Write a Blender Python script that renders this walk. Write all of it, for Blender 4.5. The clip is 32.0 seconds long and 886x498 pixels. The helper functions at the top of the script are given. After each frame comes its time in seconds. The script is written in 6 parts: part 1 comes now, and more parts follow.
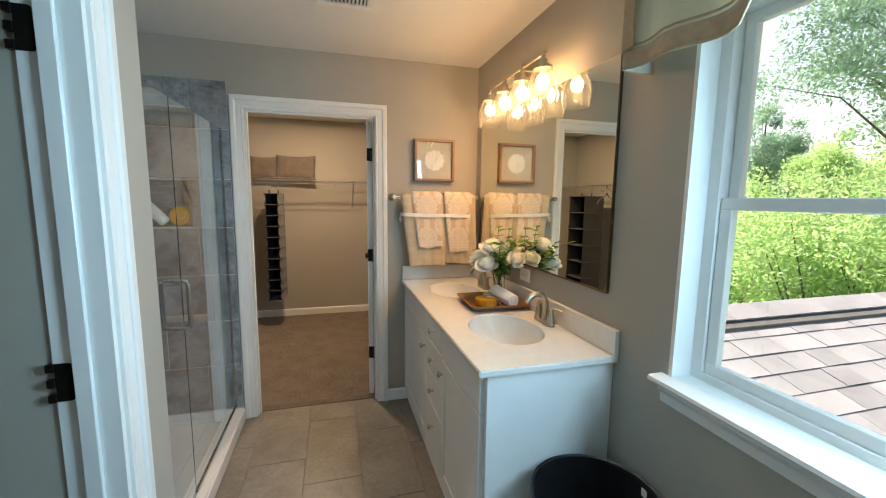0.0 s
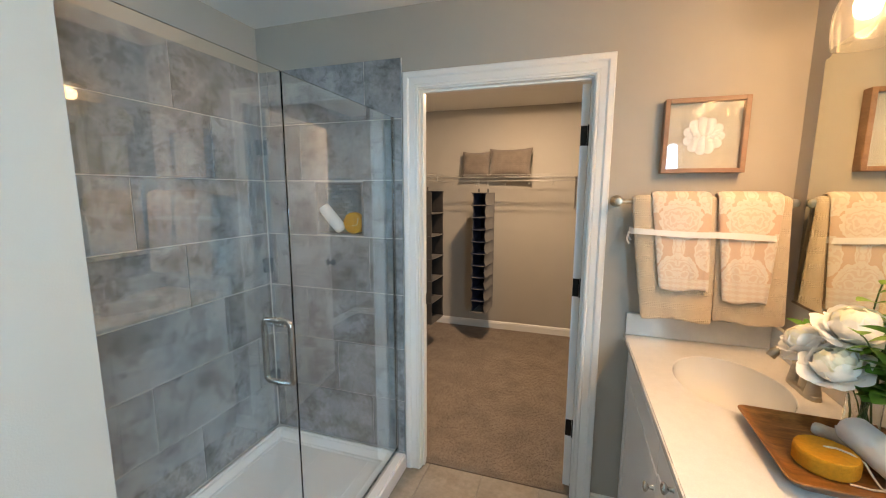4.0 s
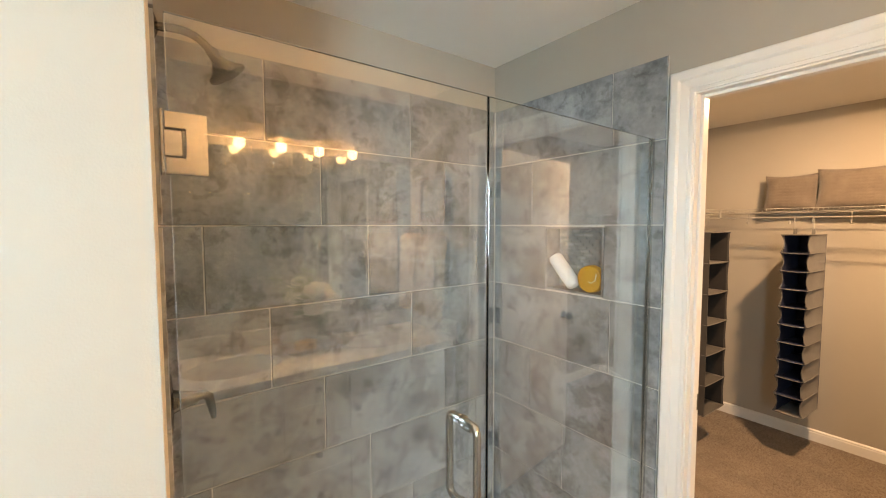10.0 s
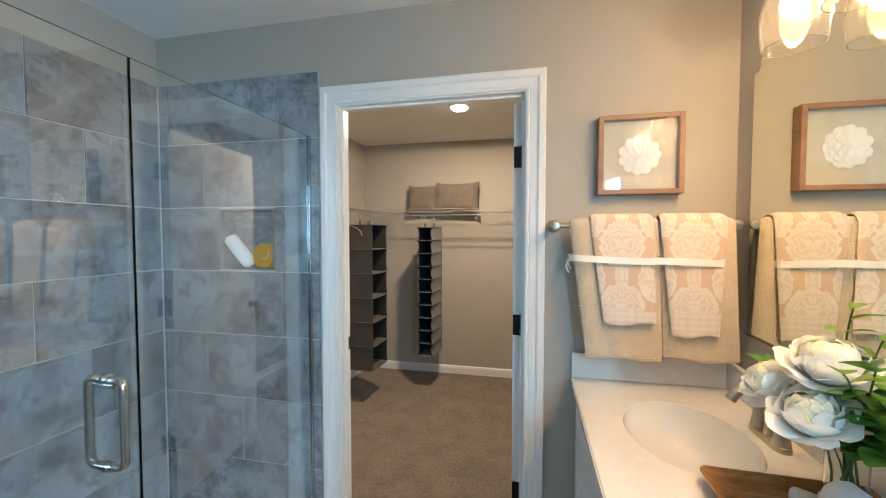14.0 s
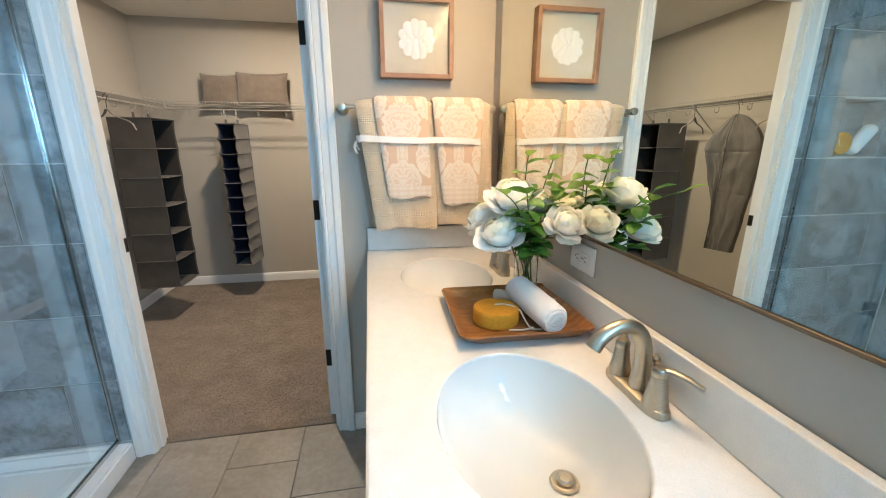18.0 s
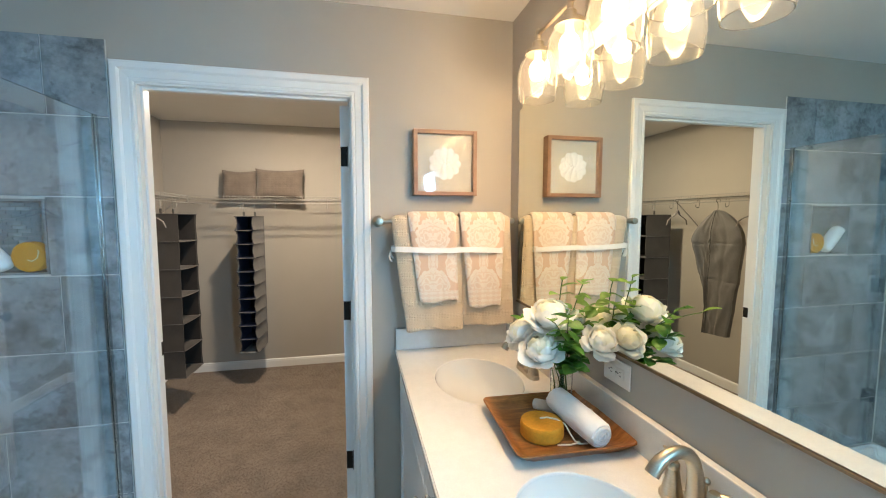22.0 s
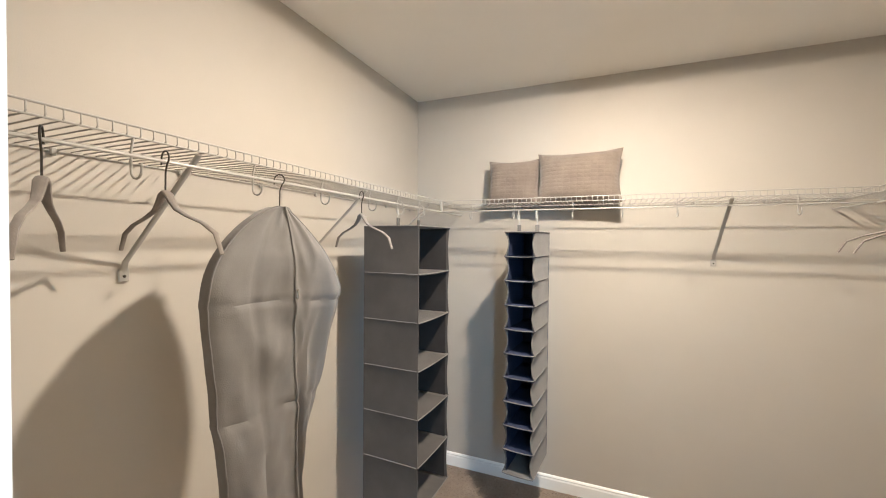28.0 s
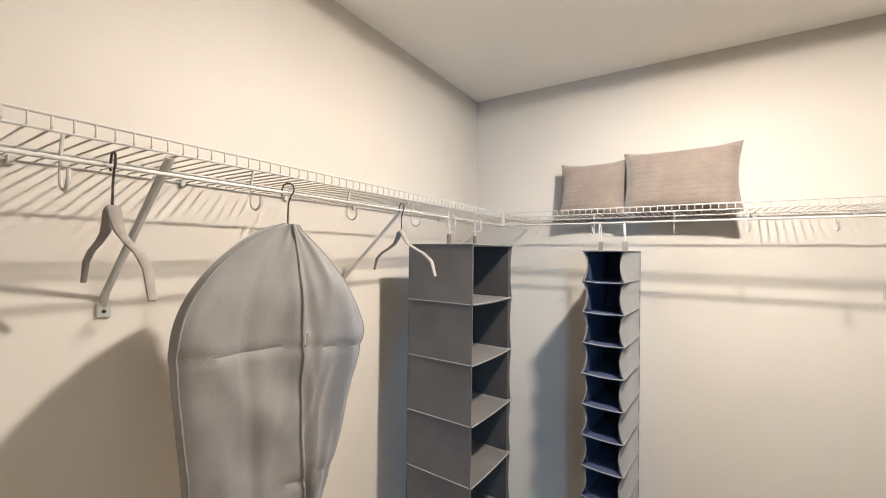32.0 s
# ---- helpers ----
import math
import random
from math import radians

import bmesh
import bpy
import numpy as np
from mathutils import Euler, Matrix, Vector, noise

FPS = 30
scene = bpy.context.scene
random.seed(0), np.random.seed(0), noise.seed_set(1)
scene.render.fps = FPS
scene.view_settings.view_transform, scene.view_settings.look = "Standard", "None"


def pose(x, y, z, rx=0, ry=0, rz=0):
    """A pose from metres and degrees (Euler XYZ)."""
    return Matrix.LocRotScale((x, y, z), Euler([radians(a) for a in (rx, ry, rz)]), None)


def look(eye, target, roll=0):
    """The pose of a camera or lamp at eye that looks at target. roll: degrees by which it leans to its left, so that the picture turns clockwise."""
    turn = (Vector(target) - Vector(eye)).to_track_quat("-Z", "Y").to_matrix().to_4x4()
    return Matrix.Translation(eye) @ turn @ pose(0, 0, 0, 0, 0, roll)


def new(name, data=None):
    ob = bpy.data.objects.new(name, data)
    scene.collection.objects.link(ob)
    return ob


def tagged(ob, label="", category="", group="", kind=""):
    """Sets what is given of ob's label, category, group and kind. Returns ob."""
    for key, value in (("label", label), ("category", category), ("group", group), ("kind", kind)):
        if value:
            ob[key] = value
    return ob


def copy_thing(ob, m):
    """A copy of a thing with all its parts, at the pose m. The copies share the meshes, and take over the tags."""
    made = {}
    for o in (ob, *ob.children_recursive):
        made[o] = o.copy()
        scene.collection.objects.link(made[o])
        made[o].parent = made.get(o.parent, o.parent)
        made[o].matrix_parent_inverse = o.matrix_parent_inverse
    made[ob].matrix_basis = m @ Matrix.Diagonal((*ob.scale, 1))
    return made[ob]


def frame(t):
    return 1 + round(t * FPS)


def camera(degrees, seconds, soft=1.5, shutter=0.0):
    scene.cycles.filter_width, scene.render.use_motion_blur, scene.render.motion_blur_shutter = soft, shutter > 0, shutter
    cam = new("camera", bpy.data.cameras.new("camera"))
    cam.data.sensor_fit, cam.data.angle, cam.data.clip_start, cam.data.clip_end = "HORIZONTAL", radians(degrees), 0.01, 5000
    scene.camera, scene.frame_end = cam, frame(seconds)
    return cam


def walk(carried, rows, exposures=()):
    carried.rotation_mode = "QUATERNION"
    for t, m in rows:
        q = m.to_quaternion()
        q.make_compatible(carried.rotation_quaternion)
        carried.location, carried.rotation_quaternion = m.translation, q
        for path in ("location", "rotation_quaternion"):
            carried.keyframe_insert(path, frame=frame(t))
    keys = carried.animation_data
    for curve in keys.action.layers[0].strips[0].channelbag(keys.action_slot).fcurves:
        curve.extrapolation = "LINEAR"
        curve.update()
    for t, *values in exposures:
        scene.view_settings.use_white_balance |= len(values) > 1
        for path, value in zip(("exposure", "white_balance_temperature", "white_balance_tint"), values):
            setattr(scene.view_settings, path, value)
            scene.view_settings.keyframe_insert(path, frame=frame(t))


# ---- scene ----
cam = camera(96.9, 32.0, soft=1.1)
PATH = [
    (0, (-0.05, -0.015, 1.505), (0.485, 1.895, 1.252), 0.7),
    (0.5, (-0.068, 0.132, 1.51), (0.389, 2.061, 1.243), 0.7),
    (1, (-0.036, 0.226, 1.486), (0.291, 2.18, 1.218), 0.5),
    (1.5, (0.033, 0.35, 1.475), (0.213, 2.323, 1.205), 0.5),
    (2, (0.077, 0.472, 1.484), (0.106, 2.452, 1.203), 0.5),
    (2.5, (0.072, 0.602, 1.48), (-0.056, 2.579, 1.21), 0.4),
    (3, (0.086, 0.741, 1.506), (-0.219, 2.699, 1.236), 0.4),
    (3.5, (0.103, 0.837, 1.539), (-0.342, 2.765, 1.247), 0.3),
    (4, (0.169, 0.893, 1.551), (-0.446, 2.774, 1.263), 0.2),
    (4.5, (0.196, 0.902, 1.567), (-0.559, 2.732, 1.277), 0.1),
    (6.5, (0.062, 1.102, 1.507), (-0.93, 2.818, 1.242), -0.1),
    (7, (-0.071, 1.220, 1.516), (-1.173, 2.867, 1.247), -0.0),
    (7.5, (-0.119, 1.283, 1.538), (-1.393, 2.803, 1.275), -0.1),
    (8, (-0.104, 1.294, 1.56), (-1.539, 2.663, 1.299), -0.1),
    (8.5, (-0.071, 1.319, 1.577), (-1.612, 2.569, 1.323), -0.2),
    (9, (-0.052, 1.32, 1.588), (-1.635, 2.52, 1.354), -0.2),
    (9.5, (-0.025, 1.31, 1.606), (-1.625, 2.495, 1.421), -0.1),
    (10, (0.003, 1.295, 1.61), (-1.606, 2.477, 1.49), -0.1),
    (10.5, (0.018, 1.285, 1.611), (-1.583, 2.482, 1.548), -0.1),
    (11, (0.025, 1.279, 1.603), (-1.533, 2.533, 1.571), -0.1),
    (11.5, (0.044, 1.265, 1.572), (-1.404, 2.644, 1.553), -0.1),
    (12, (0.071, 1.226, 1.549), (-1.192, 2.777, 1.53), -0.2),
    (12.5, (0.098, 1.214, 1.535), (-0.934, 2.926, 1.512), -0.2),
    (13, (0.153, 1.219, 1.523), (-0.646, 3.052, 1.49), -0.1),
    (13.5, (0.209, 1.199, 1.509), (-0.387, 3.107, 1.454), 0.1),
    (14, (0.263, 1.162, 1.485), (-0.173, 3.113, 1.406), -0.0),
    (14.5, (0.323, 1.136, 1.458), (0.029, 3.111, 1.344), 0.1),
    (15, (0.359, 1.124, 1.425), (0.193, 3.11, 1.26), 0.1),
    (15.5, (0.369, 1.113, 1.398), (0.32, 3.098, 1.163), 0.1),
    (17.5, (0.436, 1.055, 1.358), (0.724, 2.973, 0.871), 0.1),
    (18, (0.445, 1.051, 1.372), (0.796, 2.952, 0.86), -0.0),
    (18.5, (0.417, 1.047, 1.397), (0.815, 2.936, 0.874), -0.0),
    (19, (0.384, 1.023, 1.436), (0.799, 2.909, 0.916), -0.1),
    (19.5, (0.358, 0.993, 1.47), (0.784, 2.882, 0.97), -0.2),
    (20, (0.337, 0.975, 1.49), (0.768, 2.874, 1.036), -0.2),
    (20.5, (0.32, 0.982, 1.505), (0.754, 2.897, 1.125), -0.2),
    (21, (0.304, 0.981, 1.517), (0.736, 2.912, 1.224), -0.1),
    (21.5, (0.286, 0.98, 1.521), (0.715, 2.921, 1.309), 0.0),
    (22, (0.259, 0.986, 1.529), (0.684, 2.934, 1.371), 0.0),
    (22.5, (0.231, 1.022, 1.52), (0.643, 2.976, 1.411), 0.2),
    (23, (0.166, 1.078, 1.523), (0.534, 3.041, 1.429), -0.1),
    (23.5, (0.06, 1.162, 1.526), (0.338, 3.14, 1.444), -0.1),
    (24, (-0.027, 1.259, 1.52), (0.108, 3.253, 1.448), -0.1),
    (24.5, (-0.036, 1.462, 1.488), (-0.077, 3.461, 1.433), -0.1),
    (25, (-0.023, 1.714, 1.487), (-0.206, 3.705, 1.448), -0.2),
    (25.5, (-0.078, 1.948, 1.482), (-0.362, 3.927, 1.461), -0.1),
    (27.5, (-0.228, 2.686, 1.478), (-0.933, 4.557, 1.438), 0.4),
    (28, (-0.302, 2.783, 1.494), (-1.082, 4.624, 1.454), 0.5),
    (28.5, (-0.325, 2.851, 1.512), (-1.213, 4.643, 1.476), 0.5),
    (29, (-0.325, 2.914, 1.53), (-1.344, 4.634, 1.496), 0.5),
    (29.5, (-0.309, 2.934, 1.542), (-1.456, 4.572, 1.514), 0.6),
    (30, (-0.29, 2.927, 1.549), (-1.528, 4.499, 1.536), 0.6),
    (30.5, (-0.29, 2.922, 1.556), (-1.577, 4.452, 1.557), 0.6),
    (31, (-0.289, 2.945, 1.544), (-1.595, 4.46, 1.563), 0.6),
    (31.5, (-0.345, 3.003, 1.539), (-1.595, 4.564, 1.561), 0.6),
    (32, (-0.414, 3.093, 1.532), (-1.488, 4.781, 1.546), 0.7),
]
EXPOSURES = [(0.0, 1.88, 8700, 20), (1.0, 1.86, 10200, 28), (2.0, 2.03, 9700, 30), (3.0, 2.2, 9900, 28), (4.0, 2.29, 8400, 22), (7.0, 2.57, 7900, 20), (8.0, 2.78, 8900, 23), (9.0, 2.78, 10200, 27), (10.0, 2.78, 11800, 29), (11.0, 2.76, 12400, 30), (12.0, 2.75, 9500, 25), (13.0, 2.54, 7300, 18), (14.0, 2.32, 7000, 15), (15.0, 2.42, 6500, 13), (17.0, 2.48, 6350, 12), (19.0, 2.43, 6700, 11), (20.0, 2.43, 6950, 12), (22.0, 2.43, 6500, 11), (23.0, 2.42, 6800, 13), (25.0, 2.40, 6900, 15), (27.0, 2.93, 6000, 13), (28.0, 3.33, 5850, 11), (29.5, 3.55, 5500, 11), (32.0, 3.55, 5500, 11)]
walk(cam, [(t, look(eye, target, roll)) for t, eye, target, roll in PATH], EXPOSURES)

# ---- world, sun, lights ----
world = bpy.data.worlds.new("sky")
scene.world = world
world.use_nodes = True
wn = world.node_tree.nodes
sky = wn.new("ShaderNodeTexSky")
sky.sky_type = "NISHITA"
sky.sun_disc = False
sky.sun_elevation = radians(52)
sky.sun_rotation = radians(357)
sky.dust_density = 1.5
world.node_tree.links.new(sky.outputs["Color"], wn["Background"].inputs["Color"])
wn["Background"].inputs["Strength"].default_value = 0.09


def lamp(name, kind, m, energy, color):
    data = bpy.data.lights.new(name, kind)
    data.energy, data.color = energy, color
    ob = new(name, data)
    ob.matrix_world = m
    return data


lamp("sun", "SUN", look((0, 0, 10), (0.02, -0.45, 9.13)), 4.1, (1.0, 0.97, 0.93)).angle = radians(0.5)
BULB_Y = (1.67, 1.88, 2.09, 2.30)
for by in BULB_Y:
    lamp("bulb_light", "POINT", pose(0.884, by, 2.045), 0.48, (1.0, 0.67, 0.37)).shadow_soft_size = 0.03
    throw = lamp("bulb_throw", "SPOT", pose(0.884, by, 2.035), 1.35, (1.0, 0.67, 0.37))
    throw.spot_size, throw.spot_blend, throw.shadow_soft_size = radians(165), 1.0, 0.03
down = lamp("closet_light", "SPOT", pose(-0.266, 4.09, 2.402), 6.6, (1.0, 0.83, 0.63))
down.spot_size, down.spot_blend, down.shadow_soft_size = radians(179.9), 0.04, 0.045
disc = lamp("closet_disc", "AREA", pose(-0.266, 4.09, 2.4035), 5.8, (1.0, 0.83, 0.63))
disc.shape, disc.size = "DISK", 0.09
day = lamp("window_light", "AREA", look((1.052, 0.265, 1.62), (-0.6, 0.42, 1.46)), 10.8, (0.28, 0.64, 1.0))
day.shape, day.size, day.size_y = "RECTANGLE", 0.42, 0.76


# ---- materials ----
def surf(name, c1, c2=None, scale=4.0, rough=0.5, metal=0.0, bump=0.0, bscale=150.0, rand=False, grain=0.0, gscale=60.0, lo=0.35, hi=0.65, spec=0.5, coat=0.0, sheen=0.0, stretch=(1, 1, 1), emit=0.0, trans=0.0, ior=1.45):
    """A node material: two colours by broad noise, fine grain, fine relief."""
    m = bpy.data.materials.new(name)
    m.use_nodes = True
    n, ln = m.node_tree.nodes, m.node_tree.links
    b = n["Principled BSDF"]
    b.inputs["Roughness"].default_value, b.inputs["Metallic"].default_value = rough, metal
    b.inputs["Specular IOR Level"].default_value, b.inputs["Coat Weight"].default_value = spec, coat
    b.inputs["Sheen Weight"].default_value, b.inputs["Transmission Weight"].default_value = sheen, trans
    b.inputs["IOR"].default_value = ior
    c2 = c2 or tuple(0.9 * v for v in c1)
    tc = n.new("ShaderNodeTexCoord")
    mp = n.new("ShaderNodeMapping")
    mp.inputs["Scale"].default_value = stretch
    ln.new(tc.outputs["Object"], mp.inputs["Vector"])
    co = mp.outputs["Vector"]
    if rand:
        info = n.new("ShaderNodeObjectInfo")
        mul = n.new("ShaderNodeMath")
        mul.operation = "MULTIPLY"
        mul.inputs[1].default_value = 37.0
        ln.new(info.outputs["Random"], mul.inputs[0])
        add = n.new("ShaderNodeVectorMath")
        add.operation = "ADD"
        ln.new(co, add.inputs[0])
        ln.new(mul.outputs[0], add.inputs[1])
        co = add.outputs["Vector"]
    t1 = n.new("ShaderNodeTexNoise")
    t1.inputs["Scale"].default_value, t1.inputs["Detail"].default_value, t1.inputs["Roughness"].default_value = scale, 6, 0.6
    ln.new(co, t1.inputs["Vector"])
    ramp = n.new("ShaderNodeValToRGB")
    ramp.color_ramp.elements[0].position, ramp.color_ramp.elements[1].position = lo, hi
    ramp.color_ramp.elements[0].color, ramp.color_ramp.elements[1].color = (*c1, 1), (*c2, 1)
    ln.new(t1.outputs["Fac"], ramp.inputs["Fac"])
    col = ramp.outputs["Color"]
    if grain:
        t2 = n.new("ShaderNodeTexNoise")
        t2.inputs["Scale"].default_value, t2.inputs["Detail"].default_value = gscale, 3
        ln.new(co, t2.inputs["Vector"])
        rg = n.new("ShaderNodeMapRange")
        rg.inputs["From Min"].default_value, rg.inputs["From Max"].default_value = 0.3, 0.7
        rg.inputs["To Min"].default_value, rg.inputs["To Max"].default_value = 1 - grain, 1 + grain
        ln.new(t2.outputs["Fac"], rg.inputs["Value"])
        mx = n.new("ShaderNodeVectorMath")
        mx.operation = "MULTIPLY"
        ln.new(col, mx.inputs[0])
        ln.new(rg.outputs["Result"], mx.inputs[1])
        col = mx.outputs["Vector"]
    ln.new(col, b.inputs["Base Color"])
    if bump:
        t3 = n.new("ShaderNodeTexNoise")
        t3.inputs["Scale"].default_value, t3.inputs["Detail"].default_value = bscale, 4
        ln.new(co, t3.inputs["Vector"])
        bp = n.new("ShaderNodeBump")
        bp.inputs["Strength"].default_value, bp.inputs["Distance"].default_value = bump, 0.002
        ln.new(t3.outputs["Fac"], bp.inputs["Height"])
        ln.new(bp.outputs["Normal"], b.inputs["Normal"])
    if emit:
        ln.new(col, b.inputs["Emission Color"])
        b.inputs["Emission Strength"].default_value = emit
    return m


def thin(m, amount):
    """Let light through a leaf or petal: part of the surface becomes translucent in its own colour."""
    n, ln = m.node_tree.nodes, m.node_tree.links
    b, out = n["Principled BSDF"], n["Material Output"]
    tr, mx = n.new("ShaderNodeBsdfTranslucent"), n.new("ShaderNodeMixShader")
    ln.new(b.inputs["Base Color"].links[0].from_socket, tr.inputs["Color"])
    mx.inputs[0].default_value = amount
    ln.new(b.outputs["BSDF"], mx.inputs[1])
    ln.new(tr.outputs["BSDF"], mx.inputs[2])
    ln.new(mx.outputs["Shader"], out.inputs["Surface"])
    return m


def stone(name, c1, c2, vein, scale, rough, patch=0.74):
    """Honed stone-look glaze: broad clouds, ragged darker blotches and fine grain, each tile its own cut."""
    m = surf(name, c1, c2, scale, rough, bump=0.07, bscale=60, rand=True, grain=0.10, gscale=45, lo=0.30, hi=0.70)
    n, ln = m.node_tree.nodes, m.node_tree.links
    b = n["Principled BSDF"]
    col = b.inputs["Base Color"].links[0].from_socket
    co = [x for x in n if x.bl_idname == "ShaderNodeTexNoise"][0].inputs["Vector"].links[0].from_socket
    t = n.new("ShaderNodeTexNoise")
    t.inputs["Scale"].default_value, t.inputs["Detail"].default_value, t.inputs["Roughness"].default_value, t.inputs["Distortion"].default_value = scale * 1.9, 10, 0.68, 0.10
    ln.new(co, t.inputs["Vector"])
    r = n.new("ShaderNodeValToRGB")
    r.color_ramp.elements[0].position, r.color_ramp.elements[1].position = 0.46, 0.66
    r.color_ramp.elements[0].color, r.color_ramp.elements[1].color = (1, 1, 1, 1), (vein, vein, vein, 1)
    ln.new(t.outputs["Fac"], r.inputs["Fac"])
    mx = n.new("ShaderNodeVectorMath")
    mx.operation = "MULTIPLY"
    ln.new(col, mx.inputs[0])
    ln.new(r.outputs["Color"], mx.inputs[1])
    t2, r2, mx2 = n.new("ShaderNodeTexNoise"), n.new("ShaderNodeValToRGB"), n.new("ShaderNodeVectorMath")
    t2.inputs["Scale"].default_value, t2.inputs["Detail"].default_value, t2.inputs["Roughness"].default_value, t2.inputs["Distortion"].default_value = scale * 4.2, 7, 0.62, 0.4
    ln.new(co, t2.inputs["Vector"])
    r2.color_ramp.elements[0].position, r2.color_ramp.elements[1].position = 0.55, 0.60
    r2.color_ramp.elements[0].color, r2.color_ramp.elements[1].color = (1, 1, 1, 1), (patch, patch - 0.015, patch - 0.015, 1)
    ln.new(t2.outputs["Fac"], r2.inputs["Fac"])
    mx2.operation = "MULTIPLY"
    ln.new(mx.outputs["Vector"], mx2.inputs[0])
    ln.new(r2.outputs["Color"], mx2.inputs[1])
    ln.new(mx2.outputs["Vector"], b.inputs["Base Color"])
    return m


PAINT = surf("wall paint greige", (0.415, 0.383, 0.333), (0.437, 0.405, 0.353), 1.5, 0.6, bump=0.12, bscale=320)
CEIL = surf("ceiling paint", (0.78, 0.76, 0.72), (0.81, 0.79, 0.75), 1.2, 0.75, bump=0.18, bscale=240)
TRIM = surf("white trim paint", (0.80, 0.80, 0.78), (0.83, 0.83, 0.81), 2.0, 0.32, bump=0.04, bscale=60)
TILE = stone("grey stone tile", (0.208, 0.233, 0.248), (0.378, 0.412, 0.434), 0.46, 3.0, 0.24)
GROUT = surf("light grout", (0.60, 0.59, 0.56), (0.66, 0.65, 0.62), 20, 0.85, bump=0.2, bscale=400)
FLOOR_TILE = stone("taupe floor tile", (0.225, 0.196, 0.167), (0.31, 0.274, 0.236), 0.78, 2.6, 0.38, 0.93)
FLOOR_GROUT = surf("floor grout", (0.275, 0.245, 0.213), (0.315, 0.282, 0.245), 20, 0.9)
CARPET = surf("brown carpet", (0.190, 0.146, 0.112), (0.245, 0.192, 0.148), 5.5, 0.95, bump=0.4, bscale=260, grain=0.12, gscale=190, sheen=0.3, lo=0.38, hi=0.62)
COUNTER = surf("cultured marble", (0.72, 0.70, 0.66), (0.76, 0.74, 0.70), 30, 0.22, grain=0.05, gscale=420, coat=0.3)
CABINET = surf("white cabinet paint", (0.78, 0.78, 0.77), (0.81, 0.81, 0.80), 3.0, 0.33, bump=0.03, bscale=80)
CERAMIC = surf("white glazed ceramic", (0.76, 0.745, 0.70), (0.78, 0.765, 0.72), 3.0, 0.08, coat=0.4)
ACRYLIC = surf("white acrylic", (0.80, 0.81, 0.81), (0.83, 0.84, 0.84), 3.0, 0.16)
NICKEL = surf("brushed nickel", (0.47, 0.415, 0.325), (0.53, 0.47, 0.375), 90, 0.36, metal=1.0, stretch=(1, 1, 8))
# Darker copy of NICKEL: reflections of the dark shower tiles put into the colour.
NICKEL_DARKENED = surf("nickel darkened for tile reflections", (0.165, 0.145, 0.118), (0.215, 0.19, 0.155), 90, 0.26, metal=1.0, stretch=(1, 1, 8))
STEEL = surf("satin steel", (0.55, 0.54, 0.52), (0.60, 0.59, 0.57), 90, 0.22, metal=1.0, stretch=(8, 1, 1))
BRONZE = surf("dark bronze", (0.012, 0.010, 0.009), (0.02, 0.017, 0.014), 30, 0.42, metal=0.6)
BLACK = surf("black plastic", (0.012, 0.012, 0.014), (0.02, 0.02, 0.022), 20, 0.35)
GLASS = surf("clear glass", (0.945, 0.982, 0.960), (0.955, 0.987, 0.968), 1, 0.0, trans=1.0, ior=1.80)
PANE = surf("window glass", (0.97, 0.99, 0.985), (0.98, 0.995, 0.99), 1, 0.0, trans=1.0, ior=1.45)
SHADE_GLASS = thin(surf("lamp shade glass", (0.99, 0.98, 0.96), (0.995, 0.985, 0.965), 1, 0.0, trans=1.0, ior=1.45), 0.008)
MIRROR = surf("mirror silver", (0.84, 0.86, 0.78), (0.85, 0.87, 0.79), 1, 0.0, metal=1.0)
MIRROR_EDGE = surf("mirror edge bronze", (0.17, 0.13, 0.085), (0.21, 0.16, 0.11), 20, 0.3, metal=1.0)
BULB = surf("warm bulb glass", (1.0, 0.74, 0.42), (1.0, 0.76, 0.45), 2, 0.4, emit=3.0)
LED = surf("downlight lens", (1.0, 0.88, 0.72), (1.0, 0.9, 0.75), 2, 0.4, emit=5.0)


# ---- mesh helpers ----
def box(bm, x0, y0, z0, x1, y1, z1):
    r = bmesh.ops.create_cube(bm, size=1.0, matrix=Matrix.LocRotScale(((x0 + x1) / 2, (y0 + y1) / 2, (z0 + z1) / 2), None, (x1 - x0, y1 - y0, z1 - z0)))
    return r["verts"]


def boxes(*spans):
    bm = bmesh.new()
    for s in spans:
        box(bm, *s)
    return bm


def soft_box(x0, y0, z0, x1, y1, z1, r=0.003, seg=2):
    bm = boxes((x0, y0, z0, x1, y1, z1))
    bmesh.ops.bevel(bm, geom=bm.edges[:], offset=r, segments=seg, affect="EDGES", profile=0.5)
    return bm


def soft(bm, r=0.003, seg=2):
    bmesh.ops.bevel(bm, geom=bm.edges[:], offset=r, segments=seg, affect="EDGES", profile=0.5)
    return bm


def lathe(profile, n=32, cx=0.0, cy=0.0):
    """A turned shape from (radius, height) pairs, round the z axis."""
    bm = bmesh.new()
    rings = []
    for r, z in profile:
        if r < 1e-5:
            rings.append([bm.verts.new((cx, cy, z))])
        else:
            rings.append([bm.verts.new((cx + r * math.cos(2 * math.pi * k / n), cy + r * math.sin(2 * math.pi * k / n), z)) for k in range(n)])
    for a, b in zip(rings, rings[1:]):
        for k in range(n):
            k2 = (k + 1) % n
            if len(a) == 1 and len(b) > 1:
                bm.faces.new((a[0], b[k], b[k2]))
            elif len(b) == 1 and len(a) > 1:
                bm.faces.new((a[k], b[0], a[k2]))
            elif len(a) > 1:
                bm.faces.new((a[k], b[k], b[k2], a[k2]))
    bmesh.ops.recalc_face_normals(bm, faces=bm.faces[:])
    return bm


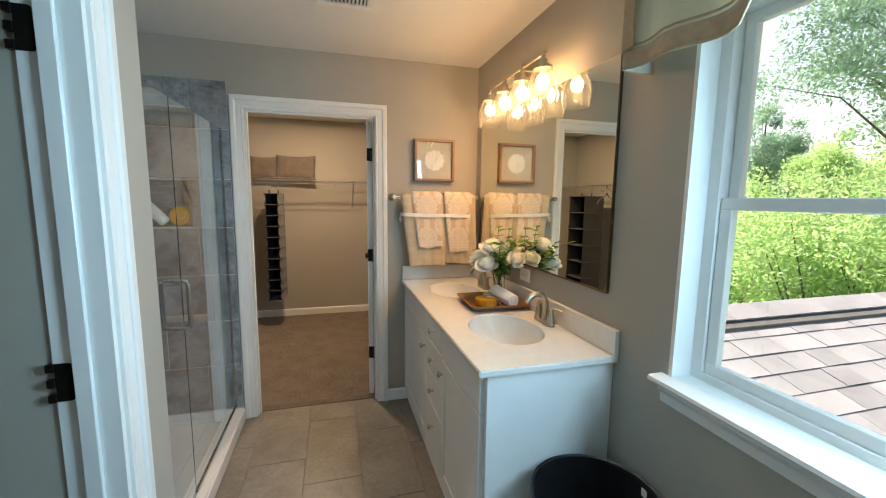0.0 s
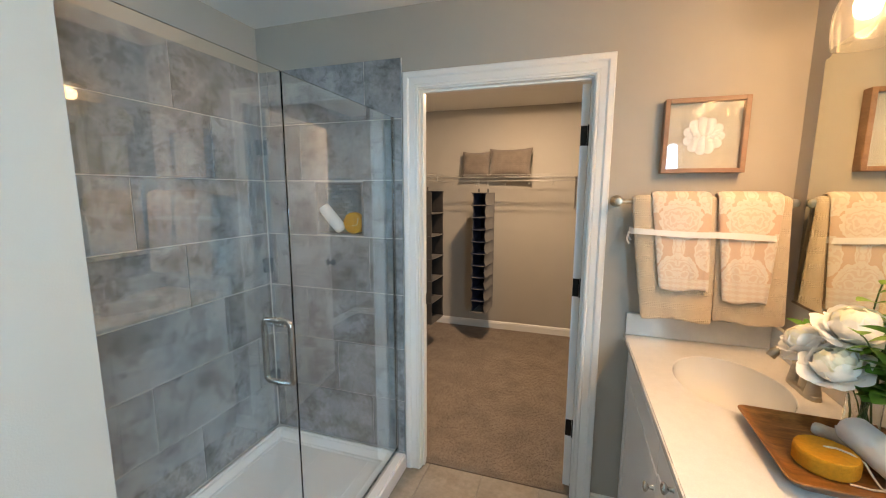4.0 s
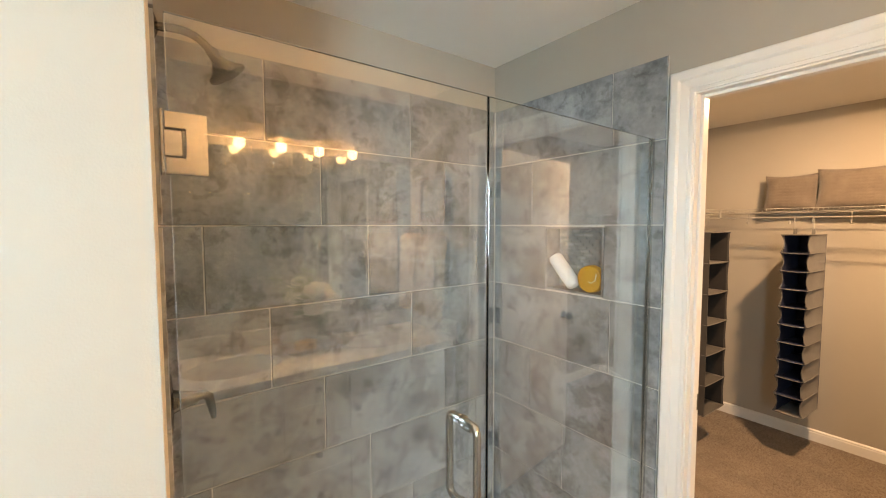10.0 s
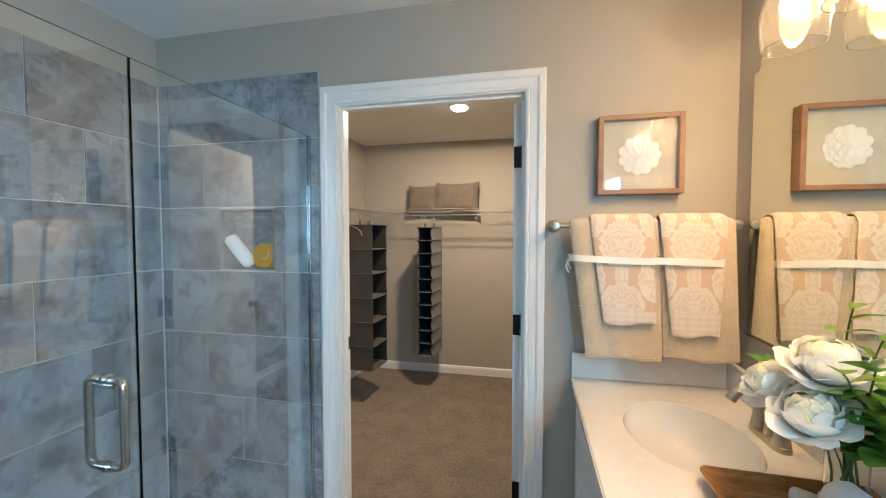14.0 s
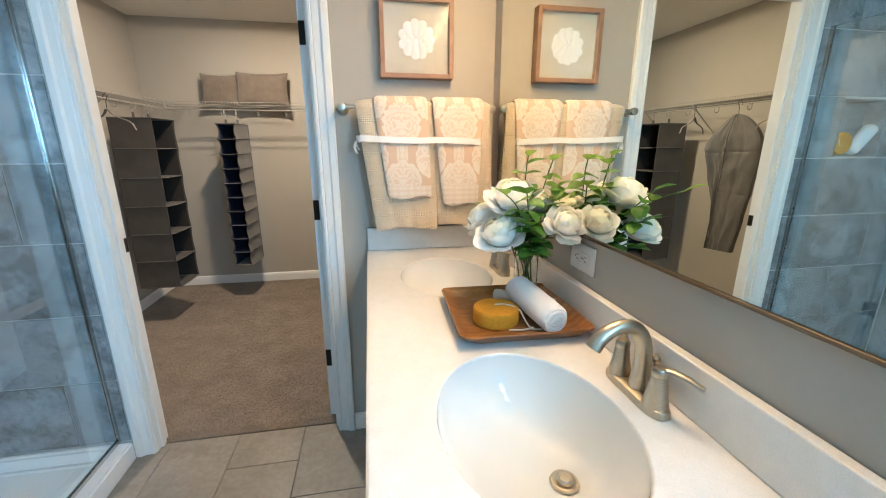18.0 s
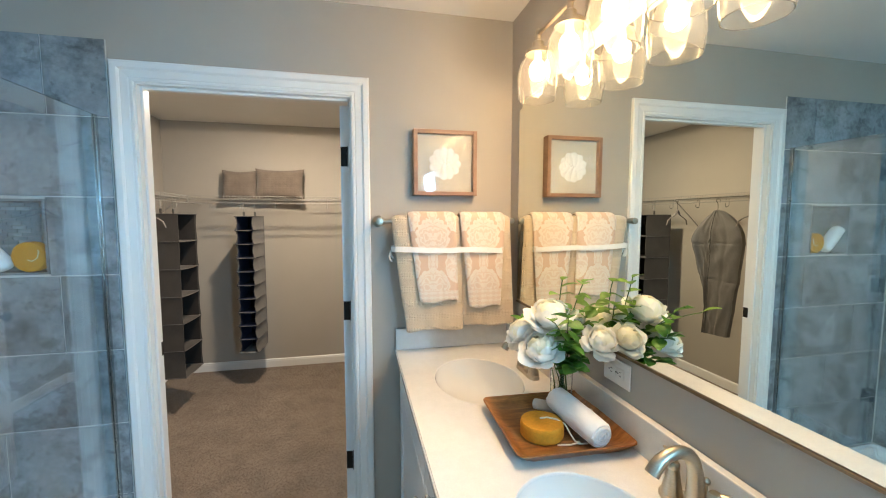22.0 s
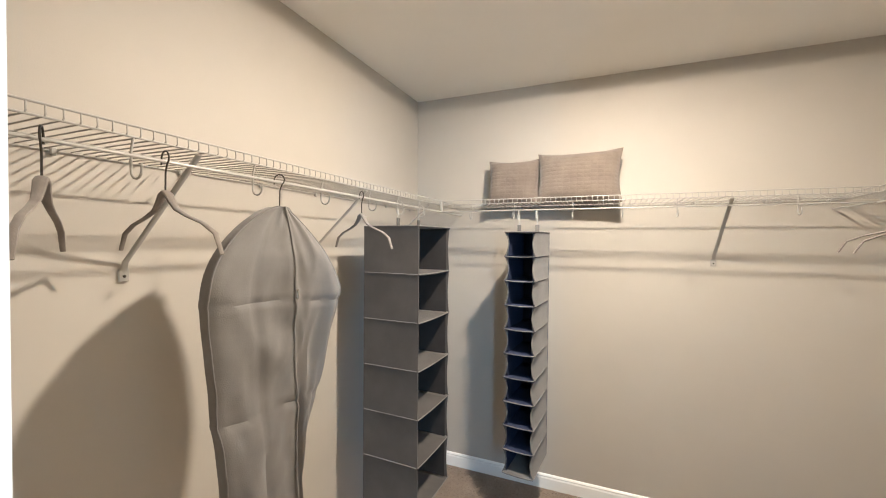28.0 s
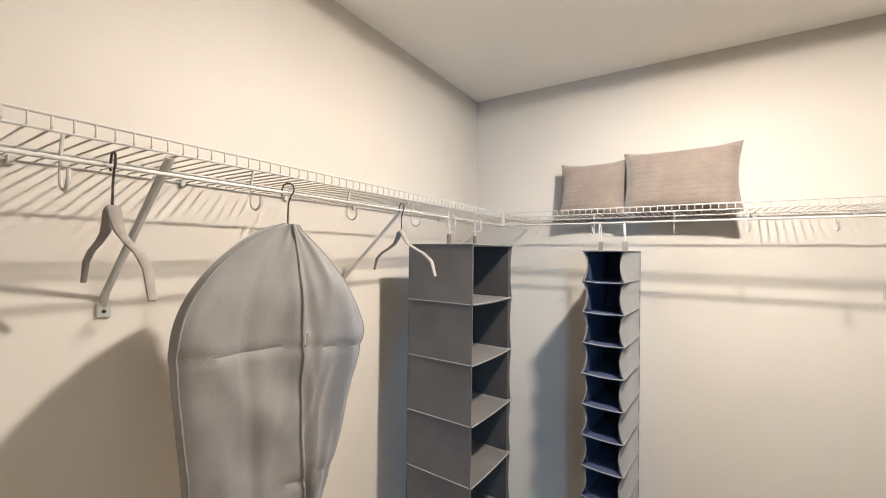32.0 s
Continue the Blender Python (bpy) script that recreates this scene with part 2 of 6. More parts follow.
def tube(points, radius, n=10, bm=None, flat=1.0):
    """A round bar along points; radius may be one value or one per point."""
    bm = bm or bmesh.new()
    pts = [Vector(p) for p in points]
    rad = radius if isinstance(radius, (list, tuple)) else [radius] * len(pts)
    rings = []
    up = None
    for i, p in enumerate(pts):
        d = (pts[min(i + 1, len(pts) - 1)] - pts[max(i - 1, 0)]).normalized()
        if up is None:
            up = Vector((0, 0, 1)) if abs(d.z) < 0.9 else Vector((1, 0, 0))
        side = d.cross(up).normalized()
        up = side.cross(d).normalized()
        rings.append([bm.verts.new(p + rad[i] * (math.cos(2 * math.pi * k / n) * side + flat * math.sin(2 * math.pi * k / n) * up)) for k in range(n)])
    for a, b in zip(rings, rings[1:]):
        for k in range(n):
            bm.faces.new((a[k], a[(k + 1) % n], b[(k + 1) % n], b[k]))
    bm.faces.new(rings[0][::-1])
    bm.faces.new(rings[-1])
    return bm


def arc(p0, p1, p2, steps=8):
    """Points along a quadratic curve."""
    p0, p1, p2 = Vector(p0), Vector(p1), Vector(p2)
    return [(1 - t) ** 2 * p0 + 2 * t * (1 - t) * p1 + t * t * p2 for t in (k / steps for k in range(steps + 1))]


def extrude_profile(profile, path_a, path_b, axis_u, axis_v):
    """A moulding: a closed 2D profile (u, v) carried from path_a to path_b."""
    bm = bmesh.new()
    a, b, u, v = Vector(path_a), Vector(path_b), Vector(axis_u), Vector(axis_v)
    r1 = [bm.verts.new(a + u * p + v * q) for p, q in profile]
    r2 = [bm.verts.new(b + u * p + v * q) for p, q in profile]
    n = len(profile)
    for k in range(n):
        bm.faces.new((r1[k], r1[(k + 1) % n], r2[(k + 1) % n], r2[k]))
    bm.faces.new(r1[::-1])
    bm.faces.new(r2)
    bmesh.ops.recalc_face_normals(bm, faces=bm.faces[:])
    return bm


def mesh_of(name, bm, material, smooth=False):
    me = bpy.data.meshes.new(name)
    bm.to_mesh(me)
    bm.free()
    me.materials.append(material)
    if smooth:
        me.shade_smooth()
        me.set_sharp_from_angle(angle=radians(35))
    return me


def part(name, bm, material, parent=None, label="", smooth=False):
    ob = new(name, mesh_of(name, bm, material, smooth))
    ob.parent = parent
    if label:
        ob["label"] = label
    return ob


def piece(name, me, parent, m):
    ob = new(name, me)
    ob.parent = parent
    ob.matrix_basis = m
    return ob


def thing(name, label, category, at=(0, 0, 0), rz=0.0, group="", kind=""):
    ob = tagged(new(name), label, category, group, kind)
    ob.empty_display_size = 0.05
    ob.matrix_basis = pose(*at, 0, 0, rz)
    return ob


def setting(name, bm, material, label, category="", smooth=False):
    return tagged(part(name, bm, material, None, "", smooth), label, category or name.split("_")[0], kind="structure")


# ---- structure ----
H = 2.44
BACK, RIGHT, WEST, WT = 2.78, 0.985, -0.55, 0.098
DX0, DX1, DH = -0.593, 0.254, 2.068
NX0, NX1, NZ0, NZ1 = -1.197, -0.903, 1.313, 1.600
CB, CL, CR = 5.2, -1.52, 0.985

wall_north = setting("wall_north", boxes(
    (-1.55, BACK, 0, NX0, BACK + WT, H), (NX1, BACK, 0, DX0, BACK + WT, H), (NX0, BACK, 0, NX1, BACK + WT, NZ0), (NX0, BACK, NZ1, NX1, BACK + WT, H),
    (NX0, BACK + 0.092, NZ0, NX1, BACK + WT, NZ1), (DX0, BACK, DH, DX1, BACK + WT, H), (DX1, BACK, 0, RIGHT, BACK + WT, H)), PAINT, "greige painted wall with closet doorway and shower niche", "wall")
wall_shower = setting("wall_shower", boxes((-1.67, 1.175, 0, -1.55, BACK + WT, H)), PAINT, "painted wall above grey shower tiles", "wall")
WD0, WD1 = 0.32, 1.058
wall_stub = setting("wall_stub", boxes((-1.67, WD1 - 0.012, 0, WEST - 0.121, 1.175, H), (-1.55, 1.175, 0, WEST, 1.295, H)), PAINT, "painted wall between shower and toilet room", "wall")
setting("wall_west", boxes((WEST - 0.12, -1.1, 0, WEST, WD0, H), (WEST - 0.12, WD1, 0, WEST, 1.175, H), (WEST - 0.12, WD0, 2.05, WEST, WD1, H)), PAINT, "light painted wall with toilet room doorway", "wall")
WY0, WY1, WZ0, WZ1 = 0.02, 0.955, 0.94, 2.085
setting("wall_east", boxes((RIGHT, -1.1, 0, RIGHT + 0.14, WY0, H), (RIGHT, WY1, 0, RIGHT + 0.14, BACK + WT, H), (RIGHT, WY0, 0, RIGHT + 0.14, WY1, WZ0), (RIGHT, WY0, WZ1, RIGHT + 0.14, WY1, H)), PAINT, "greige painted wall with window and mirror", "wall")
setting("wall_south", boxes((-1.79, -1.22, 0, RIGHT + 0.14, -1.1, H)), PAINT, "greige painted wall behind the entry", "wall")
setting("wall_toilet_room", boxes((-1.79, -1.1, 0, -1.67, 1.295, H)), PAINT, "painted wall of the toilet room", "wall")
setting("wall_closet_west", boxes((CL - 0.12, BACK + WT, 0, CL, CB + 0.12, H)), PAINT, "cream painted closet side wall", "wall")
setting("wall_closet_north", boxes((CL, CB, 0, CR + 0.12, CB + 0.12, H)), PAINT, "cream painted closet back wall", "wall")
setting("wall_closet_east", boxes((CR, BACK + WT, 0, CR + 0.12, CB, H)), PAINT, "cream painted closet side wall", "wall")
setting("ceiling_bathroom", boxes((-1.79, -1.22, H, RIGHT + 0.14, BACK + 0.06, H + 0.12)), CEIL, "white painted bathroom ceiling", "ceiling")
setting("ceiling_closet", boxes((CL - 0.12, BACK + 0.06, H, CR + 0.12, CB + 0.12, H + 0.12)), CEIL, "white painted closet ceiling", "ceiling")
floor_bath = setting("floor_bathroom", boxes((-1.79, -1.22, -0.14, RIGHT + 0.14, 2.835, -0.006)), FLOOR_GROUT, "taupe tiled bathroom floor", "floor")
floor_closet = setting("floor_closet", boxes((CL - 0.12, 2.835, -0.14, CR + 0.12, CB + 0.12, 0.004)), CARPET, "brown carpeted closet floor", "floor")


# ---- trim: casings, jambs, baseboards ----
def casing(width=0.076, thick=0.02):
    """Section of a stepped door casing: u across from the opening, v out of the wall."""
    w, t = width, thick
    return [(0, 0), (0, t * 0.45), (0.003, t * 0.52), (0.011, t * 0.52), (0.013, t * 0.36), (0.017, t * 0.50), (w * 0.56, t * 0.62), (w * 0.58, t * 0.76), (w * 0.66, t), (w - 0.005, t), (w, t * 0.8), (w, 0)]


def mitred(profile, corner_pts, out_dirs, v):
    """Casing legs and head, mitred: the profile at each corner point leans along out_dirs."""
    bm = bmesh.new()
    rings = [[bm.verts.new(Vector(c) + Vector(o) * p + Vector(v) * q) for p, q in profile] for c, o in zip(corner_pts, out_dirs)]
    n = len(profile)
    for r1, r2 in zip(rings, rings[1:]):
        for k in range(n):
            bm.faces.new((r1[k], r1[(k + 1) % n], r2[(k + 1) % n], r2[k]))
    bm.faces.new(rings[0][::-1])
    bm.faces.new(rings[-1])
    bmesh.ops.recalc_face_normals(bm, faces=bm.faces[:])
    return bm


def door_trim_x(name, x0, x1, h, y, sign, label):
    pts = [(x0, y, 0), (x0, y, h), (x1, y, h), (x1, y, 0)]
    dirs = [(-1, 0, 0), (-1, 0, 1), (1, 0, 1), (1, 0, 0)]
    return setting(name, mitred(casing(), pts, dirs, (0, sign, 0)), TRIM, label, "trim")


def door_trim_y(name, y0, y1, h, x, sign, label):
    pts = [(x, y0, 0), (x, y0, h), (x, y1, h), (x, y1, 0)]
    dirs = [(0, -1, 0), (0, -1, 1), (0, 1, 1), (0, 1, 0)]
    return setting(name, mitred(casing(0.078), pts, dirs, (sign, 0, 0)), TRIM, label, "trim")


door_trim_x("trim_closet_door", DX0 + 0.012, DX1 - 0.012, DH - 0.012, BACK, -1, "white stepped casing round the closet doorway")
door_trim_y("trim_toilet_door", WD0 + 0.006, WD1 - 0.002, 2.05, WEST, 1, "white stepped casing round the toilet room doorway")
# closet jamb with stops
JT = 0.018
jamb_closet = setting("jamb_closet", boxes((DX0 + JT, BACK, DH - JT, DX1 - JT, BACK + WT, DH)), TRIM, "white painted closet door jamb with stops", "jamb")
for xa, xb, sa, sb in ((DX0, DX0 + JT, DX0 + JT, DX0 + JT + 0.011), (DX1 - JT, DX1, DX1 - JT - 0.011, DX1 - JT)):
    part("jamb_leg", boxes((xa, BACK, 0, xb, BACK + WT, DH)), TRIM, jamb_closet)
    part("door_stop", soft_box(sa, BACK + 0.028, 0, sb, BACK + 0.060, DH - JT, 0.002, 1), TRIM, jamb_closet)
part("door_stop", soft_box(DX0 + JT + 0.011, BACK + 0.028, DH - JT - 0.011, DX1 - JT - 0.011, BACK + 0.060, DH - JT, 0.002, 1), TRIM, jamb_closet)
jamb_toilet = setting("jamb_toilet", boxes((WEST - 0.12, WD0 + JT, 2.05 - JT, WEST, WD1 - JT, 2.05)), TRIM, "white painted toilet room door jamb with stops", "jamb")
for ya, yb, sa, sb in ((WD0, WD0 + JT, WD0 + JT, WD0 + JT + 0.011), (WD1 - JT, WD1, WD1 - JT - 0.011, WD1 - JT)):
    part("jamb_leg", boxes((WEST - 0.12, ya, 0, WEST, yb, 2.05)), TRIM, jamb_toilet)
    part("door_stop", soft_box(WEST - 0.080, sa, 0, WEST - 0.045, sb, 2.05 - JT, 0.002, 1), TRIM, jamb_toilet)


def baseboard(name, a, b, out):
    prof = [(0, 0), (0.013, 0), (0.013, 0.062), (0.010, 0.070), (0.011, 0.076), (0.006, 0.083), (0, 0.086)]
    setting(name, extrude_profile(prof, a, b, out, (0, 0, 1)), TRIM, "white painted baseboard", "baseboard")


baseboard("baseboard_north", (DX1 + 0.066, BACK, 0), (0.50, BACK, 0), (0, -1, 0))
baseboard("baseboard_east", (RIGHT, -1.1, 0), (RIGHT, 1.17, 0), (-1, 0, 0))
baseboard("baseboard_west", (WEST, -1.1, 0), (WEST, WD0 - 0.075, 0), (1, 0, 0))
baseboard("baseboard_west_stub", (WEST, WD1 + 0.078, 0), (WEST, 1.295, 0), (1, 0, 0))
baseboard("baseboard_south", (WEST, -1.1, 0), (RIGHT, -1.1, 0), (0, 1, 0))
baseboard("baseboard_closet_north", (CL, CB, 0.004), (CR, CB, 0.004), (0, -1, 0))
baseboard("baseboard_closet_west", (CL, BACK + WT, 0.004), (CL, CB, 0.004), (1, 0, 0))
baseboard("baseboard_closet_east", (CR, BACK + WT, 0.004), (CR, CB, 0.004), (-1, 0, 0))
baseboard("baseboard_closet_south", (CL, BACK + WT, 0.004), (DX0 - 0.075, BACK + WT, 0.004), (0, 1, 0))


# ---- doors ----
def panel_door(width, height, thick=0.035):
    """A moulded two-panel slab, hinge edge at x = 0, running along +x, faces at y = 0 and y = -thick."""
    bm = boxes((0, -thick, 0, width, 0, height))
    m = 0.115
    for z0, z1 in ((0.22, 0.86), (1.06, height - 0.13)):
        for y0, y1 in ((0.0, 0.005), (-thick - 0.005, -thick)):
            box(bm, m, y0, z0, width - m, y1, z0 + 0.02)
            box(bm, m, y0, z1 - 0.02, width - m, y1, z1)
            box(bm, m, y0, z0 + 0.02, m + 0.02, y1, z1 - 0.02)
            box(bm, width - m - 0.02, y0, z0 + 0.02, width - m, y1, z1 - 0.02)
            yy = (y0, y1 - 0.001) if y0 >= 0 else (y0 + 0.001, y1)
            box(bm, m + 0.05, yy[0], z0 + 0.05, width - m - 0.05, yy[1], z1 - 0.05)
    return bm


def hinge_leaf(parent, x, y, z, dx, dy, name="hinge"):
    """A dark hinge: a leaf of 9 cm with rounded corners and its knuckles. dx: which way the leaf runs; dy: which way it faces."""
    bm = bmesh.new()
    n = 5
    pts = [(0, -0.045), (0.026, -0.045)] + [(0.026 + 0.008 * math.sin(a), -0.037 - 0.008 * math.cos(a)) for a in (radians(30), radians(60), radians(90))]
    pts += [(0.026 + 0.008 * math.cos(a), 0.037 + 0.008 * math.sin(a)) for a in (0, radians(30), radians(60), radians(90))] + [(0, 0.045)]
    f = [bm.verts.new((x + dx * u, y, z + w)) for u, w in pts]
    b = [bm.verts.new((x + dx * u, y + dy * 0.003, z + w)) for u, w in pts]
    k = len(pts)
    for i in range(k):
        bm.faces.new((f[i], f[(i + 1) % k], b[(i + 1) % k], b[i]))
    bm.faces.new(f)
    bm.faces.new(b)
    for i in range(0, n, 2):
        box(bm, min(x, x - dx * 0.014), min(y - dy * 0.004, y + dy * 0.008), z - 0.045 + i * 0.018, max(x, x - dx * 0.014), max(y - dy * 0.004, y + dy * 0.008), z - 0.045 + (i + 1) * 0.018)
    bmesh.ops.recalc_face_normals(bm, faces=bm.faces[:])
    return part(name, bm, BRONZE, parent, "dark bronze door hinge")


closet_door = thing("closet_door", "white moulded two-panel closet door standing open", "door", (DX1 - JT - 0.013, BACK + 0.104, 0.012), 82.0)
part("slab", panel_door(0.79, 2.03), TRIM, closet_door).matrix_basis = pose(0.003, 0.035, 0)
for side in (0, 1):
    prof = [(0.0, 0), (0.026, 0), (0.026, 0.006), (0.014, 0.010), (0.010, 0.022), (0.012, 0.034), (0.024, 0.042), (0.027, 0.052), (0.022, 0.061), (0.0, 0.064)]
    knob = part("door_knob", lathe(prof, 20), BRONZE, closet_door, "dark bronze door knob", True)
    knob.matrix_basis = pose(0.73, 0.035 if side else 0, 0.965, -90 if side else 90)
for hz in (0.33, 1.075, 1.80):
    part("hinge", soft_box(0.0, 0.004, hz - 0.045, 0.003, 0.034, hz + 0.045, 0.0012, 1), BRONZE, closet_door, "dark bronze door hinge")
    part("hinge_pin", tube([(-0.003, -0.004, hz - 0.048), (-0.003, -0.004, hz + 0.048)], 0.0065, 10), BRONZE, closet_door, "dark bronze hinge knuckle", True)
for hz in (0.342, 1.087, 1.812):
    part("hinge_leaf", soft_box(DX1 - JT - 0.0035, BACK + 0.063, hz - 0.045, DX1 - JT - 0.0005, BACK + 0.097, hz + 0.045, 0.001, 1), BRONZE, jamb_closet, "dark bronze hinge leaf")
part("strike_plate", soft_box(DX0 + JT + 0.0005, BACK + 0.063, 0.935, DX0 + JT + 0.0025, BACK + 0.096, 0.995, 0.001, 1), BRONZE, jamb_closet, "dark bronze strike plate")
for hz in (0.33, 1.078, 1.842):
    hinge_leaf(jamb_toilet, WEST - 0.117, WD1 - JT - 0.001, hz, 1, -1, "hinge_leaf")

# ---- window ----
win = thing("window_1", "white double-hung window over shingled roof", "window", (RIGHT, 0, 0), kind="structure")
fx = 0.075
part("window_liner", boxes((0.0, WY1 - 0.014, WZ0, fx, WY1, WZ1), (0.0, WY0, WZ0, fx, WY0 + 0.014, WZ1), (0.0, WY0 + 0.014, WZ1 - 0.014, fx, WY1 - 0.014, WZ1)), TRIM, win)
part("window_frame", boxes(
    (fx, WY1 - 0.05, WZ0, 0.14, WY1, WZ1), (fx, WY0, WZ0, 0.14, WY0 + 0.05, WZ1), (fx, WY0 + 0.05, WZ0, 0.14, WY1 - 0.05, WZ0 + 0.03), (fx, WY0 + 0.05, WZ1 - 0.05, 0.14, WY1 - 0.05, WZ1)), TRIM, win)
MEET = 1.50
for nm, x0, z0, z1, ff in (("lower_sash", 0.085, WZ0 + 0.03, MEET + 0.018, 0.045), ("upper_sash", 0.112, MEET - 0.018, WZ1 - 0.05, 0.04)):
    ya, yb = WY0 + 0.052, WY1 - 0.052
    sash = part(nm, soft(boxes((x0, ya, z0, x0 + 0.026, yb, z0 + ff - 0.01), (x0, ya, z1 - ff + 0.01, x0 + 0.026, yb, z1), (x0, ya, z0 + ff - 0.01, x0 + 0.026, ya + ff - 0.008, z1 - ff + 0.01), (x0, yb - ff + 0.008, z0 + ff - 0.01, x0 + 0.026, yb, z1 - ff + 0.01)), 0.002, 1), TRIM, win)
    pane = part("pane", boxes((x0 + 0.011, ya + ff - 0.012, z0 + ff - 0.014, x0 + 0.014, yb - ff + 0.012, z1 - ff + 0.014)), PANE, sash)
    pane.visible_shadow = False
part("sash_lock", soft_box(0.088, 0.40, MEET + 0.018, 0.110, 0.50, MEET + 0.030, 0.004), TRIM, win)
stool = [(-0.055, 0.0), (-0.058, 0.006), (-0.055, 0.016), (-0.048, 0.018), (fx + 0.01, 0.018), (fx + 0.01, 0.0)]
part("window_sill", extrude_profile(stool, (0, WY0 - 0.06, WZ0 - 0.012), (0, WY1 + 0.025, WZ0 - 0.012), (1, 0, 0), (0, 0, 1)), TRIM, win)
apron = [(0, 0), (-0.012, 0), (-0.014, 0.03), (-0.024, 0.045), (-0.026, 0.056), (-0.036, 0.062), (-0.036, 0.070), (0, 0.070)]
part("window_apron", extrude_profile(apron, (-0.002, WY0 - 0.05, WZ0 - 0.082), (-0.002, WY1 + 0.01, WZ0 - 0.082), (1, 0, 0), (0, 0, 1)), TRIM, win)


# ---- shower ----
TZ = [0.085, 0.39, 0.695, 1.0, 1.305, 1.61, 1.915, 2.206]
G = 0.005


def tile_mesh(w, h, t=0.007):
    bm = boxes((-w / 2, 0, -h / 2, w / 2, t, h / 2))
    top = [e for e in bm.edges if all(v.co.y > t * 0.5 for v in e.verts)]
    bmesh.ops.bevel(bm, geom=top, offset=0.0012, segments=1, affect="EDGES")
    return mesh_of("tile", bm, TILE)


TILE_CACHE = {}


def tile_at(parent, w, h, m):
    key = (round(w, 3), round(h, 3))
    if key not in TILE_CACHE:
        TILE_CACHE[key] = tile_mesh(*key)
    piece("tile", TILE_CACHE[key], parent, m)


def tiled(parent, spans, u0, u1, place, skip=None):
    """Courses of tiles: spans gives the upright joints of each course; place maps (u, z) to a pose."""
    for k, (z0, z1) in enumerate(zip(TZ, TZ[1:])):
        cuts = sorted({u0, u1, *[c for c in spans[k % 3] if u0 + 0.01 < c < u1 - 0.01]})
        for a, b in zip(cuts, cuts[1:]):
            if skip and skip(a, b, z0, z1, k):
                continue
            tile_at(parent, b - a - G, z1 - z0 - G, place((a + b) / 2, (z0 + z1) / 2))


part("grout", boxes((-1.55, 1.305, 0.06, -1.5455, BACK - 0.004, TZ[-1] - 0.002)), GROUT, wall_shower)
left_cuts = ((1.22, 1.83, 2.435), (1.425, 2.03, 2.64), (1.63, 2.245))
tiled(wall_shower, left_cuts[::-1], 1.309, BACK - 0.012, lambda u, z: pose(-1.5467, u, z, 0, 0, -90))
part("grout", boxes((-1.5455, BACK - 0.0045, 0.06, NX0 - 0.002, BACK, TZ[-1] - 0.002), (NX1 + 0.002, BACK - 0.0045, 0.06, -0.667, BACK, TZ[-1] - 0.002), (NX0 - 0.002, BACK - 0.0045, 0.06, NX1 + 0.002, BACK, NZ0 - 0.002), (NX0 - 0.002, BACK - 0.0045, NZ1 + 0.002, NX1 + 0.002, BACK, TZ[-1] - 0.002)), GROUT, wall_north)


def back_place(u, z):
    return pose(u, BACK - 0.0033, z, 0, 0, 180)


for k, (z0, z1) in enumerate(zip(TZ, TZ[1:])):
    cuts = [c for c in ((-1.482, -0.872), (-1.09,), (-1.285,), (-1.482, -0.872), (NX0, NX1), (-1.283,), (-1.482, -0.875))[k] if -1.53 < c < -0.68]
    cuts = [-1.5385, *cuts, -0.667]
    for a, b in zip(cuts, cuts[1:]):
        if k == 4 and abs(a - NX0) < 0.01:
            continue
        tile_at(wall_north, b - a - G, z1 - z0 - G, back_place((a + b) / 2, (z0 + z1) / 2))
part("grout", boxes((-1.5455, 1.295, 0.06, -0.69, 1.2995, TZ[-1] - 0.002)), GROUT, wall_stub)
for k, (z0, z1) in enumerate(zip(TZ, TZ[1:])):
    cuts = [-1.5385, *((-1.34,), (-1.14,), (-0.94,))[k % 3], -0.69]
    for a, b in zip(cuts, cuts[1:]):
        tile_at(wall_stub, b - a - G, z1 - z0 - G, pose((a + b) / 2, 1.2983, (z0 + z1) / 2, 0, 0, 0))
# niche lining and mosaic
lining = boxes((NX0, BACK - 0.011, NZ0 - 0.0, NX0 + 0.008, BACK + 0.090, NZ1), (NX1 - 0.008, BACK - 0.011, NZ0, NX1, BACK + 0.090, NZ1), (NX0 + 0.008, BACK - 0.011, NZ0, NX1 - 0.008, BACK + 0.090, NZ0 + 0.008), (NX0 + 0.008, BACK - 0.011, NZ1 - 0.008, NX1 - 0.008, BACK + 0.090, NZ1))
part("niche_lining", lining, TILE, wall_north, "grey tile lining of the niche")
MOSAIC = surf("blue grey glass mosaic", (0.20, 0.26, 0.28), (0.36, 0.43, 0.45), 5, 0.12, rand=True, lo=0.50, hi=0.62)
part("mosaic_backing", boxes((NX0 + 0.008, BACK + 0.087, NZ0 + 0.008, NX1 - 0.008, BACK + 0.090, NZ1 - 0.008)), TILE, wall_north)
bm = boxes((-0.023, 0, -0.0065, 0.023, 0.005, 0.0065))
strip_mesh = mesh_of("mosaic_strip", bm, MOSAIC)
rows = 18
for r in range(rows):
    z = NZ0 + 0.016 + r * 0.0148
    x = NX0 + 0.010 - (r % 3) * 0.016
    while x < NX1 - 0.012:
        a, b = max(x, NX0 + 0.009), min(x + 0.046, NX1 - 0.009)
        if b - a > 0.008:
            ob = piece("mosaic_strip", strip_mesh, wall_north, pose((a + b) / 2, BACK + 0.0825, z))
            ob.scale = ((b - a) / 0.046 * 0.97, 1, 1)
        x += 0.048
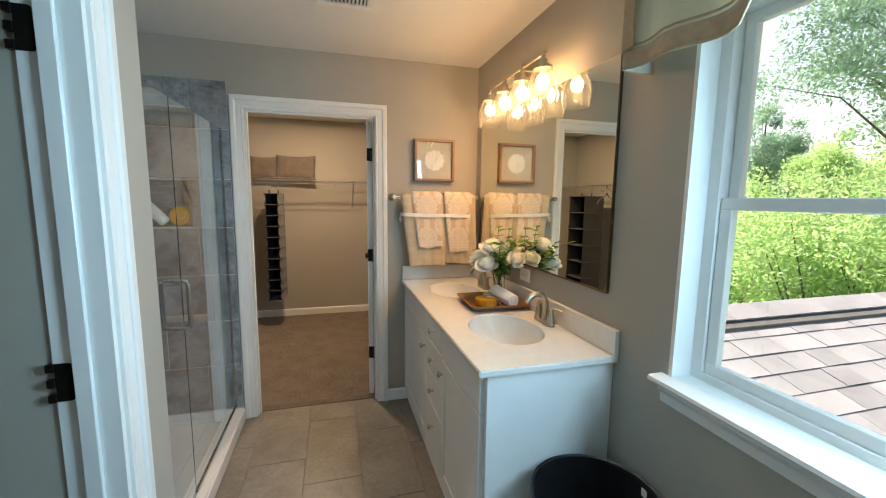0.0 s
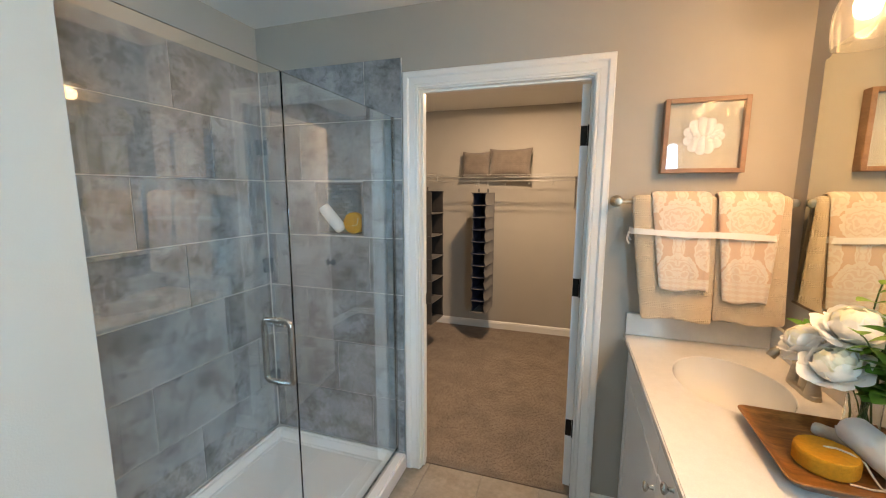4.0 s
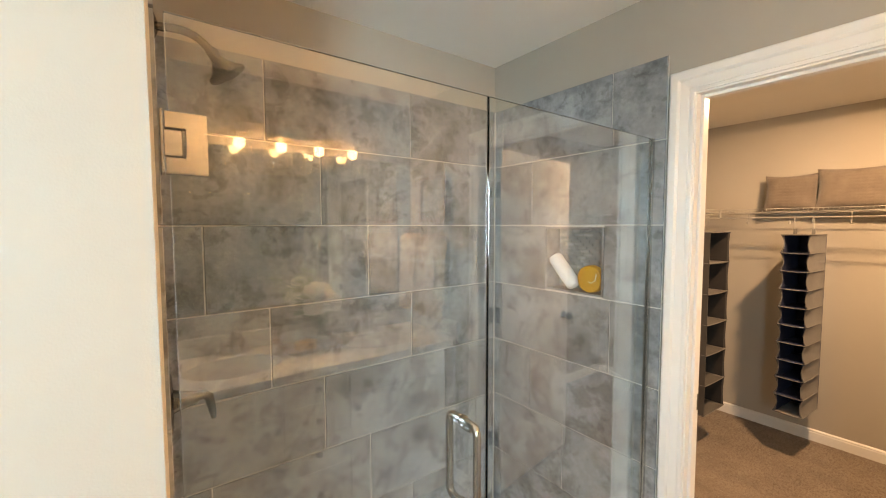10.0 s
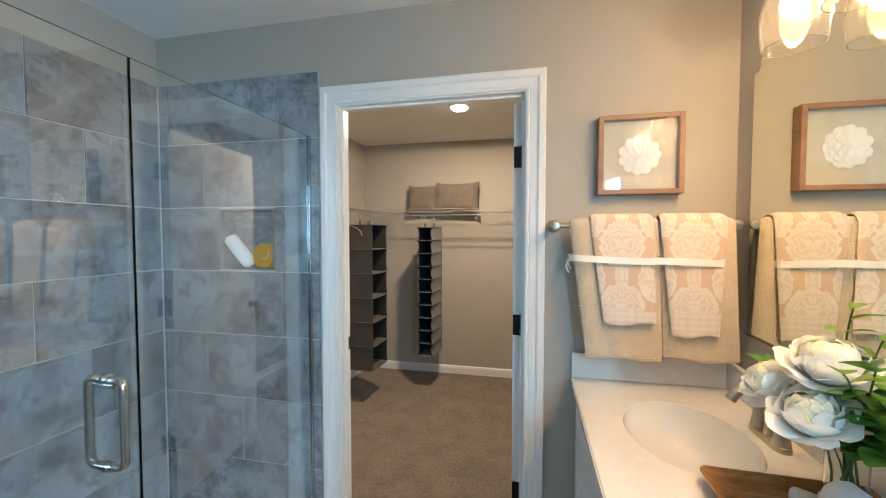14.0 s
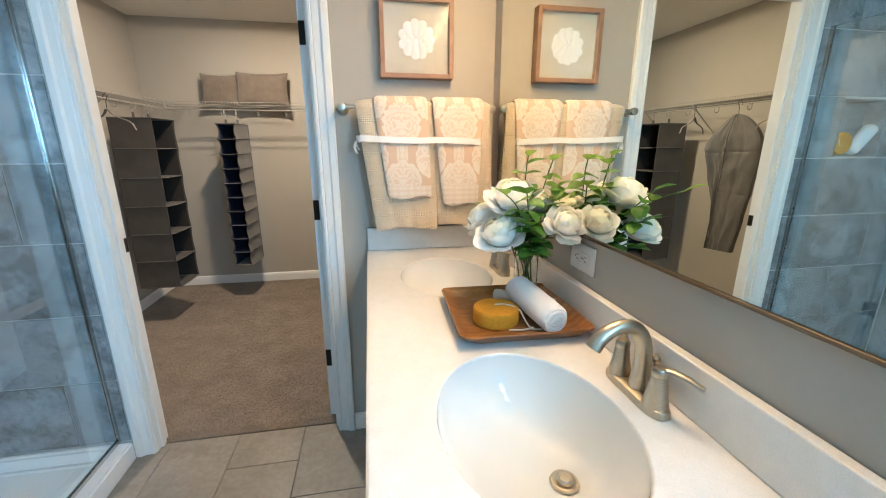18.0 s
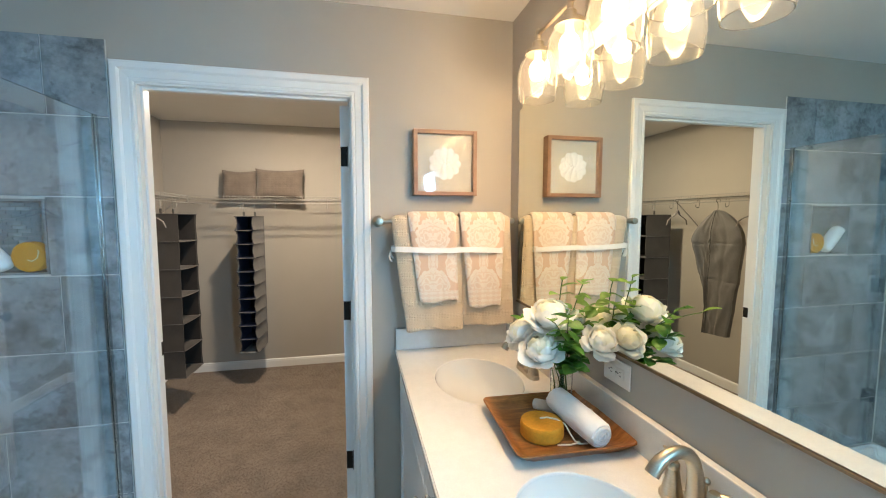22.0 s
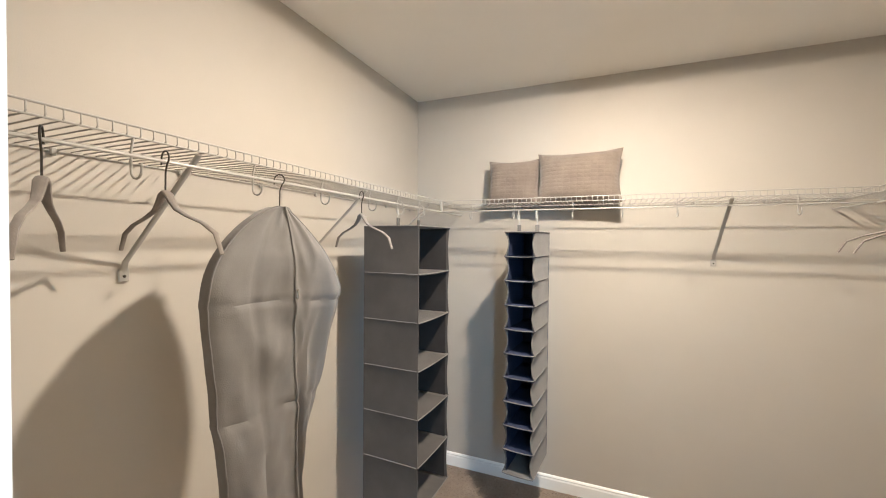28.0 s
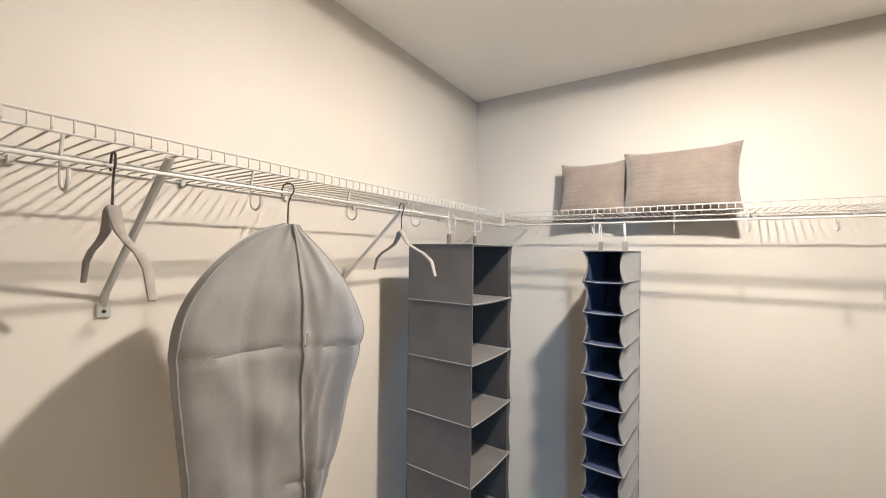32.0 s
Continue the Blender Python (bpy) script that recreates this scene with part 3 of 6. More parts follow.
# pan with rim and dam
SX = -0.715
pan = thing("shower_pan", "white acrylic shower pan with raised threshold", "shower pan", (0, 0, 0))
bm = bmesh.new()
x0, x1, y0, y1 = -1.5375, -0.655, 1.3065, BACK - 0.0115
rims = [((x0, y0), (x1, y1), 0.0, 0), ((x0, y0), (x1, y1), 0.085, 0), ((x0 + 0.03, y0 + 0.03), (x1 - 0.095, y1 - 0.03), 0.085, 1), ((x0 + 0.06, y0 + 0.06), (x1 - 0.125, y1 - 0.06), 0.035, 1), ((x0 + 0.30, y0 + 0.45), (x1 - 0.35, y1 - 0.45), 0.026, 1)]
loops = []
for (ax, ay), (bx, by_), z, _ in rims:
    loops.append([bm.verts.new(p) for p in ((ax, ay, z), (bx, ay, z), (bx, by_, z), (ax, by_, z))])
for l1, l2 in zip(loops, loops[1:]):
    for k in range(4):
        bm.faces.new((l1[k], l1[(k + 1) % 4], l2[(k + 1) % 4], l2[k]))
bm.faces.new(loops[-1])
bm.faces.new(loops[0][::-1])
bmesh.ops.recalc_face_normals(bm, faces=bm.faces[:])
bmesh.ops.bevel(bm, geom=[e for e in bm.edges if any(v.co.z > 0.02 for v in e.verts)], offset=0.010, segments=3, affect="EDGES")
part("basin", bm, ACRYLIC, pan, smooth=True)
part("drain_cover", lathe([(0, 0.031), (0.05, 0.031), (0.054, 0.028), (0.054, 0.024)], 24, -1.10, 2.04), STEEL, pan, "round steel drain cover", True)
GT = 1.922
SEAM = 1.957
enclosure = thing("shower_enclosure", "frameless clear glass shower door and fixed panel", "shower screen", (SX, 0, 0.086))
gd = part("glass_door", soft_box(-0.004, 1.317, 0.012, 0.004, SEAM - 0.002, GT - 0.086, 0.0012, 1), GLASS, enclosure, "clear glass door panel")
gp = part("fixed_panel", soft_box(-0.004, SEAM + 0.002, 0.003, 0.004, BACK - 0.014, GT - 0.086, 0.0012, 1), GLASS, enclosure, "clear fixed glass panel")
gd.visible_shadow = gp.visible_shadow = False
part("wall_channel", boxes((-0.010, BACK - 0.024, 0.0, -0.005, BACK - 0.0105, GT - 0.086), (0.005, BACK - 0.024, 0.0, 0.010, BACK - 0.0105, GT - 0.086)), STEEL, enclosure, "slim steel wall channel")
part("floor_channel", boxes((-0.010, SEAM + 0.003, 0.0, -0.005, BACK - 0.025, 0.016), (0.005, SEAM + 0.003, 0.0, 0.010, BACK - 0.025, 0.016)), STEEL, enclosure, "slim steel floor channel")
part("door_sweep", boxes((-0.005, 1.317, 0.0, 0.005, SEAM - 0.004, 0.011)), PANE, enclosure, "clear door sweep")
hd = part("pull_handle", tube([(0.004, SEAM - 0.10 + 0.02, 1.130 - 0.086), (0.035, SEAM - 0.08, 1.130 - 0.086)], 0.008, 12), STEEL, enclosure, "satin steel pull handle", True)
HZ0, HZ1, HY = 0.845, 1.055, SEAM - 0.078
for sx in (1, -1):
    pts = [(sx * 0.005, HY, HZ0), (sx * 0.036, HY, HZ0)] + [(sx * (0.036 + 0.019 * math.sin(a)), HY, HZ0 + 0.019 - 0.019 * math.cos(a)) for a in (radians(d) for d in (22, 45, 68, 90))]
    pts += [(sx * (0.036 + 0.019 * math.cos(a)), HY, HZ1 - 0.019 + 0.019 * math.sin(a)) for a in (radians(d) for d in (0, 22, 45, 68, 90))] + [(sx * 0.005, HY, HZ1)]
    part("handle_bar", tube(pts, 0.0095, 14), STEEL, hd, smooth=True)
    for zz in (HZ0, HZ1):
        w = part("washer", lathe([(0.0, 0), (0.013, 0), (0.013, 0.006), (0.0, 0.006)], 18), STEEL, hd, smooth=True)
        w.matrix_basis = pose(sx * 0.0045, HY, zz, 0, 90 * sx, 0)


def hinge_plate(x, z):
    """A square plate with a notch open towards the wall."""
    c = [(1.313, 0.045), (1.366, 0.045), (1.366, -0.045), (1.313, -0.045), (1.313, -0.022), (1.339, -0.022), (1.339, 0.022), (1.313, 0.022)]
    return extrude_profile(c, (x, 0, z), (x + 0.0075, 0, z), (0, 1, 0), (0, 0, 1))


for hz in (1.732, 0.335):
    hz -= 0.086
    part("glass_hinge", hinge_plate(0.0045, hz), STEEL, enclosure, "square satin steel glass hinge")
    part("hinge_wall_plate", soft(boxes((-0.026, 1.3065, hz - 0.045, 0.026, 1.311, hz + 0.045), (0.004, 1.311, hz - 0.019, 0.011, 1.334, hz + 0.019), (-0.011, 1.311, hz - 0.019, -0.0045, 1.334, hz + 0.019)), 0.001, 1), STEEL, enclosure, "satin steel hinge wall plate")
    part("glass_hinge", hinge_plate(-0.012, hz), STEEL, enclosure, "square satin steel glass hinge")
# shower head and valve on the stub wall
SHX = -1.13
head = thing("shower_fixture", "nickel shower head on curved wall arm, darkened in colour", "shower fixture", (SHX, 1.306, 2.065))
part("flange", lathe([(0, 0), (0.03, 0), (0.028, 0.006), (0.012, 0.012), (0, 0.012)], 20), NICKEL_DARKENED, head, smooth=True).matrix_basis = pose(0, 0, 0, -90)
part("arm", tube([(0, 0.0, 0.0), (0, 0.05, 0.004), *arc((0, 0.05, 0.004), (0, 0.09, 0.004), (0, 0.115, -0.028), 6)], 0.0095, 12), NICKEL_DARKENED, head, smooth=True)
bell = part("spray_head", lathe([(0.0, 0.0), (0.013, 0.0), (0.014, -0.012), (0.012, -0.018), (0.015, -0.028), (0.030, -0.048), (0.045, -0.058), (0.046, -0.066), (0.040, -0.069), (0.0, -0.069)], 28), NICKEL_DARKENED, head, smooth=True)
bell.matrix_basis = pose(0, 0.115, -0.026, 35)
valve = thing("shower_valve", "nickel shower valve with lever handle, darkened in colour", "shower valve", (SHX, 1.306, 1.185))
part("escutcheon", lathe([(0, 0), (0.078, 0), (0.076, 0.006), (0.06, 0.010), (0, 0.012)], 36), NICKEL_DARKENED, valve, smooth=True).matrix_basis = pose(0, 0, 0, -90)
part("hub", lathe([(0, 0.008), (0.029, 0.010), (0.021, 0.03), (0.0155, 0.060), (0, 0.062)], 24), NICKEL_DARKENED, valve, smooth=True).matrix_basis = pose(0, 0, 0, -90)
part("lever", tube([(0, 0.05, 0.0), (0, 0.072, 0.004), (0, 0.085, -0.004), (0, 0.090, -0.03), (0, 0.094, -0.062)], [0.012, 0.012, 0.011, 0.009, 0.006], 12), NICKEL_DARKENED, valve, smooth=True)


# ---- vanity ----
CT, CX, CY0, CY1 = 0.92, 0.42, 1.18, BACK - 0.003
FX = 0.442
vanity = thing("vanity_cabinet", "white painted double vanity cabinet with shaker doors and drawers", "cabinet", (0, 0, 0))
part("body", boxes(
    (FX + 0.021, 1.225, 0.0, RIGHT - 0.002, CY1, 0.735), (FX + 0.021, 1.225, 0.735, FX + 0.040, CY1, 0.893), (RIGHT - 0.022, 1.225, 0.735, RIGHT - 0.002, CY1, 0.893),
    (FX + 0.040, 1.225, 0.735, RIGHT - 0.022, 1.245, 0.893), (FX + 0.040, CY1 - 0.02, 0.735, RIGHT - 0.022, CY1, 0.893)), CABINET, vanity)
part("end_panel", soft_box(FX + 0.018, 1.205, 0.0, RIGHT - 0.002, 1.2245, 0.893, 0.0015, 1), CABINET, vanity)
part("face_frame", boxes((FX + 0.0185, 1.225, 0.10, FX + 0.021, CY1, 0.893)), CABINET, vanity)


def shaker(y0, y1, z0, z1, rail=0.055):
    """A cabinet front with raised border and sunken middle; faces -x at FX."""
    bm = boxes((FX + 0.006, y0 + rail, z0 + rail, FX + 0.018, y1 - rail, z1 - rail), (FX, y0, z0, FX + 0.018, y0 + rail, z1), (FX, y1 - rail, z0, FX + 0.018, y1, z1), (FX, y0 + rail, z0, FX + 0.018, y1 - rail, z0 + rail), (FX, y0 + rail, z1 - rail, FX + 0.018, y1 - rail, z1))
    bmesh.ops.bevel(bm, geom=[e for e in bm.edges if all(v.co.x < FX + 0.001 for v in e.verts)], offset=0.002, segments=1, affect="EDGES")
    return bm


KNOB = [(0.0, 0), (0.008, 0), (0.006, 0.004), (0.0055, 0.012), (0.013, 0.018), (0.0155, 0.022), (0.0145, 0.026), (0.006, 0.029), (0, 0.029)]


def knob_on(front, y, z):
    k = part("knob", lathe(KNOB, 20), STEEL, front, "round satin nickel knob", True)
    k.matrix_basis = pose(FX, y, z, 0, -90, 0)


D0, D1 = 1.747, 2.076
part("false_front", soft_box(FX, 1.230, 0.735, FX + 0.018, D0 - 0.003, 0.885, 0.002, 1), CABINET, vanity)
part("false_front", soft_box(FX, D1 + 0.003, 0.735, FX + 0.018, CY1 - 0.012, 0.885, 0.002, 1), CABINET, vanity)
near_door = part("door", shaker(1.230, D0 - 0.003, 0.105, 0.728), CABINET, vanity)
knob_on(near_door, D0 - 0.032, 0.668)
far_door = part("door", shaker(D1 + 0.003, CY1 - 0.012, 0.105, 0.728), CABINET, vanity)
knob_on(far_door, D1 + 0.032, 0.668)
for z0, z1 in ((0.748, 0.885), (0.575, 0.741), (0.407, 0.568), (0.105, 0.400)):
    dr = part("drawer", soft_box(FX, D0 + 0.003, z0, FX + 0.018, D1 - 0.003, z1, 0.002, 1), CABINET, vanity)
    knob_on(dr, (D0 + D1) / 2 - 0.006, max((z0 + z1) / 2 + 0.004, z1 - 0.112))

SINKS = ((0.700, 1.590), (0.700, 2.375))
SA, SB = 0.165, 0.218


def oval(cx, cy, a, b, n=48):
    return [(cx + a * math.cos(2 * math.pi * k / n), cy + b * math.sin(2 * math.pi * k / n)) for k in range(n)]


def countertop():
    """A slab with two oval cut-outs and eased edges."""
    bm = bmesh.new()
    x0, x1 = CX, RIGHT - 0.001
    mid = (SINKS[0][1] + SINKS[1][1]) / 2
    cells = ((CY0, mid, SINKS[0]), (mid, CY1, SINKS[1]))
    n = 48
    for y0, y1, (cx, cy) in cells:
        ring = oval(cx, cy, SA, SB, n)
        outer = []
        for px, py in ring:
            dx, dy = (px - cx) / SA, (py - cy) / SB
            ts = [((x1 - cx) / dx if dx > 0 else (x0 - cx) / dx) if abs(dx) > 1e-6 else 9, ((y1 - cy) / dy if dy > 0 else (y0 - cy) / dy) if abs(dy) > 1e-6 else 9]
            k = min(ts)
            outer.append((cx + k * dx, cy + k * dy))
        corners = [(x1, y1), (x0, y1), (x0, y0), (x1, y0)]
        for c in corners:
            j = min(range(n), key=lambda q: (outer[q][0] - c[0]) ** 2 + (outer[q][1] - c[1]) ** 2)
            outer[j] = c
        lv = []
        for loop, z in ((outer, CT), (ring, CT)):
            lv.append([bm.verts.new((px, py, z)) for px, py in loop])
        for f, dz in ((0.992, 0.001), (0.986, 0.003), (0.982, 0.0065), (0.981, 0.010), (0.985, 0.026)):
            lv.append([bm.verts.new((cx + (px - cx) * f, cy + (py - cy) * f, CT - dz)) for px, py in ring])
        lv.append([bm.verts.new((px, py, CT - 0.026)) for px, py in outer])
        for a, b in zip(lv, lv[1:]):
            for k in range(n):
                bm.faces.new((a[k], a[(k + 1) % n], b[(k + 1) % n], b[k]))
        for k in range(n):
            p, q = outer[k], outer[(k + 1) % n]
            if abs(p[1] - mid) < 1e-5 and abs(q[1] - mid) < 1e-5:
                continue
            bm.faces.new((lv[0][k], lv[0][(k + 1) % n], lv[-1][(k + 1) % n], lv[-1][k]))
    bmesh.ops.remove_doubles(bm, verts=bm.verts[:], dist=1e-4)
    bmesh.ops.recalc_face_normals(bm, faces=bm.faces[:])
    rim = [e for e in bm.edges if len(e.link_faces) == 2 and e.calc_face_angle(0) > 1.0 and all(v.co.z > CT - 0.03 for v in e.verts) and (all(abs(v.co.x - x0) < 1e-4 for v in e.verts) or all(abs(v.co.y - CY0) < 1e-4 for v in e.verts))]
    bmesh.ops.bevel(bm, geom=rim, offset=0.004, segments=2, affect="EDGES")
    return bm


counter = thing("countertop", "off-white cultured marble countertop with two oval sinks", "countertop", (0, 0, 0))
part("slab", countertop(), COUNTER, counter)
part("backsplash", soft_box(RIGHT - 0.023, CY0, CT + 0.0005, RIGHT - 0.0015, CY1, CT + 0.10, 0.003), COUNTER, counter)
part("side_splash", soft_box(CX + 0.004, CY1 - 0.021, CT + 0.0005, RIGHT - 0.0235, CY1, CT + 0.10, 0.003), COUNTER, counter)
for cx, cy in SINKS:
    bm = bmesh.new()
    n, rings = 48, []
    for k in range(13):
        a = k / 12 * math.pi / 2
        r = max(0.10, math.cos(a) ** 0.55)
        z = CT - 0.0085 - 0.143 * math.sin(a) ** 1.25
        sh = 0.072 * (k / 12) ** 2
        rings.append([bm.verts.new((cx + sh + (px - cx) * r * 0.9808, cy + (py - cy) * r * 0.9808, z)) for px, py in oval(cx, cy, SA, SB, n)])
    for a, b in zip(rings, rings[1:]):
        for k in range(n):
            bm.faces.new((a[k], a[(k + 1) % n], b[(k + 1) % n], b[k]))
    bm.faces.new(rings[-1])
    bmesh.ops.recalc_face_normals(bm, faces=bm.faces[:])
    bmesh.ops.reverse_faces(bm, faces=bm.faces[:])
    sink = part("sink", bm, CERAMIC, counter, "white glazed oval undermount sink", True)
    dz = CT - 0.1480
    part("drain", lathe([(0.0, dz + 0.002), (0.010, dz + 0.002), (0.015, dz + 0.001), (0.021, dz + 0.0045), (0.025, dz + 0.004), (0.027, dz)], 28, cx + 0.072, cy), NICKEL, sink, "brushed nickel drain ring", True)
    part("stopper", lathe([(0.0, dz + 0.011), (0.010, dz + 0.0105), (0.014, dz + 0.007), (0.014, dz + 0.002)], 24, cx + 0.072, cy), NICKEL, sink, "brushed nickel pop-up stopper", True)


def faucet(at):
    f = thing("faucet", "brushed nickel two-handle centerset faucet on countertop", "faucet", at, group="vanity faucets")
    bm = bmesh.new()
    loops = []
    for sc, z in ((1.0, 0.0), (1.0, 0.008), (0.94, 0.013), (0.80, 0.015)):
        lp = []
        for k in range(40):
            a = 2 * math.pi * k / 40
            cx_, sy = math.cos(a), math.sin(a)
            px = 0.027 * math.copysign(abs(cx_) ** 0.8, cx_) * (0.80 + 0.2 * abs(sy))
            py = 0.080 * math.copysign(abs(sy) ** 0.7, sy)
            lp.append(bm.verts.new((px * sc, py * (0.5 + 0.5 * sc), z)))
        loops.append(lp)
    for a, b in zip(loops, loops[1:]):
        for k in range(40):
            bm.faces.new((a[k], a[(k + 1) % 40], b[(k + 1) % 40], b[k]))
    bm.faces.new(loops[0][::-1])
    bm.faces.new(loops[-1])
    part("base_plate", bm, NICKEL, f, smooth=True)
    neck = [(0.004, 0, 0.012), (0.006, 0, 0.05)] + arc((0.006, 0, 0.05), (0.012, 0, 0.150), (-0.052, 0, 0.140), 8)[1:] + arc((-0.052, 0, 0.140), (-0.082, 0, 0.134), (-0.098, 0, 0.103), 4)[1:]
    part("spout", tube(neck, [0.019, 0.0165] + [0.0155 - 0.0004 * k for k in range(8)] + [0.0128, 0.0135, 0.014, 0.0145], 18), NICKEL, f, smooth=True)
    part("lift_rod", lathe([(0, 0.012), (0.003, 0.012), (0.003, 0.060), (0.007, 0.064), (0.008, 0.070), (0.004, 0.076), (0, 0.077)], 12, 0.034, 0), NICKEL, f, smooth=True)
    for sy in (-1, 1):
        h = part("handle", lathe([(0, 0.011), (0.022, 0.011), (0.0215, 0.016), (0.017, 0.040), (0.0135, 0.064), (0.0125, 0.069), (0.0135, 0.071), (0.0135, 0.080), (0.010, 0.085), (0, 0.086)], 24, 0.0, sy * 0.0515), NICKEL, f, smooth=True)
        part("lever", tube([(0.0, sy * 0.048, 0.079), (0.012, sy * 0.066, 0.084), (0.022, sy * 0.088, 0.083), (0.032, sy * 0.112, 0.078)], [0.0065, 0.0075, 0.007, 0.004], 12, flat=0.6), NICKEL, h, smooth=True)
    return f


fa = faucet((0.918, 1.620, CT + 0.0005))
copy_thing(fa, pose(0.905, 2.385, CT + 0.0005))

# ---- mirror, outlet ----
mirror = thing("mirror", "large frameless wall mirror with thin bronze edge", "mirror", (RIGHT - 0.001, 0, 0))
MY0, MY1, MZ0, MZ1 = 1.262, 2.662, 1.152, 2.040
bm = boxes((-0.010, MY0, MZ0, -0.0, MY1, MZ1))
bmesh.ops.bevel(bm, geom=[e for e in bm.edges if abs(e.verts[0].co.x - e.verts[1].co.x) > 0.005 and e.verts[0].co.z > 2.0 and e.verts[0].co.y > 2.0], offset=0.035, segments=5, affect="EDGES")
part("mirror_glass", bm, MIRROR, mirror)
part("bottom_trim", soft_box(-0.014, MY0 - 0.003, MZ0 - 0.008, 0.0, MY1 + 0.003, MZ0 - 0.0005, 0.001, 1), MIRROR_EDGE, mirror, "thin bronze bottom trim")
part("side_trim", boxes((-0.0125, MY0 - 0.0035, MZ0 - 0.0005, 0.0, MY0 - 0.0005, MZ1)), MIRROR_EDGE, mirror, "thin dark mirror edge")
PLATE = surf("white outlet plastic", (0.78, 0.77, 0.74), (0.80, 0.79, 0.76), 3, 0.3)
outlet = thing("wall_outlet", "white double wall outlet mounted sideways above backsplash", "outlet", (RIGHT - 0.0005, 1.952, 1.088))
part("cover_plate", soft_box(-0.005, -0.058, -0.036, 0.0, 0.058, 0.036, 0.003), PLATE, outlet)
for sy in (-0.0195, 0.0195):
    rec = part("socket", soft_box(-0.007, sy - 0.0165, -0.0165, -0.005, sy + 0.0165, 0.0165, 0.001, 1), PLATE, outlet)
    part("slot", boxes((-0.0074, sy - 0.004, 0.004, -0.0069, sy + 0.004, 0.006), (-0.0074, sy - 0.004, -0.007, -0.0069, sy + 0.004, -0.005), (-0.0074, sy + 0.008, -0.002, -0.0069, sy + 0.012, 0.002)), BLACK, rec)
part("screw", lathe([(0, 0), (0.003, 0), (0.0025, 0.001), (0, 0.001)], 10), STEEL, outlet).matrix_basis = pose(-0.0049, 0, 0, 0, -90, 0)

# ---- vanity light ----
light = thing("vanity_light", "brushed nickel four-lamp vanity light with clear glass shades", "wall lamp", (RIGHT, 1.985, 2.165))
part("back_plate", soft_box(-0.022, -0.16, -0.055, -0.001, 0.16, 0.055, 0.004), NICKEL, light)
part("cross_bar", soft_box(-0.108, -0.335, -0.006, -0.094, 0.335, 0.006, 0.002, 1), NICKEL, light)
for sy in (-0.07, 0.07):
    part("arm", tube([(-0.02, sy, 0.0), (-0.095, sy, 0.0)], 0.006, 12), NICKEL, light, smooth=True)
for by in BULB_Y:
    y = by - 1.985
    part("socket_cup", lathe([(0, 0.016), (0.008, 0.016), (0.010, 0.010), (0.010, -0.022), (0.019, -0.028), (0.021, -0.050), (0.042, -0.056), (0.044, -0.070), (0.040, -0.070), (0.016, -0.062), (0, -0.062)], 28, -0.101, y), NICKEL, light, smooth=True)
    prof = [(0.040, -0.066), (0.046, -0.080), (0.060, -0.105), (0.068, -0.138), (0.0685, -0.170), (0.066, -0.200), (0.0625, -0.224), (0.0600, -0.224), (0.0635, -0.200), (0.066, -0.170), (0.0655, -0.138), (0.0575, -0.106), (0.0435, -0.081), (0.0375, -0.066), (0.040, -0.066)]
    sh = part("glass_shade", lathe(prof, 36, -0.101, y), SHADE_GLASS, light, "clear bell-shaped glass shade", True)
    sh.visible_shadow = False
    bulb = part("light_bulb", lathe([(0.0, -0.150), (0.011, -0.148), (0.021, -0.1415), (0.0275, -0.132), (0.0300, -0.120), (0.0275, -0.108), (0.0215, -0.0985), (0.016, -0.094), (0, -0.094)], 24, -0.101, y), BULB, light, "glowing warm bulb", True)
    neck = part("bulb_neck", lathe([(0.0, -0.0935), (0.0158, -0.0935), (0.0135, -0.080), (0.0125, -0.063), (0, -0.0625)], 24, -0.101, y), PLATE, bulb, "white plastic bulb collar", True)
    bulb.visible_shadow = neck.visible_shadow = False

# ---- ceiling vent ----
vent = thing("ceiling_vent", "white slotted ceiling exhaust vent", "vent", (0.03, 1.965, H))
part("vent_frame", soft(boxes((-0.135, -0.135, -0.012, 0.135, -0.10, -0.0005), (-0.135, 0.10, -0.012, 0.135, 0.135, -0.0005), (-0.135, -0.10, -0.012, -0.10, 0.10, -0.0005), (0.10, -0.10, -0.012, 0.135, 0.10, -0.0005)), 0.002, 1), TRIM, vent)
part("backing", boxes((-0.10, -0.10, -0.003, 0.10, 0.10, -0.001)), BLACK, vent)
slat = mesh_of("slat", boxes((-0.004, -0.0985, -0.004, 0.004, 0.0985, 0.004)), TRIM)
for k in range(11):
    piece("slat", slat, vent, pose(-0.09 + k * 0.018, 0, -0.008, 0, 25, 0))

# ---- picture ----
WALNUT = surf("brown wood frame", (0.27, 0.150, 0.090), (0.34, 0.195, 0.122), 9, 0.45, stretch=(1, 1, 3), grain=0.08, gscale=120)
LINEN = surf("beige mat board", (0.40, 0.36, 0.29), (0.44, 0.40, 0.325), 20, 0.9, bump=0.15, bscale=500)
CLAY = surf("white paper petal", (0.60, 0.59, 0.56), (0.64, 0.63, 0.60), 20, 0.7)
pic = thing("shadow_box_picture", "brown wooden shadow box with white paper flower", "picture", (0.653, BACK, 1.7755))
P, PD = 0.1455, 0.050
part("frame", soft(boxes((-P, -PD, -P, -P + 0.018, -0.001, P), (P - 0.018, -PD, -P, P, -0.001, P), (-P + 0.018, -PD, P - 0.018, P - 0.018, -0.001, P), (-P + 0.018, -PD, -P, P - 0.018, -0.001, -P + 0.018)), 0.0015, 1), WALNUT, pic)
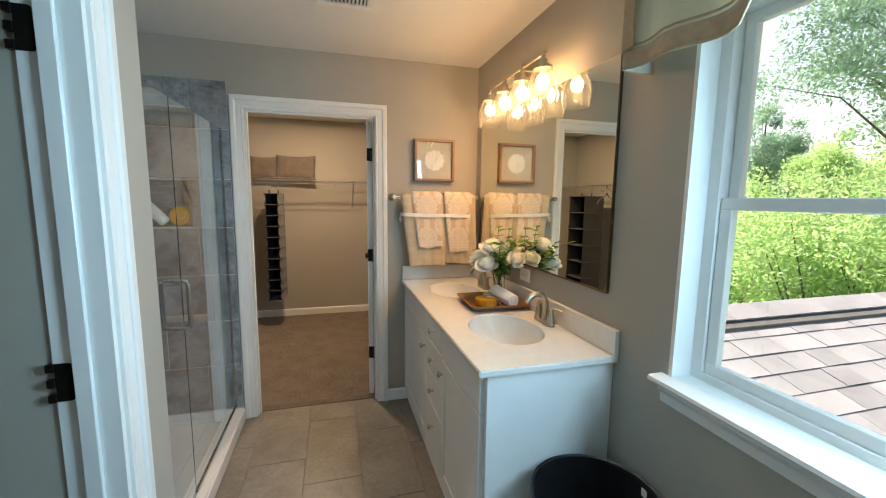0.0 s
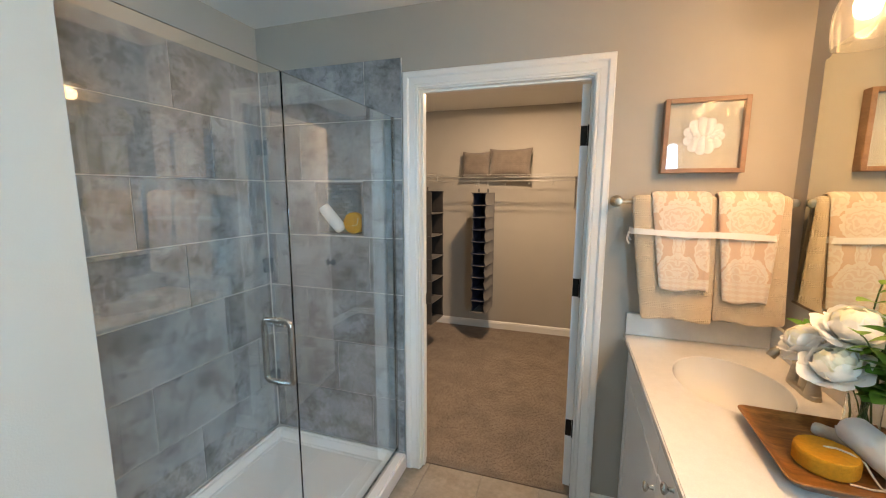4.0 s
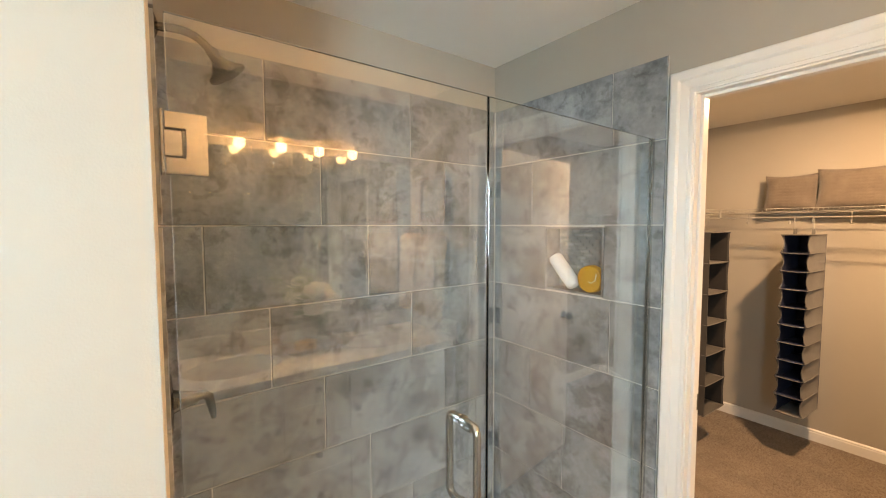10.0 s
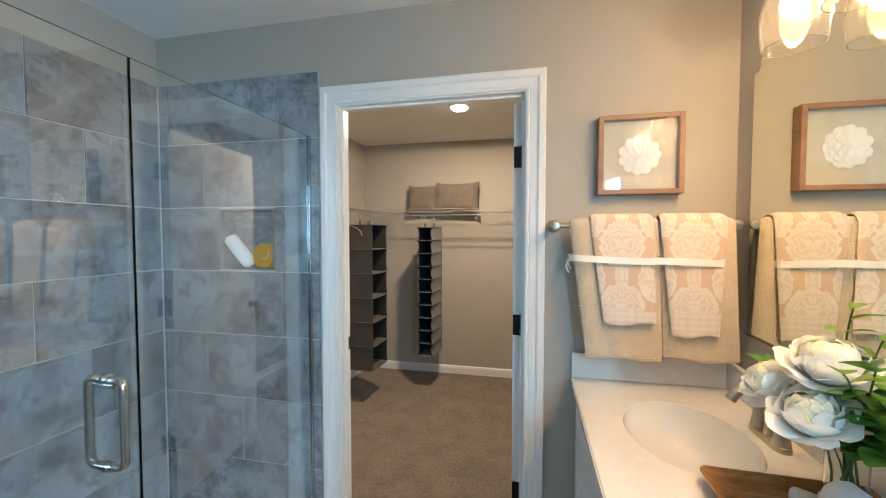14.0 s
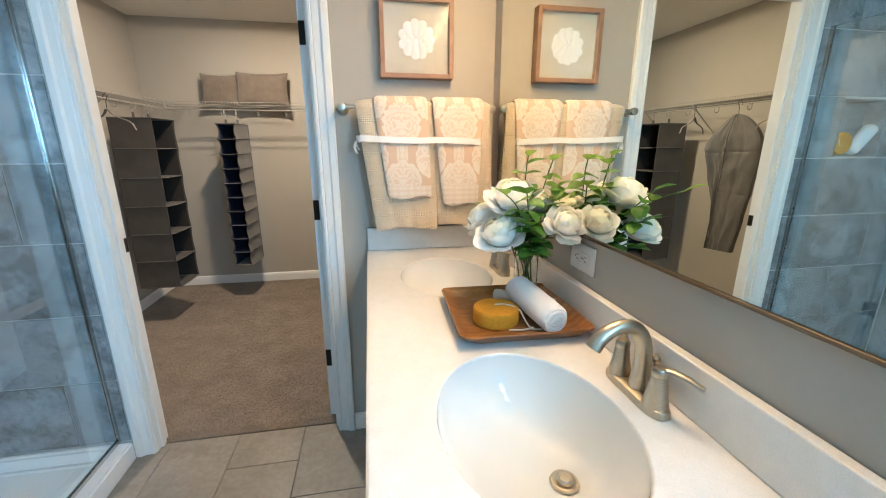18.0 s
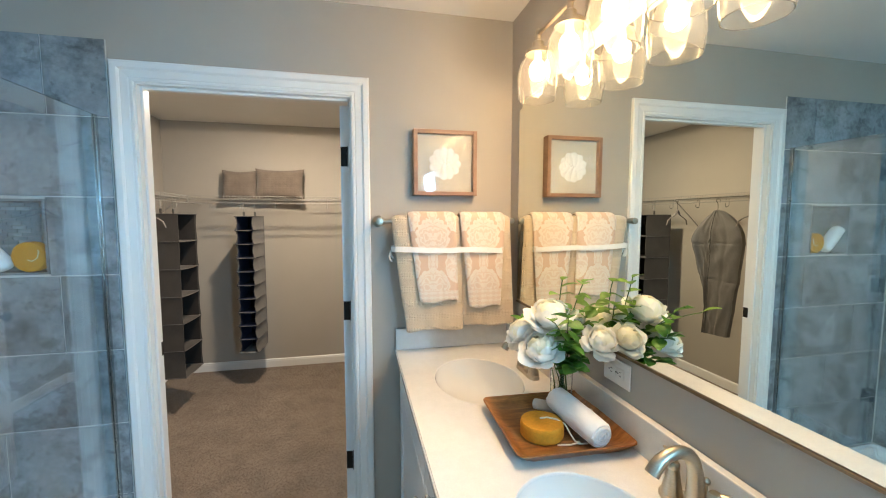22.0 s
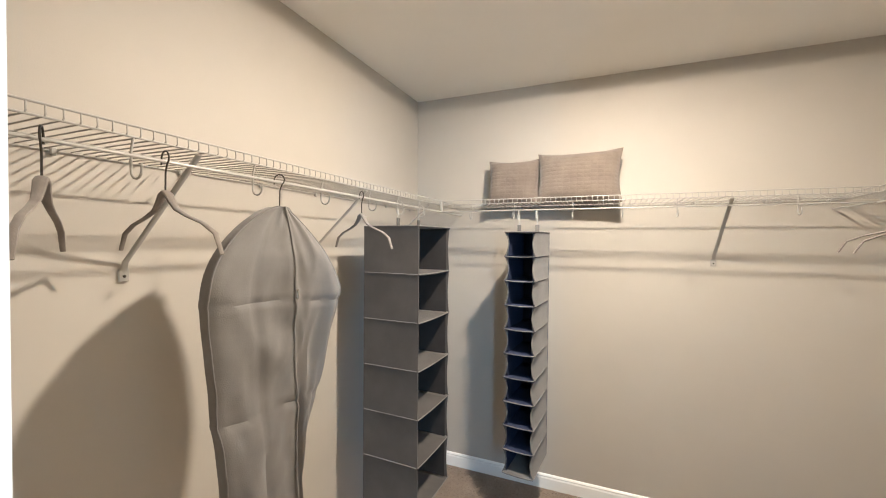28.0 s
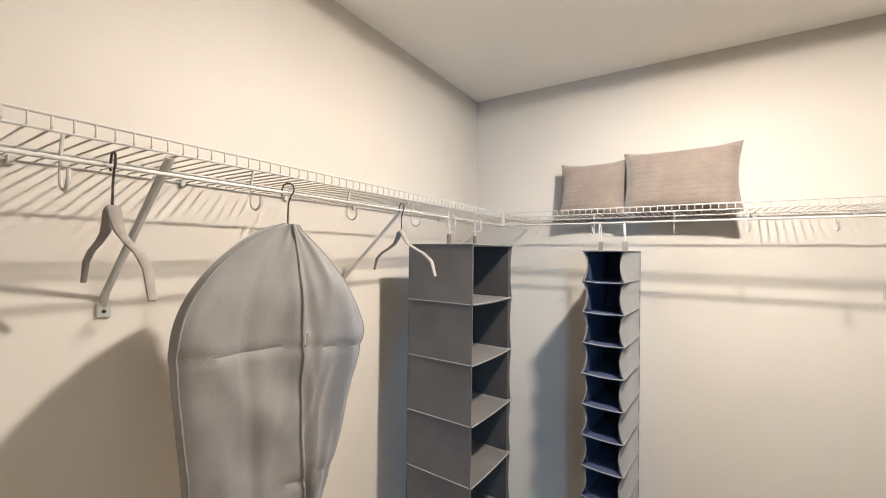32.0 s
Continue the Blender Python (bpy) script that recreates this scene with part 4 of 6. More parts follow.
part("mat_board", boxes((-P + 0.018, -0.024, -P + 0.018, P - 0.018, -0.002, P - 0.018)), LINEN, pic)
gl = part("glass_pane", boxes((-P + 0.0182, -PD + 0.004, -P + 0.0182, P - 0.0182, -PD + 0.006, P - 0.0182)), PANE, pic)
gl.visible_shadow = False
flower = bmesh.new()
rng = random.Random(4)
for ring, (rad, cnt, sz, y) in enumerate(((0.056, 11, 0.0185, -0.026), (0.041, 9, 0.0172, -0.0295), (0.027, 7, 0.0150, -0.033), (0.0135, 5, 0.011, -0.0365), (0.0035, 3, 0.008, -0.0395))):
    for k in range(cnt):
        a = 2 * math.pi * (k + 0.5 * (ring % 2)) / cnt + rng.uniform(-0.06, 0.06)
        cx, cz = rad * math.cos(a), rad * math.sin(a)
        c = flower.verts.new((cx, y - 0.001, cz))
        rim = []
        for q in range(12):
            b = 2 * math.pi * q / 12
            lift = 0.004 * math.cos(b - a)
            rim.append(flower.verts.new((cx + sz * math.cos(b), y + 0.001 - lift, cz + sz * math.sin(b))))
        for q in range(12):
            flower.faces.new((c, rim[q], rim[(q + 1) % 12]))
fl = part("paper_flower", flower, CLAY, pic, "white layered paper flower")
fl.modifiers.new("thick", "SOLIDIFY").thickness = 0.0012


# ---- towels ----
def cloth(name, c1, c2, mode):
    """Terry cloth: bands of woven relief, or a peach ground with white scroll ornament."""
    m = surf(name, c1, c2, 22, 0.95, bump=0.0, sheen=0.4, grain=0.10, gscale=500)
    n, ln = m.node_tree.nodes, m.node_tree.links
    b = n["Principled BSDF"]
    tc = n.new("ShaderNodeTexCoord")
    sep = n.new("ShaderNodeSeparateXYZ")
    ln.new(tc.outputs["Object"], sep.inputs[0])

    def calc(op, a, c=None, d=None):
        k = n.new("ShaderNodeMath")
        k.operation = op
        for i, v in enumerate((a, c, d)):
            if v is None:
                continue
            if isinstance(v, (int, float)):
                k.inputs[i].default_value = v
            else:
                ln.new(v, k.inputs[i])
        return k.outputs[0]

    fuzz = n.new("ShaderNodeTexNoise")
    fuzz.inputs["Scale"].default_value, fuzz.inputs["Detail"].default_value = 700, 2
    ln.new(tc.outputs["Object"], fuzz.inputs["Vector"])
    if mode == "bands":
        wave = calc("SINE", calc("MULTIPLY", sep.outputs["Z"], 2 * math.pi / 0.062))
        mask = calc("GREATER_THAN", wave, 0.15)
        w1 = calc("SINE", calc("MULTIPLY", calc("ADD", sep.outputs["Z"], sep.outputs["X"]), 2 * math.pi / 0.014))
        w2 = calc("SINE", calc("MULTIPLY", calc("SUBTRACT", sep.outputs["Z"], sep.outputs["X"]), 2 * math.pi / 0.014))
        height = calc("ADD", calc("MULTIPLY", calc("MULTIPLY", w1, w2), calc("MULTIPLY", mask, 1.0)), calc("MULTIPLY", fuzz.outputs["Fac"], 0.9))
        loops = calc("MULTIPLY", mask, calc("GREATER_THAN", calc("MULTIPLY", w1, w2), 0.1))
        mix = n.new("ShaderNodeMix")
        mix.data_type = "RGBA"
        ln.new(loops, mix.inputs[0])
        mix.inputs[6].default_value, mix.inputs[7].default_value = (*c1, 1), (*c2, 1)
        ln.new(mix.outputs[2], b.inputs["Base Color"])
    else:
        u = calc("ABSOLUTE", sep.outputs["X"])
        z = sep.outputs["Z"]

        def oval_at(cx, cz, a, b):
            """How far out of a row of ovals a point lies, 1 at their rims; the row repeats down the cloth."""
            dz = calc("SUBTRACT", calc("MODULO", calc("ADD", calc("SUBTRACT", z, cz), 2.31), 0.22), 0.11)
            dx = calc("DIVIDE", calc("SUBTRACT", u, cx), a)
            return calc("SQRT", calc("ADD", calc("MULTIPLY", dx, dx), calc("POWER", calc("DIVIDE", calc("ABSOLUTE", dz), b), 2.0)))

        wob = n.new("ShaderNodeTexNoise")
        wob.inputs["Scale"].default_value, wob.inputs["Detail"].default_value = 55, 1
        comb = n.new("ShaderNodeCombineXYZ")
        ln.new(u, comb.inputs[0])
        ln.new(z, comb.inputs[1])
        ln.new(comb.outputs[0], wob.inputs["Vector"])
        ragged = calc("MULTIPLY", calc("SUBTRACT", wob.outputs["Fac"], 0.5), 0.35)
        e1 = calc("ADD", oval_at(0.0, -0.066, 0.074, 0.082), ragged)
        e2 = calc("ADD", oval_at(0.104, -0.190, 0.050, 0.078), ragged)
        e3 = calc("ADD", oval_at(0.0, -0.176, 0.022, 0.050), ragged)
        e4 = calc("ADD", oval_at(0.034, -0.066, 0.027, 0.034), ragged)
        inside = calc("MINIMUM", calc("MINIMUM", e1, e2), e3)
        low = calc("LESS_THAN", z, -0.300)
        lace = calc("MAXIMUM", calc("LESS_THAN", inside, 1.0), low)
        vor = n.new("ShaderNodeTexVoronoi")
        vor.inputs["Scale"].default_value, vor.inputs["Randomness"].default_value = 46, 0.75
        ln.new(comb.outputs[0], vor.inputs["Vector"])
        curls = calc("SINE", calc("ADD", calc("MULTIPLY", inside, 13.0), calc("ADD", calc("MULTIPLY", e4, 8.0), calc("MULTIPLY", vor.outputs["Distance"], 9.0))))
        line = calc("GREATER_THAN", curls, -0.1)
        rim = calc("GREATER_THAN", inside, 0.86)
        tone = calc("MULTIPLY", lace, calc("ADD", 0.50, calc("MULTIPLY", calc("MAXIMUM", line, rim), 0.50)))
        hem = calc("GREATER_THAN", calc("ADD", calc("SINE", calc("MULTIPLY", z, 2 * math.pi / 0.021)), calc("MULTIPLY", calc("SINE", calc("MULTIPLY", u, 2 * math.pi / 0.026)), 0.7)), 0.2)
        tone = calc("MAXIMUM", calc("MULTIPLY", tone, calc("SUBTRACT", 1.0, low)), calc("MULTIPLY", low, calc("ADD", 0.62, calc("MULTIPLY", hem, 0.38))))
        mix = n.new("ShaderNodeMix")
        mix.data_type = "RGBA"
        ln.new(tone, mix.inputs[0])
        mix.inputs[6].default_value, mix.inputs[7].default_value = (*c1, 1), (*c2, 1)
        ln.new(mix.outputs[2], b.inputs["Base Color"])
        height = calc("ADD", calc("MULTIPLY", tone, 0.8), calc("MULTIPLY", fuzz.outputs["Fac"], 0.7))
    bp = n.new("ShaderNodeBump")
    bp.inputs["Strength"].default_value, bp.inputs["Distance"].default_value = 0.55 if mode == "bands" else 0.65, 0.003
    ln.new(height, bp.inputs["Height"])
    ln.new(bp.outputs["Normal"], b.inputs["Normal"])
    return m


TAN = cloth("tan bath towel cloth", (0.645, 0.52, 0.378), (0.68, 0.56, 0.412), "bands")
PEACH = cloth("peach and white towel cloth", (0.66, 0.475, 0.35), (0.745, 0.665, 0.575), "scroll")
RIBBON = surf("white satin ribbon", (0.80, 0.79, 0.76), (0.84, 0.83, 0.80), 30, 0.4, sheen=0.3)
TERRY = surf("white terry cloth", (0.86, 0.86, 0.85), (0.89, 0.89, 0.88), 40, 0.95, bump=0.8, bscale=420, sheen=0.5)


def drape(x0, x1, gap, thick, front, back, seed, dl=0.0, dr=0.0, wav=0.004, lean=0.0):
    """A folded towel over a bar along x at the origin: a slab that follows the bar, with soft waves."""
    rg = random.Random(seed)
    ph = [rg.uniform(0, 6.28) for _ in range(6)]
    path = [(1, -back + (back - 0.0) * k / 6) for k in range(6)]
    prof = []
    r = 0.011 + gap
    for k in range(7):
        prof.append((r, -back * (1 - k / 6.0), 1.0, 0.0))
    for k in range(1, 8):
        a = math.pi * k / 8
        prof.append((r * math.cos(a), r * math.sin(a), math.cos(a), math.sin(a)))
    nf = 16
    for k in range(nf + 1):
        prof.append((-r - lean * k / nf, -front * k / nf, -1.0, 0.0))
    nx = 20
    bm = bmesh.new()
    outer, inner = [], []
    for i in range(nx + 1):
        u = i / nx
        o, n_ = [], []
        for j, (py, pz, ny, nz) in enumerate(prof):
            down = max(0.0, -pz)
            x = x0 + (x1 - x0) * u + (dl * (1 - u) + dr * u) * down / max(front, 0.01)
            w = wav * (0.3 + 2.2 * down) * (math.sin(9 * u + ph[0]) + 0.6 * math.sin(17 * u + ph[1] + 5 * pz))
            zz = pz + (0.006 * math.sin(7 * u + ph[2]) if down > front * 0.9 and py < 0 else 0)
            edge = min(1.0, min(u, 1 - u) * 9 + 0.35)
            t = thick * edge
            o.append(bm.verts.new((x, py + ny * t - abs(w) * (1 if py < 0 else -1), zz + nz * t)))
            n_.append(bm.verts.new((x, py - abs(w) * (1 if py < 0 else -1) * 0.8, zz)))
        outer.append(o)
        inner.append(n_)
    m = len(prof)
    for i in range(nx):
        for j in range(m - 1):
            bm.faces.new((outer[i][j], outer[i][j + 1], outer[i + 1][j + 1], outer[i + 1][j]))
            bm.faces.new((inner[i][j], inner[i + 1][j], inner[i + 1][j + 1], inner[i][j + 1]))
        bm.faces.new((outer[i][0], outer[i + 1][0], inner[i + 1][0], inner[i][0]))
        bm.faces.new((outer[i][m - 1], inner[i][m - 1], inner[i + 1][m - 1], outer[i + 1][m - 1]))
    for j in range(m - 1):
        bm.faces.new((outer[0][j], inner[0][j], inner[0][j + 1], outer[0][j + 1]))
        bm.faces.new((outer[nx][j], outer[nx][j + 1], inner[nx][j + 1], inner[nx][j]))
    bmesh.ops.recalc_face_normals(bm, faces=bm.faces[:])
    return bm


def add_towel(name, label, cat, xa, xb, mat, **kw):
    cx = (xa + xb) / 2
    t = thing(name, label, cat, (cx, 2.690, 1.514), group="towels on the bar")
    ob = part("cloth", drape(xa - cx, xb - cx, **kw), mat, t, smooth=True)
    ob.modifiers.new("soft", "SUBSURF").levels = 1
    return t


bar = thing("towel_bar", "brushed nickel towel bar beside the doorway", "towel bar", (0.0, BACK, 1.514))
part("bar", tube([(0.345, -0.09, 0), (0.955, -0.09, 0)], 0.0085, 16), NICKEL, bar, smooth=True)
for x in (0.352, 0.948):
    part("post", lathe([(0, 0), (0.026, 0), (0.025, 0.008), (0.017, 0.022), (0.0125, 0.045), (0.0135, 0.075), (0.0165, 0.090), (0.0155, 0.104), (0.0, 0.108)], 24), NICKEL, bar, smooth=True).matrix_basis = pose(x, -0.001, 0, 90)
add_towel("bath_towel", "tan folded bath towel with woven bands on bar", "towel", 0.402, 0.706, TAN, gap=0.001, thick=0.017, front=0.484, back=0.40, seed=1, dl=0.062, dr=0.016)
add_towel("bath_towel", "tan folded bath towel with woven bands on bar", "towel", 0.704, 0.940, TAN, gap=0.001, thick=0.017, front=0.474, back=0.40, seed=2, dl=0.018, dr=0.022)
add_towel("hand_towel", "peach and white scroll-patterned hand towel over tan towel", "towel", 0.472, 0.680, PEACH, gap=0.022, thick=0.011, front=0.350, back=0.30, seed=3, dl=0.046, dr=0.012, wav=0.002, lean=0.012)
add_towel("hand_towel", "peach and white scroll-patterned hand towel over tan towel", "towel", 0.700, 0.908, PEACH, gap=0.022, thick=0.011, front=0.383, back=0.30, seed=4, dl=0.040, dr=-0.022, wav=0.002, lean=0.012)
rib = thing("towel_ribbon", "white ribbon tied round the hanging towels", "ribbon", (0.67, 2.690, 1.395))
bm = bmesh.new()
loop = [(-0.262, -0.030), (-0.245, -0.046), (-0.19, -0.054), (-0.10, -0.060), (0.0, -0.058), (0.04, -0.056), (0.10, -0.061), (0.18, -0.060), (0.235, -0.052), (0.262, -0.036), (0.266, 0.0), (0.258, 0.036), (0.15, 0.044), (0.0, 0.046), (-0.15, 0.044), (-0.255, 0.034), (-0.268, 0.0)]
lo, up = [], []
ring = []
for k in range(len(loop)):
    p0, p1, p2, p3 = (Vector(loop[(k + d) % len(loop)]) for d in (-1, 0, 1, 2))
    for q in range(4):
        u = q / 4
        ring.append(0.5 * (2 * p1 + (p2 - p0) * u + (2 * p0 - 5 * p1 + 4 * p2 - p3) * u * u + (3 * p1 - p0 - 3 * p2 + p3) * u ** 3))
for k, (x, y) in enumerate(ring):
    x = 0.94 * x - 0.0165
    dz = 0.002 * math.sin(k * 0.33) - 0.010 * (x + 0.26) / 0.52
    tw = 0.0010 * math.sin(k * 0.5)
    lo.append(bm.verts.new((x, y - 0.002 + tw, -0.0115 + dz)))
    up.append(bm.verts.new((x, y - 0.002 - tw, 0.0115 + dz)))
for k in range(len(ring)):
    bm.faces.new((lo[k], lo[(k + 1) % len(ring)], up[(k + 1) % len(ring)], up[k]))
rb = part("band", bm, RIBBON, rib)
rb.modifiers.new("thick", "SOLIDIFY").thickness = 0.0010
knot = lathe([(0, -0.014), (0.006, -0.012), (0.010, -0.004), (0.0095, 0.004), (0.007, 0.010), (0, 0.013)], 14, -0.258, 0.004)
part("knot", knot, RIBBON, rib, smooth=True)
for k, (sx, sy, ln_) in enumerate(((-0.268, -0.004, 5), (-0.262, 0.014, 4))):
    bm = bmesh.new()
    tl = [[bm.verts.new((sx - 0.010 * math.sin(q * 0.8 + k) + 0.004 * e, sy + e * 0.012 * (0.55 + 0.05 * q), -0.006 - 0.0125 * q)) for e in (-1, -0.3, 0.4, 1)] for q in range(ln_)]
    for a, b in zip(tl, tl[1:]):
        for q in range(3):
            bm.faces.new((a[q], a[q + 1], b[q + 1], b[q]))
    tail = part("tail", bm, RIBBON, rib, smooth=True)
    tail.modifiers.new("thick", "SOLIDIFY").thickness = 0.0012

# ---- tray and what lies on it ----
ACACIA = surf("acacia wood", (0.19, 0.070, 0.018), (0.37, 0.155, 0.045), 9, 0.32, stretch=(1, 9, 1), grain=0.22, gscale=70, coat=0.15)
tray = thing("wooden_tray", "square brown acacia serving tray on countertop", "tray", (0.800, 1.986, CT + 0.0008), -2.0)
bm = bmesh.new()


def rounded(hx, hy, r, z, n=6):
    pts = []
    for qx, qy, a0 in ((1, 1, 0), (-1, 1, 90), (-1, -1, 180), (1, -1, 270)):
        for k in range(n + 1):
            a = radians(a0 + 90 * k / n)
            pts.append((qx * (hx - r) + r * math.cos(a), qy * (hy - r) + r * math.sin(a), z))
    return pts


tl = [[bm.verts.new(p) for p in rounded(*q)] for q in ((0.125, 0.125, 0.03, 0.0), (0.145, 0.145, 0.03, 0.006), (0.163, 0.163, 0.022, 0.028), (0.164, 0.164, 0.022, 0.031), (0.160, 0.160, 0.020, 0.031), (0.142, 0.142, 0.028, 0.014), (0.125, 0.125, 0.03, 0.0085))]
for a, b in list(zip(tl, tl[1:]))[:2] + list(zip(tl, tl[1:]))[4:]:
    for k in range(len(a)):
        bm.faces.new((a[k], a[(k + 1) % len(a)], b[(k + 1) % len(a)], b[k]))
bm.faces.new(tl[-1])
bm.faces.new(tl[0][::-1])
bmesh.ops.recalc_face_normals(bm, faces=bm.faces[:])
part("dish", bm, ACACIA, tray, smooth=True)
bm = bmesh.new()
lip = [[bm.verts.new(p) for p in rounded(*q)] for q in ((0.1625, 0.1625, 0.022, 0.0275), (0.1645, 0.1645, 0.022, 0.0295), (0.1640, 0.1640, 0.022, 0.0318), (0.1610, 0.1610, 0.020, 0.0322), (0.1592, 0.1592, 0.020, 0.0300))]
for a, b in zip(lip, lip[1:]):
    for k in range(len(a)):
        bm.faces.new((a[k], a[(k + 1) % len(a)], b[(k + 1) % len(a)], b[k]))
bmesh.ops.recalc_face_normals(bm, faces=bm.faces[:])
part("rim", bm, ACACIA, tray, "rounded tray rim", True)
TRAYZ = CT + 0.0095
SPONGE = surf("orange sponge", (0.64, 0.255, 0.012), (0.72, 0.32, 0.022), 12, 0.9, bump=0.8, bscale=260, grain=0.08, gscale=120)
CORD = surf("cream cotton cord", (0.72, 0.64, 0.50), (0.78, 0.70, 0.56), 90, 0.9)


def sponge(at, rot, r, h, label):
    sp = thing("bath_sponge", label, "sponge", at)
    sp.matrix_basis = rot
    prof = [(0, 0), (r * 0.93, 0), (r * 0.985, 0.003), (r, 0.008), (r, h - 0.010), (r * 0.985, h - 0.004), (r * 0.94, h), (0, h)]
    bm = lathe(prof, 48)
    for v in bm.verts:
        v.co += v.co.normalized() * 0.0015 * noise.noise(v.co * 90)
    part("disc", bm, SPONGE, sp, smooth=True)
    return sp


sp1 = sponge((0, 0, 0), pose(0.750, 1.951, TRAYZ), 0.059, 0.040, "round orange sponge with cord on wooden tray")
cord = [(0.0, 0.012, 0.040), (0.02, 0.008, 0.0425), (0.040, -0.004, 0.0415), (0.058, -0.022, 0.034), (0.066, -0.036, 0.014), (0.070, -0.056, 0.003), (0.078, -0.070, 0.003), (0.098, -0.072, 0.003)]
part("cord", tube(cord, 0.0022, 8), CORD, sp1, "cream cotton hanging cord", True)
part("cord_tail", tube([(0.074, -0.064, 0.003), (0.050, -0.068, 0.003), (0.028, -0.064, 0.003), (0.015, -0.062, 0.003)], 0.0022, 8), CORD, sp1, smooth=True)
part("cord_knot", lathe([(0, -0.004), (0.004, -0.003), (0.0055, 0.0), (0.004, 0.003), (0, 0.004)], 10, 0.074, -0.066), CORD, sp1, smooth=True).matrix_basis = pose(0, 0, 0.0045)


def rolled_towel(m, length, r, label, cloth_=TERRY):
    t = thing("rolled_towel", label, "towel")
    t.matrix_basis = m
    bm = bmesh.new()
    n = 40
    rings = []
    ks = [(-length / 2, 0.86), (-length / 2 + 0.006, 0.97), (-length / 4, 1.0), (0, 1.02), (length / 4, 1.0), (length / 2 - 0.006, 0.97), (length / 2, 0.86)]
    for x, sc in ks:
        rr = []
        for k in range(n):
            a = 2 * math.pi * k / n
            step = 1.0 + (0.05 if k < 5 else 0.0) + 0.012 * math.sin(5 * a + 40 * x)
            rr.append(bm.verts.new((x, r * sc * step * math.cos(a), r * sc * step * math.sin(a))))
        rings.append(rr)
    for a, b in zip(rings, rings[1:]):
        for k in range(n):
            bm.faces.new((a[k], b[k], b[(k + 1) % n], a[(k + 1) % n]))
    bm.faces.new(rings[0])
    bm.faces.new(rings[-1][::-1])
    bmesh.ops.recalc_face_normals(bm, faces=bm.faces[:])
    part("roll", bm, cloth_, t, smooth=True)
    for sx in (-1, 1):
        sp = [(sx * (length / 2 + 0.001), (0.004 + (r - 0.010) * k / 44) * math.cos(k * 0.43), (0.004 + (r - 0.010) * k / 44) * math.sin(k * 0.43)) for k in range(45)]
        part("spiral_edge", tube(sp, 0.0042 * r / 0.036, 8), cloth_, t, smooth=True)
    return t


rolled_towel(pose(0.851, 1.941, TRAYZ + 0.0485, 0, -6, 98.5), 0.192, 0.036, "white rolled terry towel lying on wooden tray")
BEIGE_TERRY = surf("beige terry cloth", (0.62, 0.56, 0.46), (0.70, 0.64, 0.54), 40, 0.95, bump=0.8, bscale=420, sheen=0.4)
rolled_towel(pose(0.861, 2.038, TRAYZ + 0.0185, 0, 0, -37), 0.172, 0.0165, "small beige rolled washcloth lying under the white towel", BEIGE_TERRY)


# ---- roses in a vase ----
PETAL = thin(surf("cream white petal", (0.97, 0.965, 0.91), (0.975, 0.97, 0.935), 26, 0.6, sheen=0.0), 0.30)
PETAL_HEART = thin(surf("pale yellow petal", (0.96, 0.955, 0.80), (0.97, 0.96, 0.86), 26, 0.6, sheen=0.0), 0.30)
LEAF = thin(surf("green leaf", (0.050, 0.165, 0.025), (0.115, 0.29, 0.045), 18, 0.40, grain=0.2, gscale=60), 0.35)
LEAF_LIGHT = thin(surf("light green leaf", (0.17, 0.33, 0.05), (0.28, 0.44, 0.10), 18, 0.42, grain=0.15, gscale=60), 0.40)
STEM = surf("green stem", (0.05, 0.11, 0.03), (0.09, 0.16, 0.04), 30, 0.5)
WATER = surf("vase glass", (0.95, 0.97, 0.95), (0.96, 0.98, 0.96), 1, 0.0, trans=1.0, ior=1.38)


def petal(bm, base, az, half, shell, top, flare, ph):
    """One cupped petal on a round shell, its lip curled outward and ruffled."""
    nu, nv = 7, 6
    grid = []
    for j in range(nv):
        v = j / (nv - 1)
        row = []
        for i in range(nu):
            u = 2 * i / (nu - 1) - 1
            th = radians(168 - (168 - top) * v * (1 - 0.20 * u * u))
            fi = radians(az + half * u * (0.72 + 0.28 * math.sin(math.pi * v)))
            lip = max(0.0, (v - 0.66) / 0.34)
            r_ = shell * (1 + flare * lip * lip * (1 - 0.3 * u * u) + 0.05 * u + (0.075 * math.sin(4.2 * u + ph) + 0.050 * math.sin(9 * u - 2 * ph)) * v * v)
            p = Vector((r_ * math.sin(th) * math.cos(fi), r_ * math.sin(th) * math.sin(fi), 0.92 * shell * math.cos(th) - 0.25 * flare * shell * lip * lip))
            row.append(bm.verts.new(base @ p))
        grid.append(row)
    for j in range(nv - 1):
        for i in range(nu - 1):
            bm.faces.new((grid[j][i], grid[j][i + 1], grid[j + 1][i + 1], grid[j + 1][i]))


